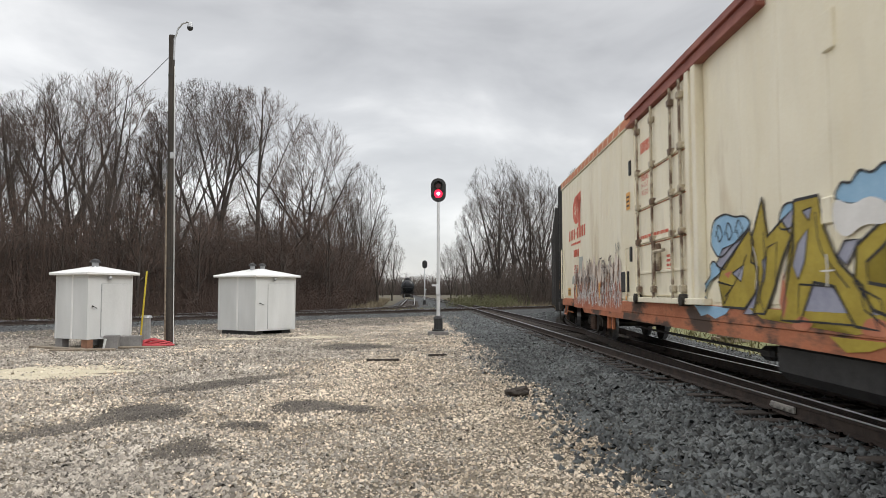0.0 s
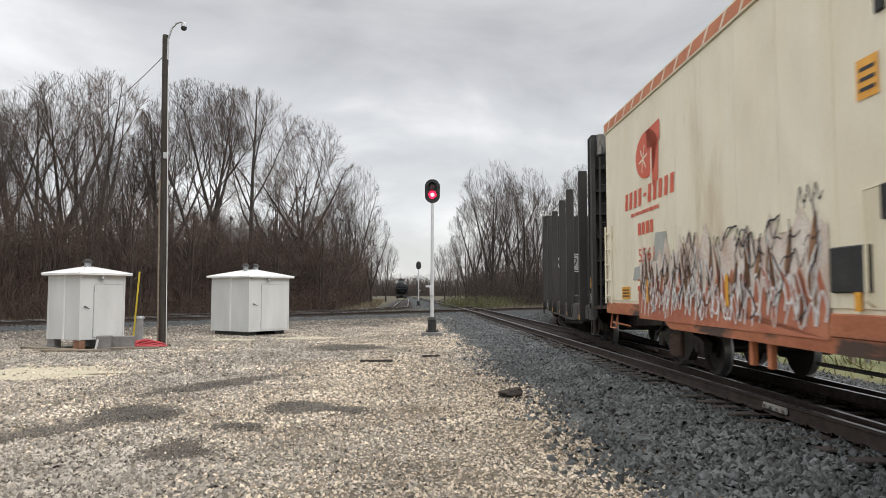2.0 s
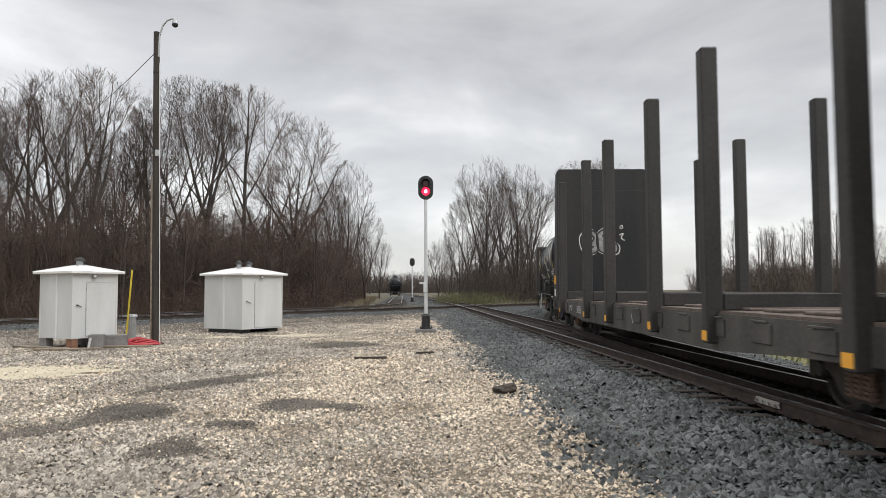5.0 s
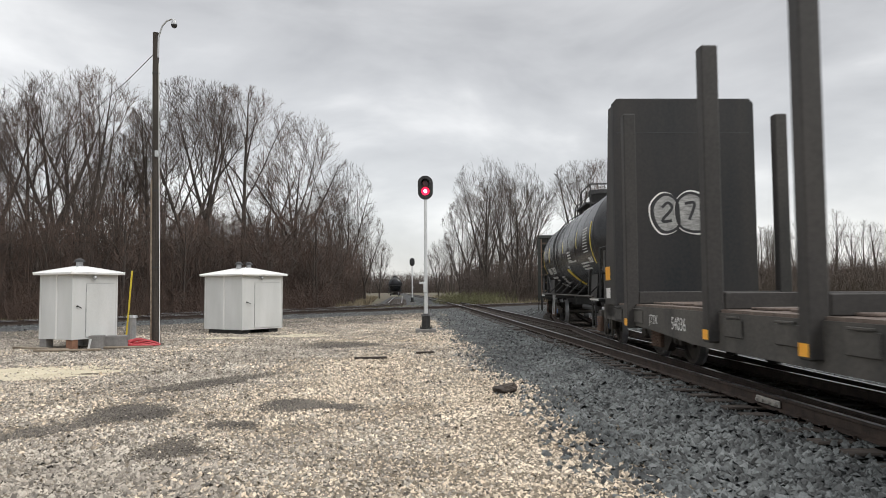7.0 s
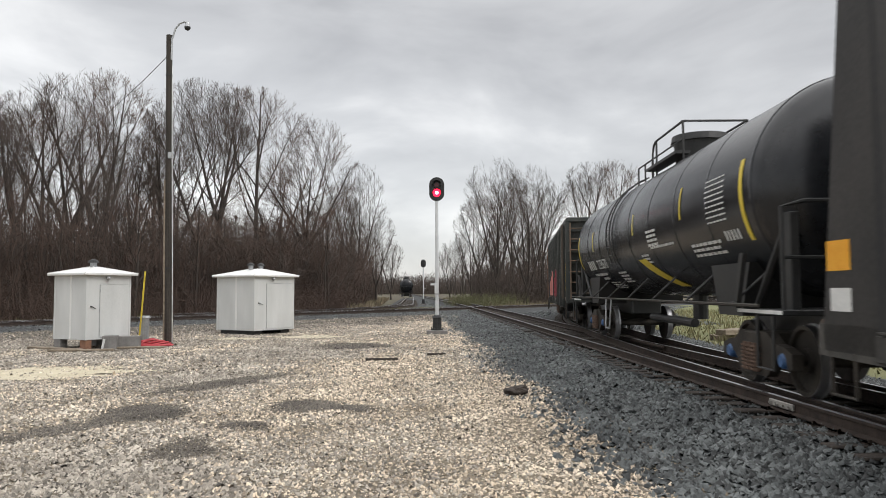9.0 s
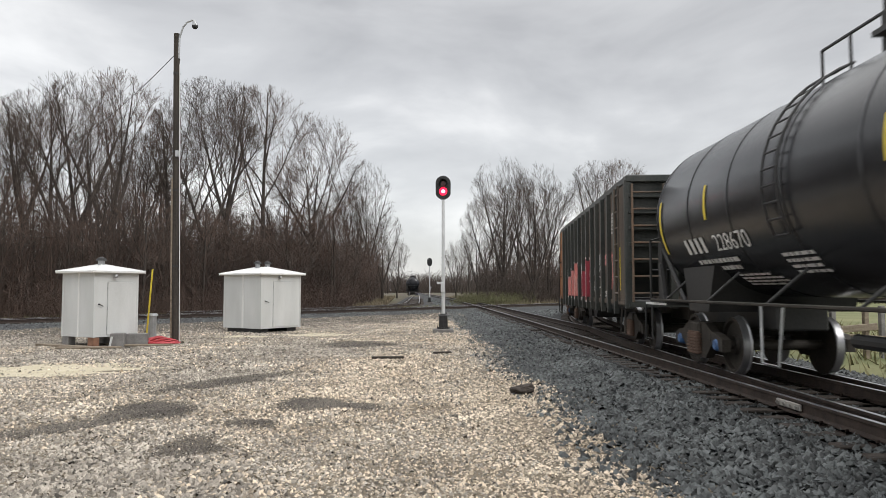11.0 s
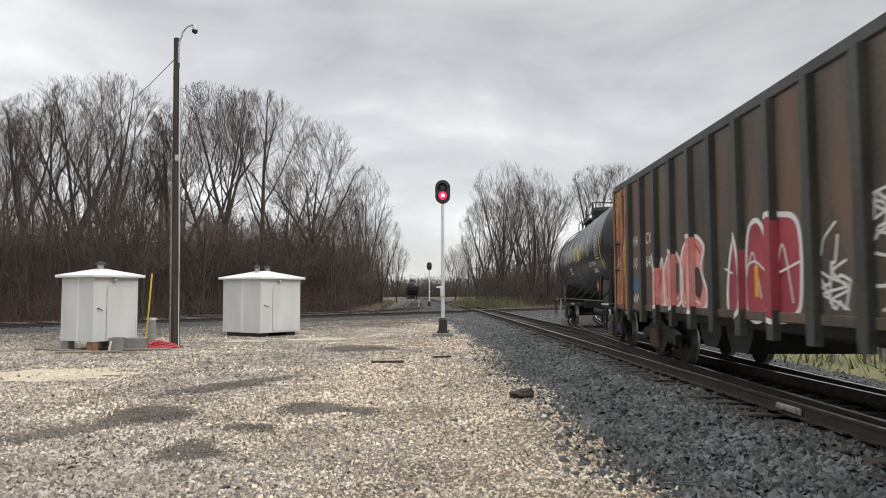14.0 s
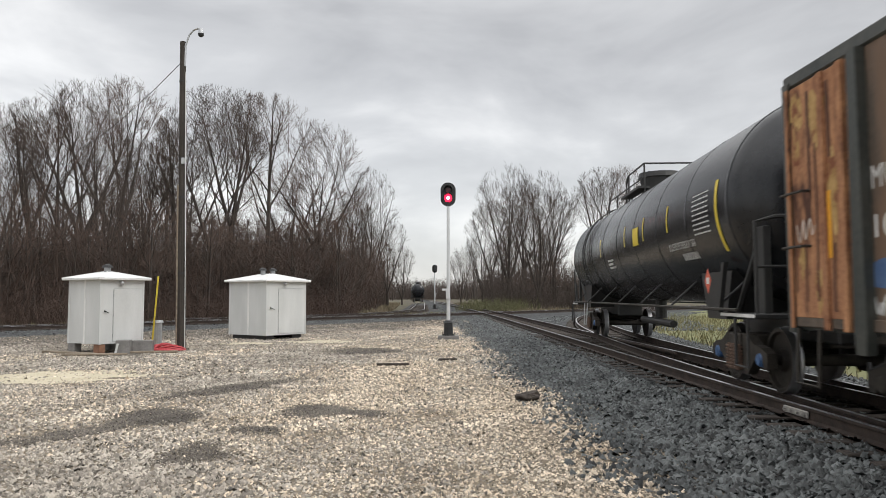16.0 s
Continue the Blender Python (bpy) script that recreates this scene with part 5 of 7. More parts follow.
    M_RODS = mat("grimy_cream_rods", (0.42, 0.36, 0.25), (0.58, 0.52, 0.40), 6, 0.7, 0, 0.2, 30, stain=(0.14, 0.09, 0.06), stain_at=0.5, stain_scale=3)
    for xx in (-1.05, 0.0, 1.2, 1.72):
        bm = bmesh.new()
        rod(bm, (xx, -W - 0.13, 1.25), (xx, -W - 0.13, 4.86), 0.026, 8)
        r = part("lock_rod", bm, M_RODS, door)
        for z in (1.42, 2.36, 3.06, 3.76, 4.6):
            bm = bmesh.new()
            box(bm, xx - 0.07, xx + 0.07, -W - 0.17, -W - 0.07, z - 0.06, z + 0.06, 0.015)
            part("rod_clamp", bm, M_RODS, r)
    for xx in (2.10, 2.42):
        bm = bmesh.new()
        box(bm, xx - 0.09, xx + 0.09, -W - 0.14, -W, 1.2, 4.92, 0.012)
        part("door_post", bm, M_CREAM, car)
    for z, h in ((1.17, 0.10), (4.86, 0.07)):
        bm = bmesh.new()
        box(bm, -1.9, 2.7 if z < 2 else 4.8, -W - 0.15, -W, z, z + h, 0.01)
        part("door_track", bm, M_CREAM if z < 2 else M_ROOFRED, car)
    bm = bmesh.new()
    box(bm, 0.14, 0.38, -W - 0.16, -W - 0.08, 1.75, 2.25, 0.02)
    rod(bm, (0.26, -W - 0.18, 2.1), (0.9, -W - 0.18, 2.1), 0.03, 8)
    rod(bm, (0.26, -W - 0.18, 2.3), (0.26, -W - 0.18, 1.5), 0.03, 8)
    part("door_lever", bm, M_RODS, door, "worn door lever and gearbox")
    for xx in (-1.15, 1.8):
        bm = bmesh.new()
        rod(bm, (xx, -W - 0.20, 1.24), (xx, -W - 0.05, 1.24), 0.10, 12)
        part("door_roller", bm, M_STEEL, door)
    for x0, x1, z0, z1, m_, nm in ((-2.12, -1.98, 3.88, 4.2, M_DARK, "latch"), (-2.12, -1.98, 2.02, 2.34, M_DARK, "latch"), (-2.95, -2.30, 1.37, 1.82, M_DARK, "vent_plate"),
                                   (6.14, 6.36, 3.80, 4.22, M_CREAM, "louvre"), (6.03, 6.24, 2.05, 2.33, M_CREAM, "louvre")):
        bm = bmesh.new()
        box(bm, x0, x1, -W - 0.05, -W, z0, z1, 0.015)
        part(nm, bm, m_, car)
    bm = bmesh.new()
    pipe(bm, [(-2.28, -W - 0.03, 1.25), (-2.28, -W - 0.09, 1.3), (-2.28, -W - 0.09, 2.3), (-2.1, -W - 0.03, 2.34)], 0.018, 6)
    part("grab_iron", bm, M_CREAM, car)
    ladder(car, (-11.93, -11.45), -W - 0.06, 1.15, 2.85, 5, M_CREAM)
    y = -W - 0.026
    # company mark and lettering as plain shapes
    circle = [(-8.95 + 0.68 * math.cos(a), 3.93 + 0.44 * math.sin(a)) for a in np.linspace(0.3, 2 * math.pi - 0.9, 22)]
    paint(car, "company_mark", [circle, [(-8.9, 3.98), (-8.18, 4.06), (-8.18, 4.42), (-8.95, 4.36)], [(-8.62, 3.3), (-8.30, 3.36), (-8.24, 4.1), (-8.62, 4.1)]], M_LOGO, y, "round orange company mark")
    flake = [([(-9.15 - 0.26 * math.cos(a), 3.88 - 0.26 * math.sin(a)), (-9.15 + 0.26 * math.cos(a), 3.88 + 0.26 * math.sin(a))], 0.035) for a in (0.2, 1.25, 2.3)]
    paint(car, "company_mark_star", [rect(-8.70, -8.64, 3.42, 3.98)], M_CREAM, y - 0.003, strokes=flake)
    w = (10.42 - 7.40) / 10
    letters = []
    for k in range(10):
        x0 = -10.42 + k * w
        if k == 4:
            letters.append(rect(x0 + 0.04, x0 + w * 0.75, 3.17, 3.23))
        else:
            letters.append([(x0, 3.03), (x0 + w * 0.62, 3.03), (x0 + w * 0.76, 3.36), (x0 + w * 0.14, 3.36)])
    paint(car, "company_lettering", letters, M_LOGO, y)
    small_print(car, -10.0, 2.86, 2.0, 1, y, M_LOGO, 0.12, 2)
    bars(car, -9.55, -8.55, 2.47, 2.70, 4, y, M_LOGO, 0.25)
    lettering(car, "5561", -9.5, 1.96, 0.25, y - 0.006, M_LOGO, 0.95, label="orange car number")
    paint(car, "overpaint", [[(-9.9, 1.62), (-7.9, 1.7), (-7.9, 2.42), (-8.5, 2.44), (-8.66, 1.96), (-9.8, 1.86)]], M_PGREY, y - 0.003, "grey patch of overpaint")
    small_print(car, -9.6, 1.6, 1.1, 2, y - 0.001, M_LOGO, 0.19, 5)
    for x0, x1, z0, z1 in ((-10.72, -10.15, 1.26, 1.5), (-2.44, -2.10, 3.16, 3.54)):
        paint(car, "warning_label", [rect(x0, x1, z0, z1)], M_REFLECT, y - 0.002, "yellow warning label")
        bars_z = [rect(x0 + 0.05, x1 - 0.05, z0 + (z1 - z0) * (0.18 + 0.25 * k), z0 + (z1 - z0) * (0.28 + 0.25 * k)) for k in range(3)]
        paint(car, "small_print", bars_z, M_PBLACK, y - 0.005)
    yd = -W - 0.079
    bars(car, -0.95, -0.12, 4.12, 4.34, 8, yd, M_LOGO, 0.3)
    lettering(car, "OPENING", -0.93, 3.56, 0.12, yd, M_LOGO, 0.55)
    lettering(car, "H 11-3", -0.90, 3.42, 0.11, yd, M_LOGO, 0.45)
    lettering(car, "W 12-0", -0.90, 3.27, 0.11, yd, M_LOGO, 0.45)
    small_print(car, -1.3, 2.42, 2.4, 1, yd, M_LOGO, 0.11, 7)
    small_print(car, 0.7, 1.98, 0.4, 4, yd, M_LOGO, 0.08, 8)
    for xx in (-9.0, -5.5, -2.55):
        paint(car, "reflector", [rect(xx, xx + 0.11, 1.2, 1.62)], M_REFLECT, y - 0.02)
    # wild pale letters with a rust-red foot
    rng = random.Random(5)
    yg = y - 0.004
    top = [(-9.45 + 0.17 * k + rng.uniform(-0.06, 0.06), 1.90 + (0.40 if k % 2 else 0.05) * rng.random() + 0.12 * smooth_step(4, 14, k)) for k in range(39)]
    paint(car, "graffiti_ground", [[(-9.5, 0.96), (-3.0, 0.96)] + list(reversed(top))], M_PALE, yg, "pale ground of the wild lettering")
    low = [(-9.5 + 0.18 * k + rng.uniform(-0.06, 0.06), 1.28 + (0.50 if k % 2 else 0.1) * rng.random()) for k in range(37)]
    paint(car, "graffiti_foot", [[(-9.5, 0.90), (-3.0, 0.90)] + list(reversed(low))], M_PRUST, yg - 0.003, "rust-red foot of the lettering")
    fills, dark, whites, blacks = [], [], [], []
    for k in range(72):
        cx, h, lean = -9.3 + 0.086 * k + rng.uniform(-0.1, 0.1), rng.uniform(0.35, 0.85), rng.uniform(-0.22, 0.22)
        z0 = rng.uniform(0.95, 1.5)
        wd = rng.uniform(0.05, 0.11)
        leaf = smooth_loop([(cx, z0), (cx + wd, z0 + h * 0.35), (cx + lean + wd * 0.3, z0 + h), (cx + lean * 0.5 - wd * 0.5, z0 + h * 0.7), (cx - wd, z0 + h * 0.3)], 3)
        (fills if z0 + h > 1.75 else dark).append(leaf)
        if k % 2:
            whites.append((list(leaf) + [leaf[0]], rng.uniform(0.018, 0.038)))
        else:
            blacks.append((wavy([(cx - 0.05, z0 + h * 0.15), (cx + wd + 0.03, z0 + h * 0.5), (cx + lean * 0.7, z0 + h + 0.08)], 4), rng.uniform(0.014, 0.03)))
    paint(car, "graffiti_leaves", fills, M_PBROWN, yg - 0.006, "brown flame shapes in the lettering")
    paint(car, "graffiti_leaves", dark, M_PRUST, yg - 0.007, "rust-red flame shapes in the lettering")
    paint(car, "graffiti_outline", [], M_PWHITE, yg - 0.010, "white outlines of the lettering", whites)
    swoosh = []
    for k in range(30):
        cx, cz, h = -9.35 + 0.21 * k, rng.uniform(0.95, 1.15), rng.uniform(0.25, 0.5)
        swoosh.append((wavy([(cx, cz), (cx + 0.07, cz + h * 0.6), (cx + 0.16, cz + h), (cx + 0.24, cz + h * 0.5), (cx + 0.2, cz + 0.05)], 4), rng.uniform(0.02, 0.04)))
    paint(car, "graffiti_swoosh", [], M_PWHITE, yg - 0.0115, "white swooshes over the rust-red foot", swoosh)
    for _ in range(26):
        cx, cz = rng.uniform(-9.3, -3.3), rng.uniform(1.55, 2.15)
        bend = rng.uniform(-0.2, 0.2)
        blacks.append((wavy([(cx, cz), (cx + 0.10, cz + 0.12 + bend * 0.3), (cx + 0.20, cz + 0.02 - bend), (cx + 0.34, cz + 0.14)], 4), rng.uniform(0.012, 0.028)))
    paint(car, "graffiti_line", [], M_PBLACK, yg - 0.013, "black lines of the lettering", blacks)
    paint(car, "graffiti_tag", [], M_PBLACK, yg, strokes=[(wavy([(-3.6 + 0.16 * k, 2.24 + 0.03 * k), (-3.52 + 0.16 * k, 2.52), (-3.46 + 0.16 * k, 2.34), (-3.38 + 0.16 * k, 2.42)]), 0.015) for k in range(3)])
    # blue cloud, mustard arrow letters with grey-lilac sides
    cloud = smooth_loop([(2.83, 2.23), (2.96, 2.40), (3.36, 2.45), (3.72, 2.38), (4.09, 2.34), (4.18, 2.20), (3.63, 2.0), (3.16, 1.86), (2.82, 2.05)])
    tail = smooth_loop([(2.92, 1.81), (3.15, 1.65), (2.73, 1.51), (2.49, 1.33), (2.59, 1.2), (2.05, 1.18), (2.32, 1.39), (2.74, 1.6), (2.75, 1.75)])
    puff = smooth_loop([(5.06, 2.24), (5.2, 2.36), (5.42, 2.34), (5.36, 2.1), (5.08, 2.1)])
    crest = smooth_loop([(6.30, 2.3), (6.42, 2.43), (6.58, 2.41), (6.74, 2.50), (6.94, 2.45), (7.15, 2.50), (7.4, 2.36), (7.3, 2.15), (6.6, 2.2)])
    blue = [cloud, tail, puff, crest]
    paint(car, "graffiti_cloud", blue, M_PBLUE, yg, "sky-blue spray-painted clouds")
    curls = [(wavy([(3.0 + 0.36 * k, 2.16), (3.12 + 0.36 * k, 2.32), (3.26 + 0.36 * k, 2.18), (3.14 + 0.36 * k, 2.08), (3.08 + 0.36 * k, 2.2)]), 0.02) for k in range(3)]
    letters = [[(3.18, 1.68), (3.84, 1.99), (4.18, 2.17), (4.32, 2.01), (4.22, 1.75), (4.46, 1.67), (4.32, 1.34), (3.99, 1.15), (3.2, 1.16), (3.59, 1.45), (3.06, 1.51)],
               [(4.6, 2.53), (4.71, 2.03), (5.11, 2.19), (5.35, 2.0), (5.08, 1.72), (4.9, 1.43), (4.6, 1.1), (4.24, 1.1), (4.45, 1.44), (4.34, 1.75), (4.24, 2.01)],
               [(5.42, 2.38), (5.96, 2.37), (6.07, 2.01), (6.32, 1.66), (6.73, 1.42), (6.97, 1.02), (6.58, 1.04), (6.23, 1.42), (5.82, 1.47), (5.5, 1.04), (5.04, 1.04), (5.22, 1.48), (5.39, 1.88)],
               [(6.65, 1.8), (7.09, 2.0), (7.5, 2.05), (7.08, 1.77), (6.81, 1.64), (6.83, 1.45), (7.4, 1.38), (7.35, 1.1), (6.9, 1.2), (6.6, 1.46)]]
    shade = [[(3.0, 1.75), (3.25, 1.97), (3.97, 2.05), (3.31, 1.68)], [(3.2, 1.3), (3.06, 1.51), (3.59, 1.45), (3.3, 1.2)], [(4.71, 1.9), (4.98, 1.95), (4.9, 1.4), (4.61, 1.1), (4.45, 1.3)],
             [(5.11, 2.19), (5.42, 2.30), (5.36, 1.8), (5.12, 1.5), (5.35, 2.0)], [(5.5, 1.45), (6.2, 1.42), (6.6, 1.05), (5.45, 1.05)], [(6.69, 1.4), (7.0, 1.3), (7.1, 1.05), (6.75, 1.2)],
             [(6.3, 1.72), (6.44, 1.86), (6.7, 1.86), (6.47, 1.62)], [(4.32, 1.34), (4.46, 1.5), (4.3, 1.08), (3.95, 1.08)]]
    paint(car, "graffiti_sides", shade, M_PLILAC, yg - 0.003, "grey-lilac block sides of the letters")
    paint(car, "graffiti_letters", letters, M_POLIVE, yg - 0.006, "mustard arrow-shaped spray-paint letters")
    wedges = [[(5.49, 1.9), (5.73, 2.04), (5.64, 1.7), (5.48, 1.5), (5.36, 1.66)], [(3.6, 1.62), (4.0, 1.72), (3.9, 1.5)], [(4.56, 1.75), (4.7, 1.8), (4.6, 1.45)], [(5.62, 2.24), (5.82, 2.26), (5.76, 2.12)]]
    paint(car, "graffiti_wedges", wedges, M_PLILAC, yg - 0.0085)
    rusty = [[(5.0, 1.25), (5.12, 1.6), (5.2, 1.25), (5.1, 1.05)], [(3.3, 1.62), (3.6, 1.66), (3.45, 1.55)]]
    paint(car, "graffiti_glow", rusty, M_PRUST, yg - 0.0085)
    lines = [(l + [l[0]], 0.035) for l in letters] + [(list(b) + [b[0]], 0.024) for b in blue] + curls + [(l + [l[0]], 0.022) for l in shade + wedges]
    lines += [(wavy([(3.3, 1.3), (3.7, 1.5), (4.1, 1.85)]), 0.02), (wavy([(4.4, 1.2), (4.6, 1.6), (4.62, 2.1)]), 0.02), (wavy([(5.9, 2.2), (6.0, 1.8), (6.5, 1.4)]), 0.02)]
    paint(car, "graffiti_outline", [], M_PBLACK, yg - 0.011, strokes=lines)
    paint(car, "graffiti_highlight", [], M_PWHITE, yg - 0.012, strokes=[(wavy([(6.1, 1.75), (6.11, 1.6), (6.1, 1.42)]), 0.03), (wavy([(4.3, 1.95), (4.4, 1.7), (4.35, 1.4)]), 0.016), ([(5.98, 1.58), (6.24, 1.58)], 0.018)])
    paint(car, "overpaint", [smooth_loop([(6.30, 2.27), (6.6, 2.2), (6.91, 2.23), (7.2, 2.12), (7.15, 1.97), (6.8, 1.98), (6.48, 1.90), (6.27, 2.03)])], M_PWHITE, yg - 0.014)
    spill = [[(2.0, 1.16), (3.5, 1.16), (3.3, 1.06), (2.9, 0.98), (2.6, 1.04), (2.3, 1.0)]]
    paint(car, "graffiti_spill", spill, M_PBLUE, -W - 0.034)
    spill = [[(4.1, 1.16), (7.6, 1.16), (7.6, 0.97), (7.0, 1.05), (6.6, 0.96), (6.0, 1.08), (5.5, 1.0), (5.1, 1.10), (4.5, 1.04)], [(6.1, 0.92), (6.4, 0.78), (6.8, 0.82), (7.2, 0.92)]]
    paint(car, "graffiti_spill", spill, M_POLIVE, -W - 0.034)
    paint(car, "graffiti_spill", [smooth_loop([(5.3, 0.98), (5.5, 1.1), (5.75, 1.04), (5.6, 0.95)]), smooth_loop([(6.7, 0.98), (6.8, 1.12), (7.1, 1.1), (7.15, 0.98)])], M_PRUST, -W - 0.037)
    # ends, trucks, couplers
    for s in (-1, 1):
        for k in range(7):
            bm = bmesh.new()
            box(bm, min(s * L, s * (L + 0.07)), max(s * L, s * (L + 0.07)), -1.4, 1.4, 1.3 + 0.5 * k, 1.5 + 0.5 * k, 0.03)
            part("end_rib", bm, M_CREAM, car)
        coupler(car, s * (L + 0.02), s)
        bm = bmesh.new()
        pipe(bm, [(s * (L - 0.1), -1.5, 0.95), (s * (L - 0.1), -1.55, 0.62), (s * (L - 0.55), -1.55, 0.62), (s * (L - 0.55), -1.5, 0.95)], 0.02, 6)
        pipe(bm, [(s * (L + 0.25), -1.4, 0.72), (s * (L - 1.3), -1.45, 0.70)], 0.02, 6)
        part("stirrup_step", bm, M_ORANGE, car)
        truck(car, s * (L - 3.1))
    CARS.append((car, 13.4, L - 3.1))


make_reefer()


# ---- bulkhead flat car ----
M_SCUFF = mat("scuffed_pale_grey_paint", (0.10, 0.095, 0.09), (0.24, 0.225, 0.21), 2.0, 0.7, 0, 0.2, 20, stain=(0.02, 0.02, 0.02), stain_at=0.55, stain_scale=1.6, stretch=(1, 2.2, 0.7))


def make_flat():
    car = thing("bulkhead_flatcar", "empty black bulkhead flat car with tall stakes", "railway car", "cars of the train")
    L, W = 10.45, 1.46
    bm = bmesh.new()
    box(bm, -L, L, -W, W, 0.98, 1.06)
    part("deck", bm, M_DECK, car, "worn reddish deck boards")
    for s in (-1, 1):
        bm = bmesh.new()
        extrude(bm, [(-L, 0.70), (-7.2, 0.62), (-5.0, 0.50), (5.0, 0.50), (7.2, 0.62), (L, 0.70), (L, 1.02), (-L, 1.02)], s * W - 0.03, s * W + 0.03)
        part("side_sill", bm, M_SILL, car)
    bm = bmesh.new()
    box(bm, -L, L, -0.4, 0.4, 0.55, 0.98, 0.02)
    part("centre_sill", bm, M_STEEL, car)
    for x in (8.55, 4.9, 2.1, -1.48, -4.12, -8.15):
        for s in (-1, 1):
            bm = bmesh.new()
            box(bm, x - 0.11, x + 0.11, s * 1.52 - 0.12, s * 1.52 + 0.12, 0.60, 4.82, 0.02)
            part("stake", bm, M_GREYSTEEL, car, "tall black steel stake")
        bm = bmesh.new()
        box(bm, x - 0.11, x + 0.11, -1.395, 1.395, 1.06, 1.30, 0.015)
        part("cross_bolster", bm, M_GREYSTEEL, car)
        paint(car, "reflector", [rect(x - 0.10, x + 0.10, 0.64, 0.78)], M_REFLECT, -1.645)
    for k in range(14):
        x = -9.2 + 1.42 * k
        if -7.6 < x < -4.7:
            continue
        bm = bmesh.new()
        box(bm, x - 0.28, x + 0.28, -W - 0.055, -W - 0.03, 0.70, 0.95, 0.012)
        box(bm, x - 0.22, x + 0.22, -W - 0.075, -W - 0.05, 0.955, 0.985, 0.006)
        part("stake_pocket", bm, M_SILL, car)
    for k in range(18):
        x = -9.0 + 1.05 * k
        bm = bmesh.new()
        box(bm, x, x + 0.62, -1.15, 1.15, 1.061, 1.10, 0.01)
        part("deck_plank", bm, M_DECK, car)
    for s, x0, x1 in ((1, 9.82, L), (-1, -10.35, -9.28)):
        top = 5.55 if s > 0 else 5.45
        bm = bmesh.new()
        prof = [(-1.52, 0.98), (1.54, 0.98), (1.54, top - 0.10), (1.45, top), (-1.43, top), (-1.52, top - 0.10)]
        inner = x0 if s > 0 else x1
        for a, b in ((inner, inner - s * -0.12),):
            va, vb = [bm.verts.new((a, y, z)) for y, z in prof], [bm.verts.new((b, y, z)) for y, z in prof]
            bm.faces.new(va)
            bm.faces.new(vb)
            for k in range(6):
                bm.faces.new((va[k], va[(k + 1) % 6], vb[(k + 1) % 6], vb[k]))
        bh = part("bulkhead", bm, M_BULK, car, "tall sooty steel bulkhead")
        for y in (-1.44, 1.44):
            bm = bmesh.new()
            outline = [(x0, 0.75), (x1, 0.75), (x1 - (0.0 if s > 0 else -0.35), 1.1), (x1 - (0.1 if s > 0 else 0), top - 0.2), (x0, top - 0.2)]
            if s > 0:
                outline = [(x0 + 0.12, 0.75), (x1, 0.75), (x1, 1.3), (x1 - 0.18, top - 0.12), (x0 + 0.12, top - 0.12)]
            else:
                outline = [(x0, 0.75), (x1 - 0.12, 0.75), (x1 - 0.12, top - 0.12), (x0 + 0.58, top - 0.12), (x0, 1.0)]
            extrude(bm, outline, y - 0.05, y + 0.05)
            part("side_plate", bm, M_GREYSTEEL, bh)
        for z in (1.6, 2.2, 2.8, 3.4, 4.0, 4.6):
            bm = bmesh.new()
            xa = (x0 + 0.12) if s > 0 else (x1 - 0.12)
            box(bm, min(xa, xa + s * 0.22), max(xa, xa + s * 0.22), -1.35, 1.35, z, z + 0.08)
            part("stiffener", bm, M_BULK, bh)
        for y in (-0.55, 0.55):
            bm = bmesh.new()
            xa = (x0 + 0.12) if s > 0 else (x1 - 0.12)
            box(bm, min(xa, xa + s * 0.5), max(xa, xa + s * 0.5), y - 0.06, y + 0.06, 1.0, top - 0.5)
            part("post", bm, M_BULK, bh)
        bm = bmesh.new()
        xe = x1 if s > 0 else x0
        xb = xe if s > 0 else xe + 0.5
        box(bm, min(xb, xb - s * 0.2), max(xb, xb - s * 0.2), -1.34, 1.34, top - 0.62, top - 0.08, 0.02)
        part("top_beam", bm, M_SCUFF, bh, "scuffed grey top beam with black streaks")
        ladder(car, (-1.30, -0.82), xe + 0.06 if s > 0 else xe + 0.46, 1.0, top - 0.7, 8, M_GREYSTEEL, axis="y", r=0.02)
        paint(car, "reflector", [rect(9.95, 10.08, 1.5, 1.78) if s > 0 else rect(-10.25, -9.85, 1.55, 1.85)], M_REFLECT, -1.497)
        paint(car, "placard", [rect(9.96, 10.08, 1.12, 1.36) if s > 0 else rect(-10.2, -9.85, 1.15, 1.38)], M_STENCIL, -1.497)
        bm = bmesh.new()
        pipe(bm, [(xe - s * 0.1, -1.47, 0.75), (xe - s * 0.1, -1.47, 0.32), (xe - s * 0.5, -1.47, 0.32), (xe - s * 0.5, -1.47, 0.75)], 0.025, 6)
        part("stirrup_step", bm, M_STEEL, car)
        coupler(car, s * L, s)
        truck(car, s * (L - 2.6))
    # panel joint and bubble tag on the inner face of the rear bulkhead
    xf = -9.283
    bm = bmesh.new()
    box(bm, xf - 0.004, xf + 0.006, -1.44, 1.44, 4.70, 4.72)
    part("panel_joint", bm, M_PBLACK, car)

    def on_face(shapes, material, dx, strokes=(), name="graffiti_tag", label=""):
        ob = paint(car, name, shapes, material, 0, label, strokes)
        ob.matrix_local = Matrix.Translation((xf + dx, 0, 0)) @ Matrix.Rotation(radians(90), 4, "Z")
        return ob

    def placed(pts):
        return [Vector((-0.06 + 0.88 * p[0], 2.98 + 0.88 * (p[1] - 2.98))) for p in pts]

    b1 = smooth_loop([(-0.68, 2.75), (-0.72, 3.15), (-0.45, 3.42), (-0.16, 3.30), (-0.1, 2.95), (-0.12, 2.62), (-0.45, 2.5)])
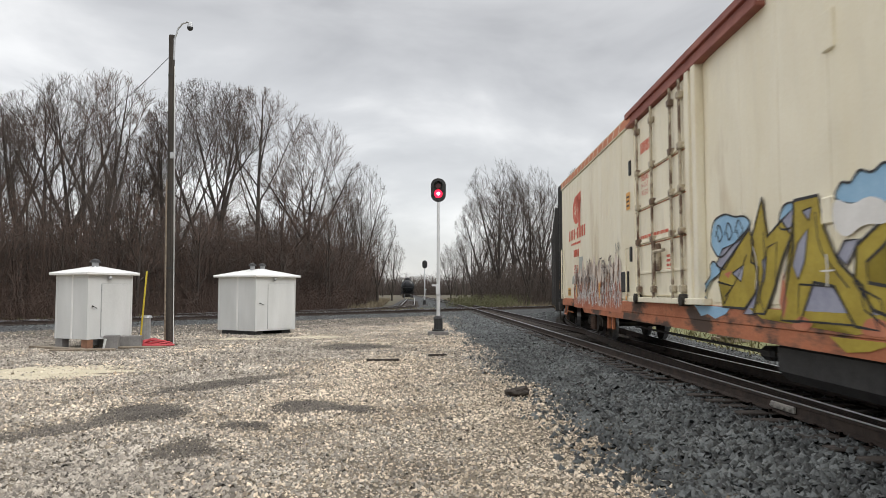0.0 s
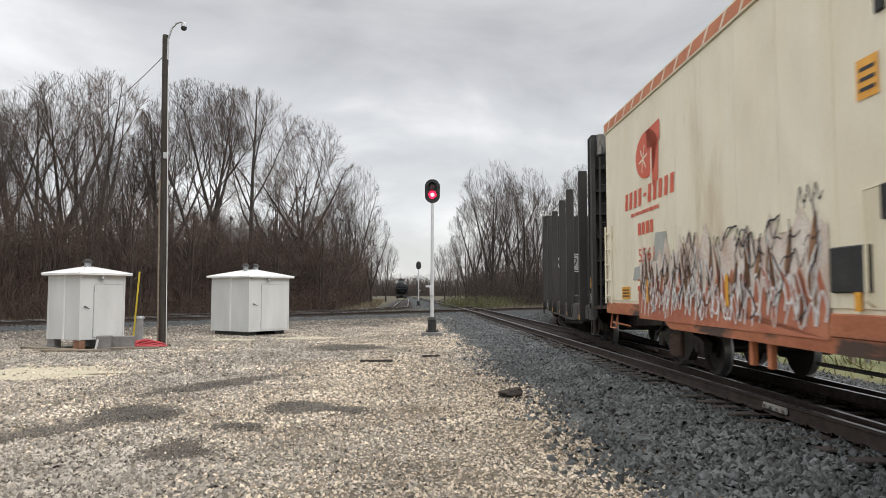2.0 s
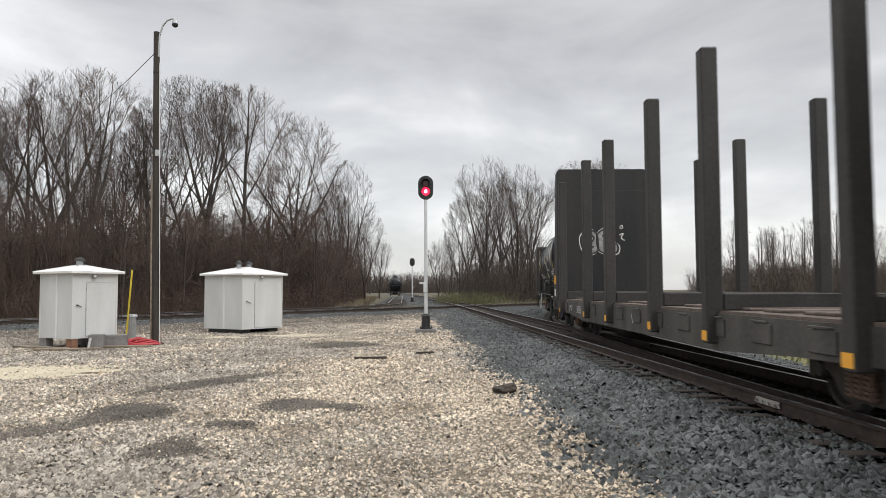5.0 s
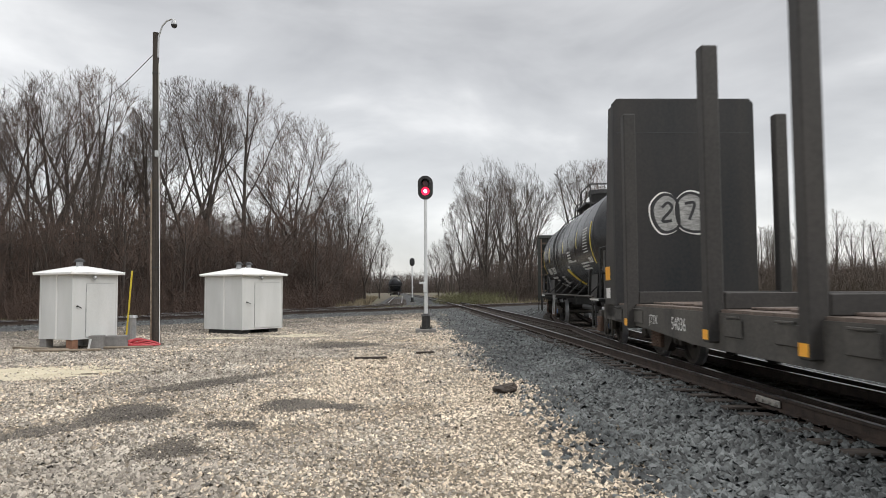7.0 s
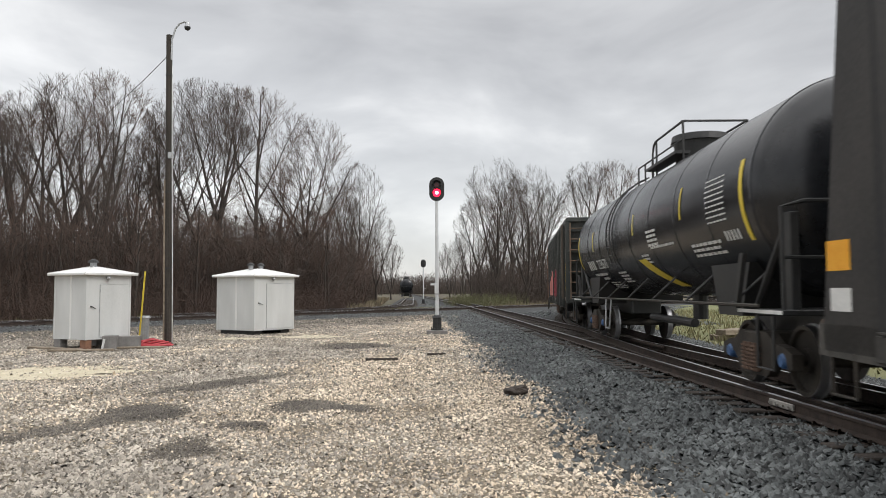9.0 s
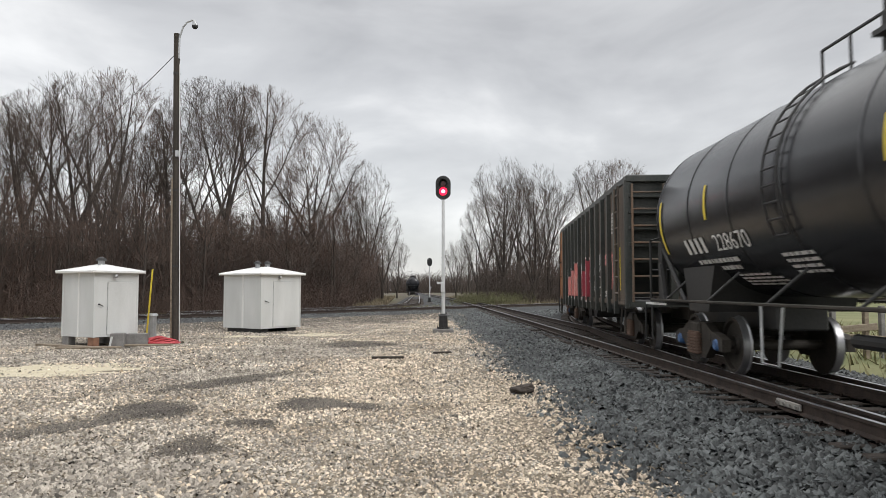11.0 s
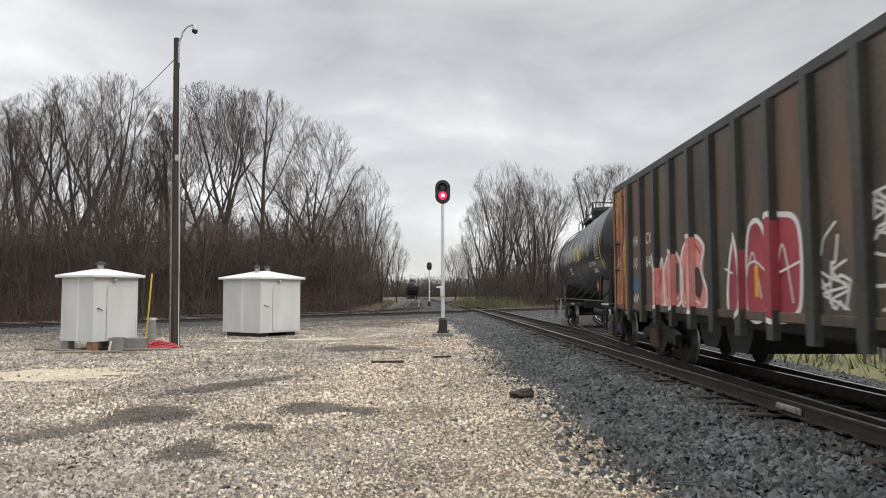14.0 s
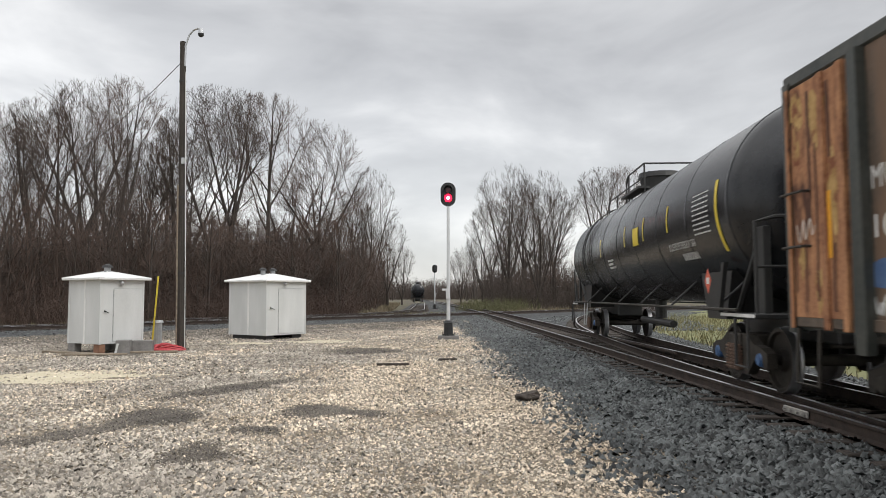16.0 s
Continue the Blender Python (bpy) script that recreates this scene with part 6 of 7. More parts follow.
    b2 = smooth_loop([(-0.1, 2.7), (-0.14, 3.2), (0.12, 3.45), (0.45, 3.36), (0.46, 3.0), (0.66, 2.82), (0.6, 2.55), (0.2, 2.52)])
    b1, b2 = placed(b1), placed(b2)
    on_face([b1, b2], M_PSILVER, 0.012, label="grey-white bubble tag on the bulkhead")
    on_face([], M_PBLACK, 0.016, [(list(b1) + [b1[0]], 0.06), (list(b2) + [b2[0]], 0.06), (placed(wavy([(-0.5, 3.1), (-0.36, 3.22), (-0.26, 3.08), (-0.5, 2.78), (-0.26, 2.78)])), 0.06),
                                  (placed(wavy([(0.06, 3.2), (0.3, 3.2), (0.16, 2.8)])), 0.06)])
    on_face([], M_PWHITE, 0.014, [([p * 1.0 + (p - Vector((-0.02, 2.98))) * 0.1 for p in list(b1) + [b1[0]]], 0.035), ([p + (p - Vector((-0.02, 2.98))) * 0.1 for p in list(b2) + [b2[0]]], 0.035),
                                  (wavy([(0.58, 3.2), (0.72, 3.26), (0.64, 3.1), (0.76, 3.02)]), 0.03),
                                  (wavy([(0.60, 3.48), (0.67, 3.53), (0.70, 3.45), (0.62, 3.42), (0.60, 3.48)]), 0.025)])
    lettering(car, "54036", -5.95, 0.68, 0.21, -W - 0.036, M_STENCIL, 0.66, label="white stencilled car number")
    tag = [wavy([(0.30, 0.86), (0.36, 0.72), (0.42, 0.70), (0.44, 0.82), (0.40, 0.74), (0.52, 0.72), (0.50, 0.86), (0.58, 0.74), (0.62, 0.84), (0.60, 0.72)], 4),
           wavy([(0.62, 0.80), (0.68, 0.73), (0.72, 0.86), (0.70, 0.72), (0.86, 0.72)], 4), wavy([(0.70, 0.94), (0.78, 0.98), (0.84, 0.90), (0.80, 0.82), (0.72, 0.84)], 4)]
    paint(car, "graffiti_tag", [], M_STENCIL, -W - 0.036, "small white sprayed tag", [(t, 0.024) for t in tag])
    lettering(car, "JTSX", -7.15, 0.68, 0.21, -W - 0.036, M_STENCIL, 0.48)
    CARS.append((car, 37.85, L - 2.6))


make_flat()


# ---- tank cars ----
def make_tank(name, label, R, zc, half, s_centre, dome_x, kind):
    car = thing(name, label, "railway tank car", "cars of the train")
    bm = bmesh.new()
    prof = [(-half - 0.62, 0.02)] + [(-half - 0.62 * math.cos(a), R * math.sin(a)) for a in np.linspace(0.12, math.pi / 2, 9)]
    prof = prof + [(-a, r) for a, r in reversed(prof)]
    lathe(bm, prof, "x", 56)
    bmesh.ops.translate(bm, verts=bm.verts, vec=(0, 0, zc))
    shell = part("tank_shell", bm, M_TANK, car, "glossy black tank shell", True)
    n = 8
    for k in range(n + 1):
        x = -half + 2 * half * k / n
        bm = bmesh.new()
        lathe(bm, [(x - 0.03, R - 0.01), (x - 0.025, R + 0.006), (x + 0.025, R + 0.006), (x + 0.03, R - 0.01)], "x", 56)
        bmesh.ops.translate(bm, verts=bm.verts, vec=(0, 0, zc))
        part("weld_band", bm, M_TANK, shell, smooth=True)
    end = half + 0.85
    for s in (-1, 1):
        bm = bmesh.new()
        box(bm, min(s * (half - 2.6), s * end), max(s * (half - 2.6), s * end), -0.4, 0.4, 0.72, 1.12, 0.03)
        part("stub_sill", bm, M_BLACK, car)
        bm = bmesh.new()
        extrude(bm, [(s * (half - 1.9), 1.0), (s * (half - 1.0), 1.0), (s * (half - 0.7), 1.75), (s * (half - 2.2), 1.75)], -1.2, 1.2)
        part("saddle", bm, M_BLACK, car)
        bm = bmesh.new()
        box(bm, min(s * (half + 0.1), s * end), max(s * (half + 0.1), s * end), -1.45, 1.45, 1.06, 1.13, 0.01)
        part("end_platform", bm, M_BLACK, car)
        paint(car, "white_edge", [rect(min(s * (half - 0.5), s * end), max(s * (half - 0.5), s * end), 1.075, 1.12)], M_STENCIL, -1.456, "pale reflective strip")
        bm = bmesh.new()
        for y in (-1.38, 1.38):
            pipe(bm, [(s * (end - 0.12), y, 1.1), (s * (end - 0.12), y, 2.35), (s * (end - 0.12), y * 0.8, 2.42)], 0.028, 6)
        rod(bm, (s * (end - 0.12), -1.1, 2.42), (s * (end - 0.12), 1.1, 2.42), 0.028, 6)
        rod(bm, (s * (end - 0.12), -1.38, 1.75), (s * (end - 0.12), -0.9, 1.75), 0.022, 6)
        part("end_handrail", bm, M_BLACK, car)
        for y in (-1.2, 1.2):
            bm = bmesh.new()
            box(bm, s * (half + 0.55) - 0.12, s * (half + 0.55) + 0.12, y - 0.05, y + 0.05, 1.1, 2.3, 0.01)
            part("end_post", bm, M_BLACK, car)
            bm = bmesh.new()
            rod(bm, (s * (half + 0.5), y, 2.2), (s * (half - 0.6), y * 0.95, 1.15), 0.05, 6)
            part("end_brace", bm, M_BLACK, car)
        bm = bmesh.new()
        pipe(bm, [(s * (end - 0.15), -1.5, 1.06), (s * (end - 0.15), -1.5, 0.42), (s * (end - 0.6), -1.5, 0.42), (s * (end - 0.6), -1.5, 1.06)], 0.022, 6)
        part("stirrup_step", bm, M_BLACK, car)
        bm = bmesh.new()
        extrude(bm, [(s * (half - 0.55), 1.12), (s * (half - 0.43), 1.12), (s * (half - 0.15), 1.85), (s * (half - 0.27), 1.85)], -1.50, -1.44)
        part("placard_bracket", bm, M_BLACK, car)
        coupler(car, s * end, s)
        truck(car, s * (half - 0.95), BLUE_CAP_SRC)
    for y in (-1.5, 1.5):
        bm = bmesh.new()
        rod(bm, (-half - 0.3, y, 1.17), (half + 0.3, y, 1.17), 0.024, 6)
        part("side_handrail", bm, M_STEEL, car)
        for k in range(7):
            x = -half + 0.6 + (2 * half - 1.2) * k / 6
            bm = bmesh.new()
            rod(bm, (x, y, 1.17), (x + 0.25, y * 0.72, 1.62), 0.02, 6)
            part("handrail_bracket", bm, M_BLACK, car)
    top = zc + R
    bm = bmesh.new()
    rod(bm, (dome_x, 0, top - 0.12), (dome_x, 0, top + 0.38), 0.50, 24, 0.54)
    rod(bm, (dome_x, 0, top + 0.38), (dome_x, 0, top + 0.52), 0.60, 24, 0.57)
    dome = part("valve_dome", bm, M_BLACK, car, smooth=False)
    bm = bmesh.new()
    box(bm, dome_x - 0.66, dome_x - 0.52, -0.06, 0.06, top + 0.36, top + 0.50, 0.02)
    part("dome_hinge", bm, M_STEEL, dome)
    p0, pm, p1 = dome_x - kind.get("walk", 2.7), dome_x - 1.25, dome_x + 0.95
    for y in (-0.95, 0.95):
        bm = bmesh.new()
        box(bm, pm - 0.1, p1, y * 0.7 - 0.15, y * 0.7 + 0.15, top - 0.02, top + 0.04)
        part("walkway", bm, M_BLACK, car)
        bm = bmesh.new()
        pipe(bm, [(pm - 0.1, y * 0.68, top - 0.25), (pm - 0.1, y * 0.68, top + 0.42), (pm, y * 0.68, top + 0.58), (pm + 0.18, y * 0.68, top + 0.64), (p1, y * 0.68, top + 0.64)], 0.026, 6)
        for x in (pm + 0.22, p1):
            rod(bm, (x, y * 0.68, top - 0.25), (x, y * 0.68, top + 0.64), 0.024, 6)
        rod(bm, (pm - 0.1, y * 0.68, top + 0.28), (p1, y * 0.68, top + 0.28), 0.02, 6)
        part("platform_railing", bm, M_BLACK, car)
        bm = bmesh.new()
        for k in range(3):
            x = p0 + (pm - 0.15 - p0) * k / 2
            rod(bm, (x, y * 0.68, top - 0.25), (x, y * 0.68, top + 0.28), 0.022, 6)
        rod(bm, (p0, y * 0.68, top + 0.28), (pm - 0.15, y * 0.68, top + 0.28), 0.022, 6)
        part("walkway_rail", bm, M_BLACK, car)
    bm = bmesh.new()
    rod(bm, (p1, -0.65, top + 0.64), (p1, 0.65, top + 0.64), 0.024, 6)
    part("railing_end", bm, M_BLACK, car)
    arc = [(math.radians(a)) for a in range(20, 121, 8)]
    bm = bmesh.new()
    for x in (p0 + 0.1, p0 + 0.5):
        pipe(bm, [(x, -(R + 0.07) * math.sin(a), zc + (R + 0.07) * math.cos(a)) for a in arc], 0.018, 6)
    for a in arc:
        rod(bm, (p0 + 0.1, -(R + 0.07) * math.sin(a), zc + (R + 0.07) * math.cos(a)), (p0 + 0.5, -(R + 0.07) * math.sin(a), zc + (R + 0.07) * math.cos(a)), 0.014, 6)
    tagged(part("side_ladder", bm, M_BLACK, car), kind="stuff")
    bm = bmesh.new()
    pipe(bm, [(p0 + 0.0, -1.52, 1.15), (p0 + 0.1, -1.56, 0.45), (p0 + 0.55, -1.56, 0.45), (p0 + 0.6, -1.52, 1.15)], 0.018, 6)
    part("ladder_step", bm, M_GALV, car)
    bm = bmesh.new()
    rod(bm, (dome_x - 0.2, 0, 0.75), (dome_x - 0.2, 0, zc - R + 0.1), 0.16, 12)
    rod(bm, (-2.0, -0.4, 0.72), (1.2, -0.4, 0.70), 0.09, 10)
    part("bottom_outlet", bm, M_BLACK, car)

    def wrap(ob, lift):
        """Lay flat paint round the side of the shell."""
        for v in ob.data.vertices:
            a = (zc - v.co.z) / R
            v.co.y, v.co.z = -(R + lift) * math.cos(a), zc - (R + lift) * math.sin(a)
        return ob

    def dense(x0, x1, z0, z1, n=8):
        return [rect(x0, x1, z0 + (z1 - z0) * k / n, z0 + (z1 - z0) * (k + 1) / n) for k in range(n)]

    for x, z0, z1, w in kind["marks"]:
        wrap(paint(car, "conspicuity_mark", dense(x, x + w, z0, z1), M_YELLOW, 0, "yellow reflective mark"), 0.010)
    for x, z, w, rows, pitch, seed in kind["print"]:
        wrap(small_print(car, x, z, w, rows, 0, M_STENCIL, pitch, seed), 0.010)
    for text, x, z, h, w in kind["words"]:
        wrap(lettering(car, text, x, z, h, 0, M_STENCIL, w), 0.012)
    for x0, x1, z0, z1, n_ in kind["bars"]:
        wrap(bars(car, x0, x1, z0, z1, n_, 0, M_STENCIL, 0.45), 0.012)
    for x0, x1, z0, z1 in kind["table"]:
        shapes = []
        for r in range(9):
            for c in range(6):
                u, v = x0 + (x1 - x0) * c / 6, z0 + (z1 - z0) * r / 9
                shapes.append(rect(u + 0.01, u + (x1 - x0) / 6 - 0.02, v + 0.008, v + (z1 - z0) / 9 * 0.42))
        tagged(wrap(paint(car, "data_table", shapes, M_STENCIL, 0, "white stencilled data table"), 0.010), kind="stuff")
    if "slash" in kind:
        ob = paint(car, "yellow_slash", [[(a, b), (a + 0.6, b), (a + 0.76, b - 0.1), (a + 0.16, b - 0.1)] for a, b in ((0.3 + 0.16 * k, 2.0 - 0.1 * k) for k in range(8))], M_YELLOW, 0, "diagonal yellow slash")
        wrap(ob, 0.013)
    if "placard" in kind:
        x, z = kind["placard"]
        ob = paint(car, "hazard_placard", [[(x, z), (x + 0.16, z + 0.2), (x, z + 0.4), (x - 0.16, z + 0.2)]], M_LOGO, -1.47, "red diamond hazard placard")
        paint(car, "placard_centre", [rect(x - 0.07, x + 0.07, z + 0.15, z + 0.25)], M_STENCIL, -1.473)
    CARS.append((car, s_centre, half - 0.95))
    return car


TANK_A = {"marks": ((6.4, 2.0, 3.1, 0.12), (3.75, 2.55, 3.1, 0.08), (-4.3, 2.45, 3.0, 0.09), (-6.6, 2.0, 3.0, 0.10), (0.4, 2.55, 3.0, 0.06)),
          "print": ((1.5, 2.5, 0.7, 4, 0.09, 3), (1.6, 2.18, 1.6, 1, 0.08, 4), (4.0, 2.05, 1.4, 3, 0.09, 6), (-5.3, 1.72, 1.7, 2, 0.15, 9), (-4.2, 1.42, 1.4, 4, 0.08, 11), (-2.3, 1.72, 0.8, 4, 0.10, 12), (0.7, 2.05, 0.6, 3, 0.08, 13)),
          "words": (("228670", -4.2, 1.93, 0.27, 1.25),), "bars": ((-5.5, -4.5, 1.93, 2.20, 4), (5.6, 6.2, 2.05, 2.2, 5)), "table": ((5.05, 5.85, 2.35, 3.05),), "slash": True}
TANK_B = {"marks": ((7.8, 2.0, 3.1, 0.12), (5.0, 2.55, 3.05, 0.08), (3.0, 2.55, 3.05, 0.08), (1.0, 2.55, 3.05, 0.07), (2.0, 2.5, 2.9, 0.55), (-2.5, 2.5, 3.0, 0.08)),
          "print": ((-1.5, 2.3, 0.8, 3, 0.1, 21),), "words": (("LIQUEFIED PETROLEUM GAS", 4.9, 2.17, 0.15, 1.65),), "bars": ((5.6, 6.5, 1.97, 2.10, 11),),
          "table": ((6.65, 7.5, 2.35, 3.05),), "placard": (7.3, 1.40), "walk": 4.2}
make_tank("tank_car", "glossy black tank car with white stencils", 1.45, 2.70, 6.75, 56.7, 0.55, TANK_A)
make_tank("tank_car", "glossy black pressure tank car with yellow marks", 1.50, 2.74, 8.3, 90.2, -1.4, TANK_B)
far_tank = make_tank("tank_car", "black tank car standing on the far siding", 1.45, 2.70, 6.0, 0.0, 0.0, {"marks": (), "print": (), "words": (), "bars": (), "table": ()})
CARS.pop()
far_wheels = [w for w in WHEELSETS if w[0].parent == far_tank]
WHEELSETS = [w for w in WHEELSETS if w[0].parent != far_tank]
far_tank.matrix_world = Matrix.Translation((-8.05, 165.0, RAIL_Z)) @ pose(0, 0, 0, 0, 0, -90 + 3)


# ---- coal hopper ----
def make_hopper():
    car = thing("hopper_car", "weathered brown-black ribbed hopper car with spray paint", "railway car", "cars of the train")
    L, W = 7.2, 1.48
    for s in (-1, 1):
        bm = bmesh.new()
        box(bm, -L, L, s * W - 0.02, s * W + 0.02, 1.10, 3.78)
        part("side_sheet", bm, M_HOPPER, car)
        bm = bmesh.new()
        box(bm, -L - 0.04, L + 0.04, s * W - 0.05, s * W + 0.15, 3.74, 3.90, 0.02)
        part("top_chord", bm, M_HOPRIB, car)
        bm = bmesh.new()
        box(bm, -L, L, s * W - 0.05, s * W + 0.05, 1.02, 1.14, 0.01)
        part("side_sill", bm, M_HOPPER, car)
        for k in range(1 if s < 0 else 0, 14):
            x = -6.78 + 0.985 * k
            bm = bmesh.new()
            ys = s * (W + 0.02)
            outline = [(x - 0.10, 1.0), (x - 0.08, 0.80), (x + 0.08, 0.80), (x + 0.10, 1.0), (x + 0.075, 3.74), (x - 0.075, 3.74)]
            extrude(bm, outline, min(ys, ys + s * 0.10), max(ys, ys + s * 0.10))
            part("rib", bm, M_HOPRIB, car)
    for s in (-1, 1):
        bm = bmesh.new()
        va = [bm.verts.new(p) for p in ((s * L, -W, 3.76), (s * L, W, 3.76), (s * (L - 0.05), W, 1.95), (s * (L - 0.05), -W, 1.95))]
        bm.faces.new(va)
        vb = [bm.verts.new(p) for p in ((s * (L - 0.05), -W, 1.95), (s * (L - 0.05), W, 1.95), (s * (L - 2.2), W, 1.2), (s * (L - 2.2), -W, 1.2))]
        bm.faces.new(vb)
        bmesh.ops.solidify(bm, geom=bm.faces[:], thickness=0.03)
        part("end_sheet", bm, M_HOPRIB, car)
        for k in range(5):
            bm = bmesh.new()
            box(bm, min(s * L, s * (L + 0.09)), max(s * L, s * (L + 0.09)), -W, W, 1.95 + 0.36 * k, 2.05 + 0.36 * k, 0.02)
            part("end_rib", bm, M_HOPRIB, car)
        for y in (-W - 0.0, W, -0.5, 0.5):
            bm = bmesh.new()
            box(bm, s * (L + 0.0) - 0.07, s * (L + 0.0) + 0.07, y - 0.08, y + 0.08, 0.95, 3.8, 0.01)
            part("end_post", bm, M_HOPRIB, car)
        bm = bmesh.new()
        box(bm, min(s * (L - 2.5), s * (L + 0.1)), max(s * (L - 2.5), s * (L + 0.1)), -W, W, 0.98, 1.08, 0.01)
        part("end_platform", bm, M_HOPRIB, car)
        bm = bmesh.new()
        box(bm, min(s * L, s * (L + 0.09)), max(s * L, s * (L + 0.09)), -W - 0.05, W + 0.05, 3.74, 3.90, 0.02)
        part("end_chord", bm, M_HOPRIB, car)
        ladder(car, (-1.40, -0.72), s * (L + 0.11), 1.1, 3.7, 7, M_HOPPER, axis="y", r=0.02)
        if s > 0:
            ladder(car, (L - 0.75, L - 0.3), -W - 0.16, 1.1, 3.7, 7, M_HOPPER, r=0.018)
        bm = bmesh.new()
        pipe(bm, [(s * (L - 0.1), -W - 0.05, 1.0), (s * (L - 0.1), -W - 0.08, 0.4), (s * (L - 0.55), -W - 0.08, 0.4), (s * (L - 0.55), -W - 0.05, 1.0)], 0.022, 6)
        part("stirrup_step", bm, M_STEEL, car)
        coupler(car, s * (L + 0.05), s)
        truck(car, s * (L - 1.75))
    for xc in (-2.7, -1.45):
        bm = bmesh.new()
        outline = [(xc - 0.58, 1.1), (xc + 0.58, 1.1), (xc + 0.5, 0.7), (xc + 0.3, 0.45), (xc - 0.3, 0.45), (xc - 0.5, 0.7)]
        extrude(bm, outline, -0.95, 0.95)
        part("hopper_bay", bm, M_DARK, car)
    bm = bmesh.new()
    box(bm, -L + 2.9, L - 2.9, -1.25, 1.25, 0.86, 1.04, 0.02)
    part("underframe", bm, M_DARK, car)
    bm = bmesh.new()
    box(bm, -L, L, -0.2, 0.2, 0.7, 1.03)
    part("centre_sill", bm, M_STEEL, car)
    # rusted corner of the rear end
    bm = bmesh.new()
    box(bm, -L - 0.02, -6.02, -W - 0.055, -W - 0.01, 1.12, 3.72, 0.01)
    sheet = part("corner_sheet", bm, M_RUST, car, "rusted orange corner sheet")
    for x, w, d in ((-6.50, 0.10, 0.09), (-6.12, 0.10, 0.10), (-7.20, 0.07, 0.09)):
        bm = bmesh.new()
        box(bm, x, x + w, -W - d, -W - 0.05, 1.0, 3.72, 0.008)
        part("corner_post", bm, M_RUST, sheet)
    M_OCHRE = mat("old_ochre_paint", (0.30, 0.17, 0.05), (0.56, 0.37, 0.15), 5, 0.8, 0, 0.2, 25, stain=(0.20, 0.07, 0.03), stain_at=0.52, stain_scale=4)
    rng = random.Random(3)
    flakes = []
    for x, z, w, h in ((-7.0, 3.45, 0.35, 0.4), (-6.55, 3.3, 0.3, 0.6), (-6.30, 2.5, 0.16, 1.0), (-7.02, 2.95, 0.14, 0.5), (-6.6, 1.5, 0.2, 0.5), (-6.95, 1.75, 0.12, 0.4)):
        ring = [(x + w * 0.5 * (1 + 0.8 * rng.uniform(-0.5, 0.5)) * math.cos(a), z + h * 0.5 * (1 + rng.uniform(-0.5, 0.5)) * math.sin(a)) for a in np.linspace(0, 2 * math.pi, 11)[:-1]]
        flakes.append(smooth_loop(ring, 3))
    paint(car, "ochre_paint", flakes, M_OCHRE, -W - 0.058, "old ochre paint flaking off rust")
    drips = [(wavy([(x, z), (x + rng.uniform(-0.03, 0.03), z - h * 0.5), (x + rng.uniform(-0.03, 0.03), z - h)]), w) for x, z, h, w in
             ((-6.75, 3.6, 1.4, 0.05), (-6.62, 3.0, 1.7, 0.035), (-6.35, 3.6, 0.8, 0.06), (-6.28, 1.9, 0.7, 0.05), (-7.1, 2.6, 1.2, 0.03), (-6.85, 2.2, 0.9, 0.035), (-6.42, 2.7, 1.3, 0.03))]
    paint(car, "rust_stain", [], mat("dark_wet_rust", (0.05, 0.022, 0.014), (0.12, 0.05, 0.028), 5, 0.8), -W - 0.060, "dark rust drips", drips)
    paint(car, "reflector", [rect(-6.40, -6.33, 1.75, 2.45)], M_REFLECT, -W - 0.062)
    paint(car, "graffiti_tag", [], M_PALE, -W - 0.061, "pale chalk tag", [(wavy([(-7.05, 2.15), (-6.98, 1.95), (-6.9, 2.2), (-6.86, 1.98), (-6.76, 2.2), (-6.72, 2.02), (-6.66, 2.12)], 4), 0.022)])
    for z in (1.9, 2.5):
        bm = bmesh.new()
        pipe(bm, [(-7.2, -W - 0.06, z), (-7.2, -W - 0.15, z), (-6.75, -W - 0.15, z), (-6.75, -W - 0.06, z)], 0.016, 6)
        part("grab_iron", bm, M_STEEL, car)
    y = -W - 0.025
    lettering(car, "MW", -5.68, 2.36, 0.22, y, M_PWHITE, 0.42)
    lettering(car, "CX", -4.66, 2.36, 0.22, y, M_PWHITE, 0.40)
    lettering(car, "101", -5.66, 1.90, 0.22, y, M_PWHITE, 0.45)
    lettering(car, "640", -4.68, 1.90, 0.22, y, M_PWHITE, 0.50, label="white stencilled car number")
    paint(car, "graffiti_haze", [smooth_loop([(-5.9, 1.5), (-5.6, 1.7), (-5.1, 1.66), (-5.0, 1.5), (-5.4, 1.42)])], mat("blue_spray_haze", (0.05, 0.10, 0.22), (0.10, 0.16, 0.28), 4, 0.7), y)
    paint(car, "graffiti_tag", [], M_STENCIL, y, strokes=[(wavy([(-5.8 + 0.2 * k, 1.18), (-5.72 + 0.2 * k, 1.36), (-5.66 + 0.2 * k, 1.2), (-5.6 + 0.2 * k, 1.3)]), 0.035) for k in range(5)])

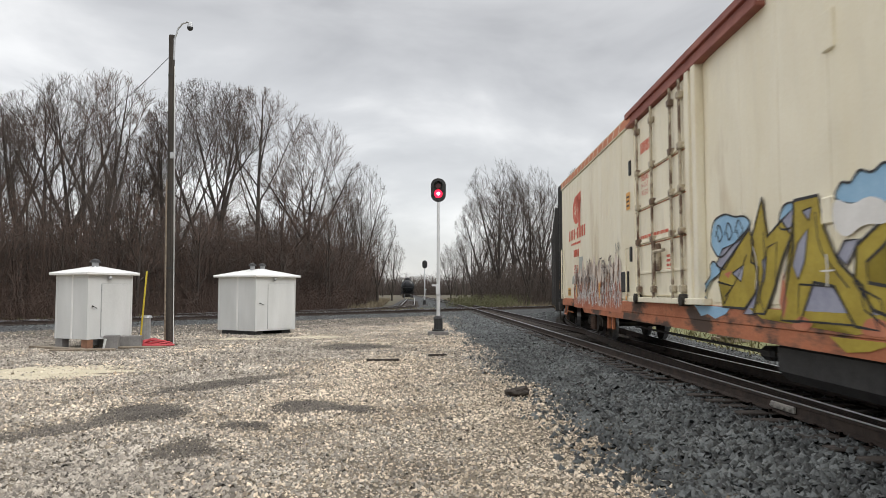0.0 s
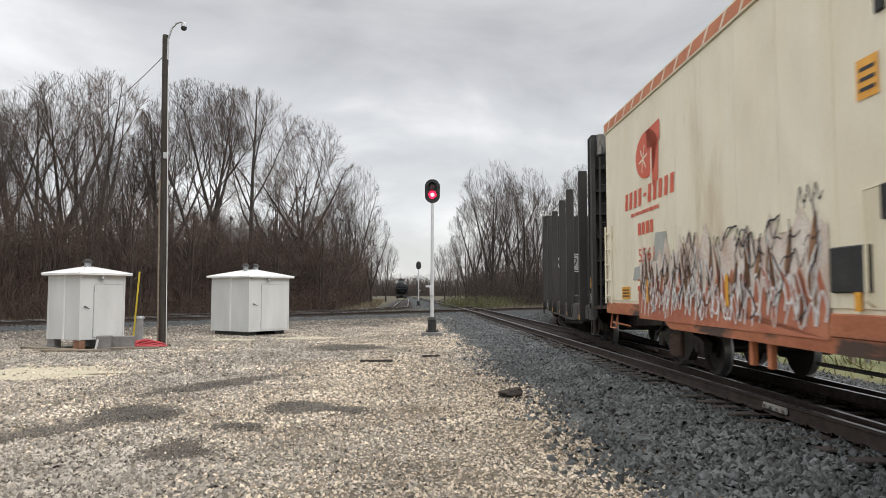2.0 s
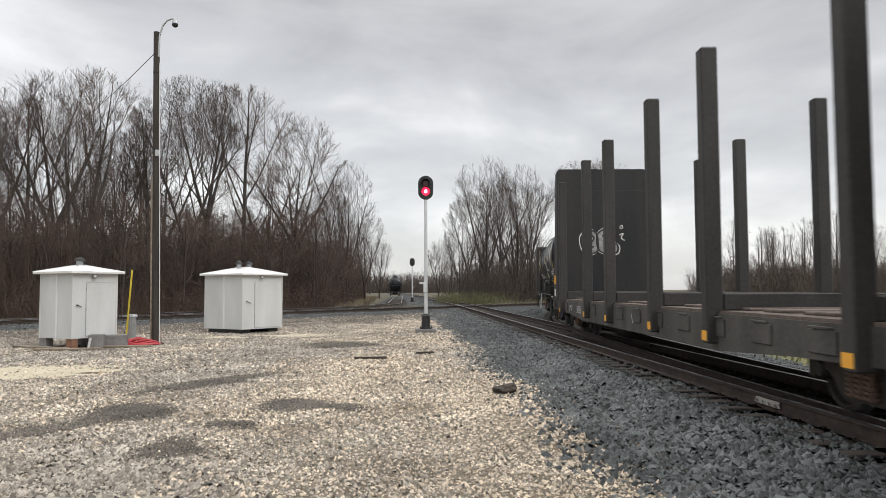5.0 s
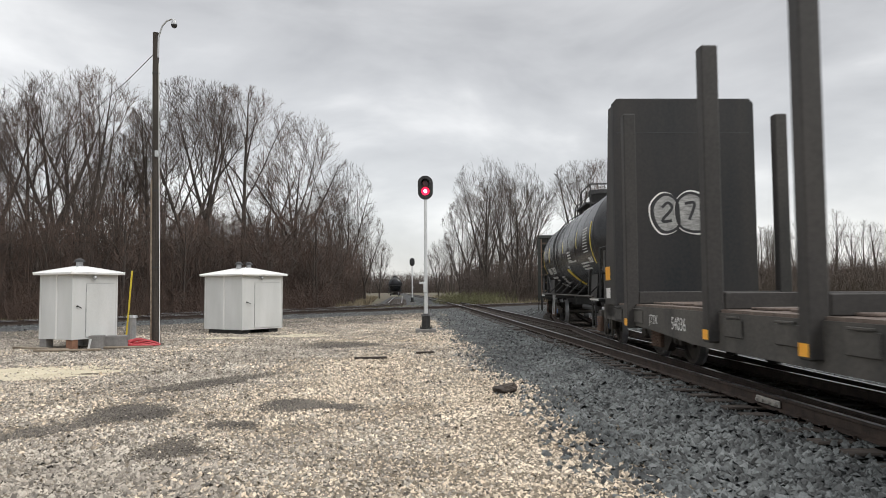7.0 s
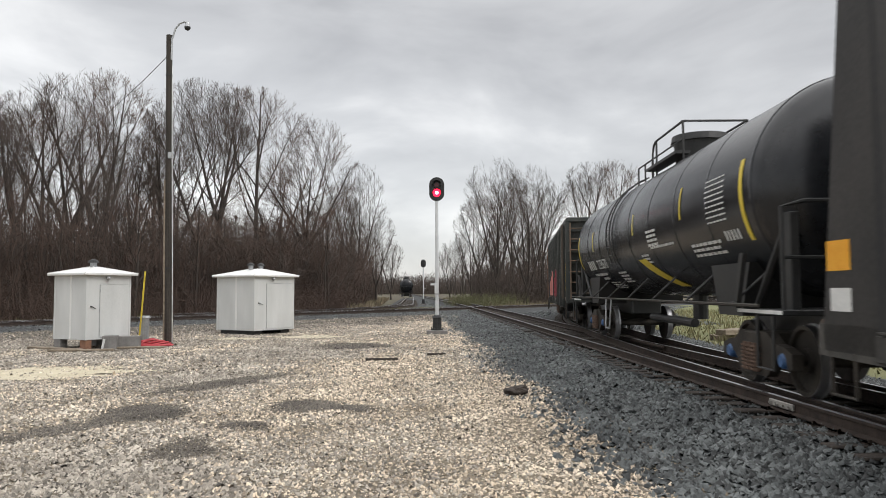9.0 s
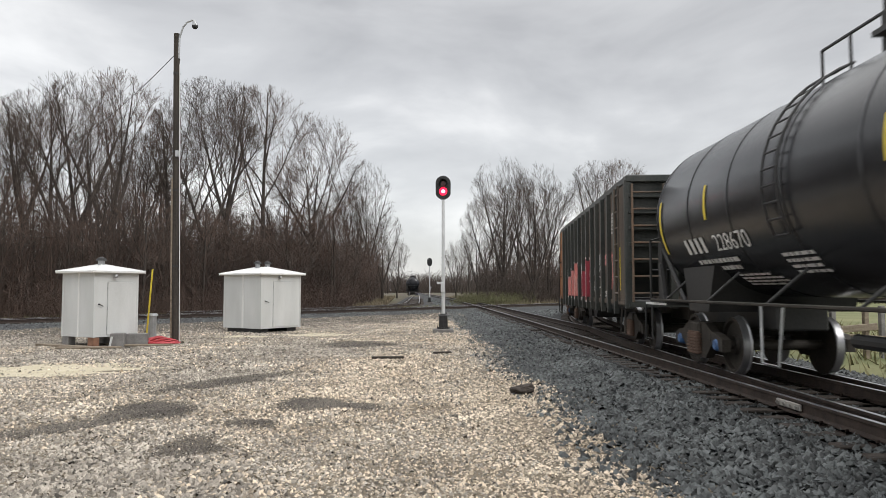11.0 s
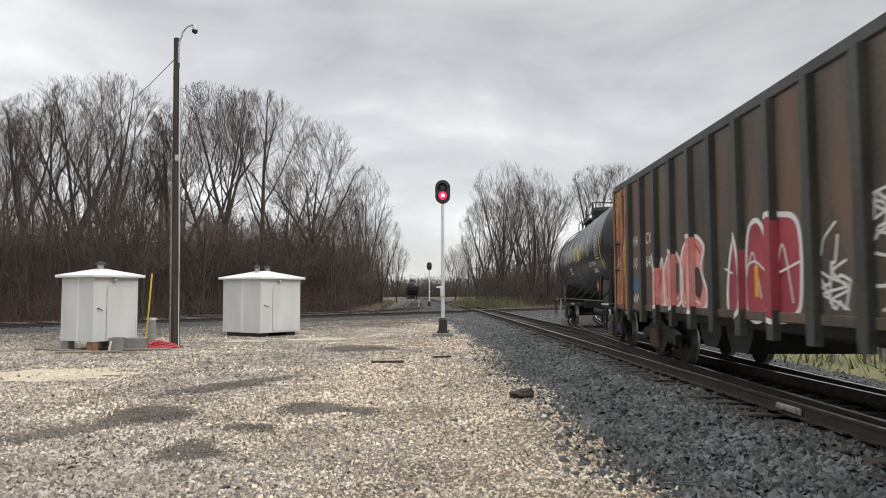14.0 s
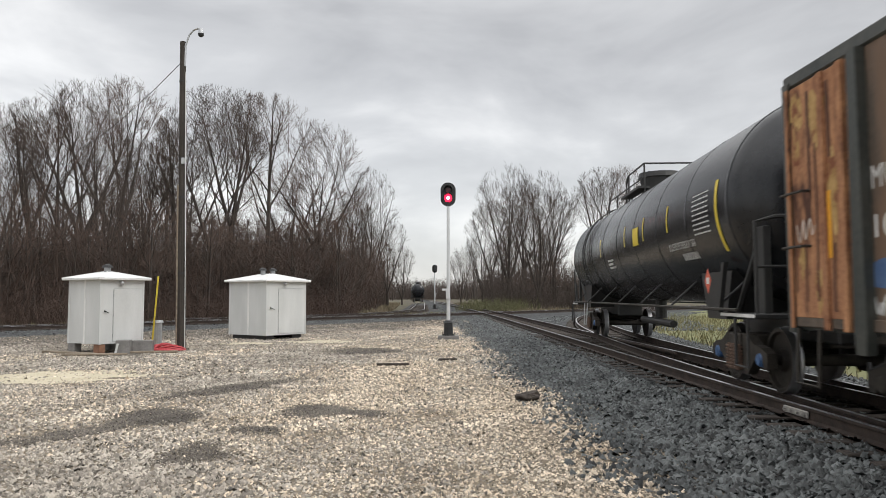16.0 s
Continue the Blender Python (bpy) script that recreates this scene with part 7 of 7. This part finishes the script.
    def bubble(shapes, fill, label):
        """Bubble letters laid over sheets and ribs alike."""
        for d, clip in ((y, None), (-W - 0.123, "ribs")):
            for nm, m_, dd, mode in (("graffiti_letters", fill, 0, 0), ("graffiti_outline", M_PWHITE, 0.003, 1)):
                bm = bmesh.new()
                for loop in shapes:
                    lo = list(loop)
                    if mode == 0:
                        bm.faces.new([bm.verts.new((p[0], d - dd, p[1])) for p in lo])
                    else:
                        ps = lo + [lo[0]]
                        prev = None
                        for i, p in enumerate(ps):
                            q = (ps[min(i + 1, len(ps) - 1)] - ps[max(i - 1, 0)]).normalized()
                            nn = Vector((-q.y, q.x)) * 0.035
                            cur = (bm.verts.new((p.x + nn.x, d - dd, p.y + nn.y)), bm.verts.new((p.x - nn.x, d - dd, p.y - nn.y)))
                            if prev:
                                bm.faces.new((prev[0], cur[0], cur[1], prev[1]))
                            prev = cur
                bmesh.ops.triangulate(bm, faces=bm.faces[:])
                if clip:
                    pieces = []
                    for k in range(14):
                        x = -6.78 + 0.985 * k
                        b2 = bm.copy()
                        for px, sg in ((x - 0.078, -1), (x + 0.078, 1)):
                            bmesh.ops.bisect_plane(b2, geom=b2.verts[:] + b2.edges[:] + b2.faces[:], plane_co=(px, 0, 0), plane_no=(sg, 0, 0), clear_outer=True)
                        pieces.append(b2)
                    bm.free()
                    bm = bmesh.new()
                    for b2 in pieces:
                        me = bpy.data.meshes.new("piece")
                        b2.to_mesh(me)
                        b2.free()
                        bm.from_mesh(me)
                        bpy.data.meshes.remove(me)
                if not bm.faces:
                    bm.free()
                    continue
                part(nm, bm, m_, car, label if mode == 0 and not clip else "")

    set1 = [smooth_loop(p) for p in ([(-4.2, 1.15), (-4.15, 1.9), (-3.95, 2.15), (-3.8, 1.8), (-3.55, 2.0), (-3.45, 1.2), (-3.8, 1.12)],
                                     [(-3.4, 1.15), (-3.45, 1.8), (-3.0, 2.12), (-2.5, 1.9), (-2.45, 1.3), (-2.9, 1.1)],
                                     [(-2.4, 1.15), (-2.45, 2.0), (-1.9, 2.3), (-1.35, 2.1), (-1.5, 1.75), (-1.25, 1.4), (-1.4, 1.12)])]
    set2 = [smooth_loop(p) for p in ([(-0.4, 1.12), (-0.3, 1.9), (0.0, 2.2), (0.2, 1.7), (0.15, 1.12)], [(0.25, 1.12), (0.3, 2.1), (0.6, 2.3), (0.85, 2.0), (0.8, 1.12)],
                                     [(0.9, 1.12), (0.95, 2.2), (1.3, 2.3), (1.7, 2.15), (1.75, 1.5), (1.6, 1.12)])]
    for letter in set1:
        bubble([letter], M_PINK, "salmon-pink bubble letter with white outline")
    for letter in set2:
        bubble([letter], M_PRED, "crimson bubble letter with white outline")
    paint(car, "graffiti_holes", [smooth_loop([(-2.80, 1.45), (-2.76, 1.8), (-2.64, 1.9), (-2.54, 1.75), (-2.56, 1.45), (-2.66, 1.36)]), smooth_loop([(-1.78, 1.42), (-1.76, 1.72), (-1.60, 1.78), (-1.47, 1.6), (-1.50, 1.36), (-1.64, 1.30)])], M_HOPPER, y - 0.009)
    # the spray carries on over the flanks of the ribs
    for xr, zt, m_ in ((-3.825, 1.85, M_PINK), (-2.84, 2.05, M_PINK), (-1.855, 2.27, M_PINK), (0.115, 1.95, M_PRED), (1.10, 2.24, M_PRED)):
        bm = bmesh.new()
        box(bm, xr + 0.09, xr + 0.106, -W - 0.118, -W - 0.03, 1.16, zt)
        part("graffiti_flank", bm, m_, car)
    inner = [(wavy([(-4.05, 1.3), (-3.95, 1.85), (-3.75, 1.5), (-3.6, 1.8)]), 0.04), (wavy([(-3.25, 1.3), (-3.2, 1.75), (-2.85, 1.98), (-2.6, 1.7)]), 0.035), (wavy([(-2.3, 1.35), (-2.2, 1.95), (-1.8, 2.15), (-1.5, 2.0)]), 0.035), (wavy([(-2.1, 1.7), (-1.7, 1.78), (-1.45, 1.55), (-1.6, 1.25)]), 0.03)]
    paint(car, "graffiti_line", [], M_PRED, y - 0.006, strokes=inner)
    paint(car, "graffiti_line", [], M_PWHITE, y - 0.008, strokes=[(wavy([(-3.95, 1.2), (-3.85, 1.6), (-3.65, 1.25)]), 0.035), (wavy([(-3.3, 1.25), (-3.0, 1.2), (-2.6, 1.3)]), 0.03), (wavy([(-2.3, 1.2), (-2.0, 1.28), (-1.5, 1.2)]), 0.03)])
    paint(car, "graffiti_line", [], M_PWHITE, y - 0.007, strokes=[(wavy([(-0.5, 1.72), (0.0, 1.62), (0.5, 1.78), (1.0, 1.6), (1.72, 1.72)]), 0.03), (wavy([(0.1, 1.2), (0.45, 1.9), (0.7, 1.3)]), 0.03),
                                                                  (wavy([(1.05, 1.2), (1.3, 1.95), (1.55, 1.25)]), 0.03)])
    paint(car, "reflector", [rect(0.52, 0.63, 1.32, 1.72)], M_REFLECT, y - 0.010)
    tags = []
    rng = random.Random(8)
    for x0, z0, w, h in ((2.05, 1.3, 0.5, 0.8), (2.35, 1.2, 0.35, 0.5), (3.02, 1.95, 0.6, 0.4), (3.1, 1.75, 0.5, 0.5), (3.05, 1.2, 0.55, 0.55), (2.1, 1.2, 0.6, 0.4), (4.08, 1.15, 0.7, 0.25)):
        pts = [(x0 + w * k / 6 + rng.uniform(-0.04, 0.04), z0 + h * rng.random()) for k in range(7)]
        pts2 = [(x0 + w * rng.random(), z0 + h * k / 5) for k in range(6)]
        tags += [(wavy(pts, 4), 0.035), (wavy(pts2, 4), 0.03)]
    paint(car, "graffiti_tag", [], M_PWHITE, y, "white sprayed tags", tags)
    red = []
    for x0, z0, w, h in ((4.0, 1.98, 0.62, 0.28), (5.0, 1.45, 0.7, 0.8), (5.1, 1.3, 0.5, 0.5)):
        pts = [(x0 + w * k / 8, z0 + h * rng.random()) for k in range(9)]
        red.append((wavy(pts, 4), 0.06))
        red.append((wavy([(x0 + w * rng.random(), z0 + h * k / 6) for k in range(7)], 4), 0.05))
    paint(car, "graffiti_tag", [], M_PINK, y - 0.002, "red sprayed tags", red)
    paint(car, "yellow_stripe", [rect(6.30, 6.40, 1.35, 2.35)], M_YELLOW, y - 0.004, "upright yellow reflective stripe")
    paint(car, "white_card", [rect(4.55, 4.68, 1.50, 1.72)], M_STENCIL, y - 0.004)
    small_print(car, 5.2, 3.2, 0.25, 6, y, M_STENCIL, 0.09, 31)
    CARS.append((car, 72.75, L - 1.75))


make_hopper()
for o in (WHEELSET_SRC, WHEEL_SRC, FRAME_SRC, SPRING_SRC, CAP_SRC, BLUE_CAP_SRC, BOLSTER_SRC):
    bpy.data.objects.remove(o)


# ---- what moves ----
def travelled(t):
    return 4.5958 * t - 0.0075 * t * t


def car_pose(s, half):
    a, b = train_at(s - half), train_at(s + half)
    d = a - b
    return Matrix.Translation((a + b) / 2) @ pose(0, 0, 0, 0, 0, math.degrees(math.atan2(d.y, d.x)))


def motions():
    for ob, s, half in CARS:
        walk(ob, [(i * 0.5, car_pose(s - travelled(i * 0.5), half)) for i in range(33)])
    for ob, x in WHEELSETS:
        walk(ob, [(i * 0.1, pose(x, 0, WHEEL_R, 0, math.degrees(travelled(i * 0.1) / WHEEL_R), 0)) for i in range(161)])


motions()
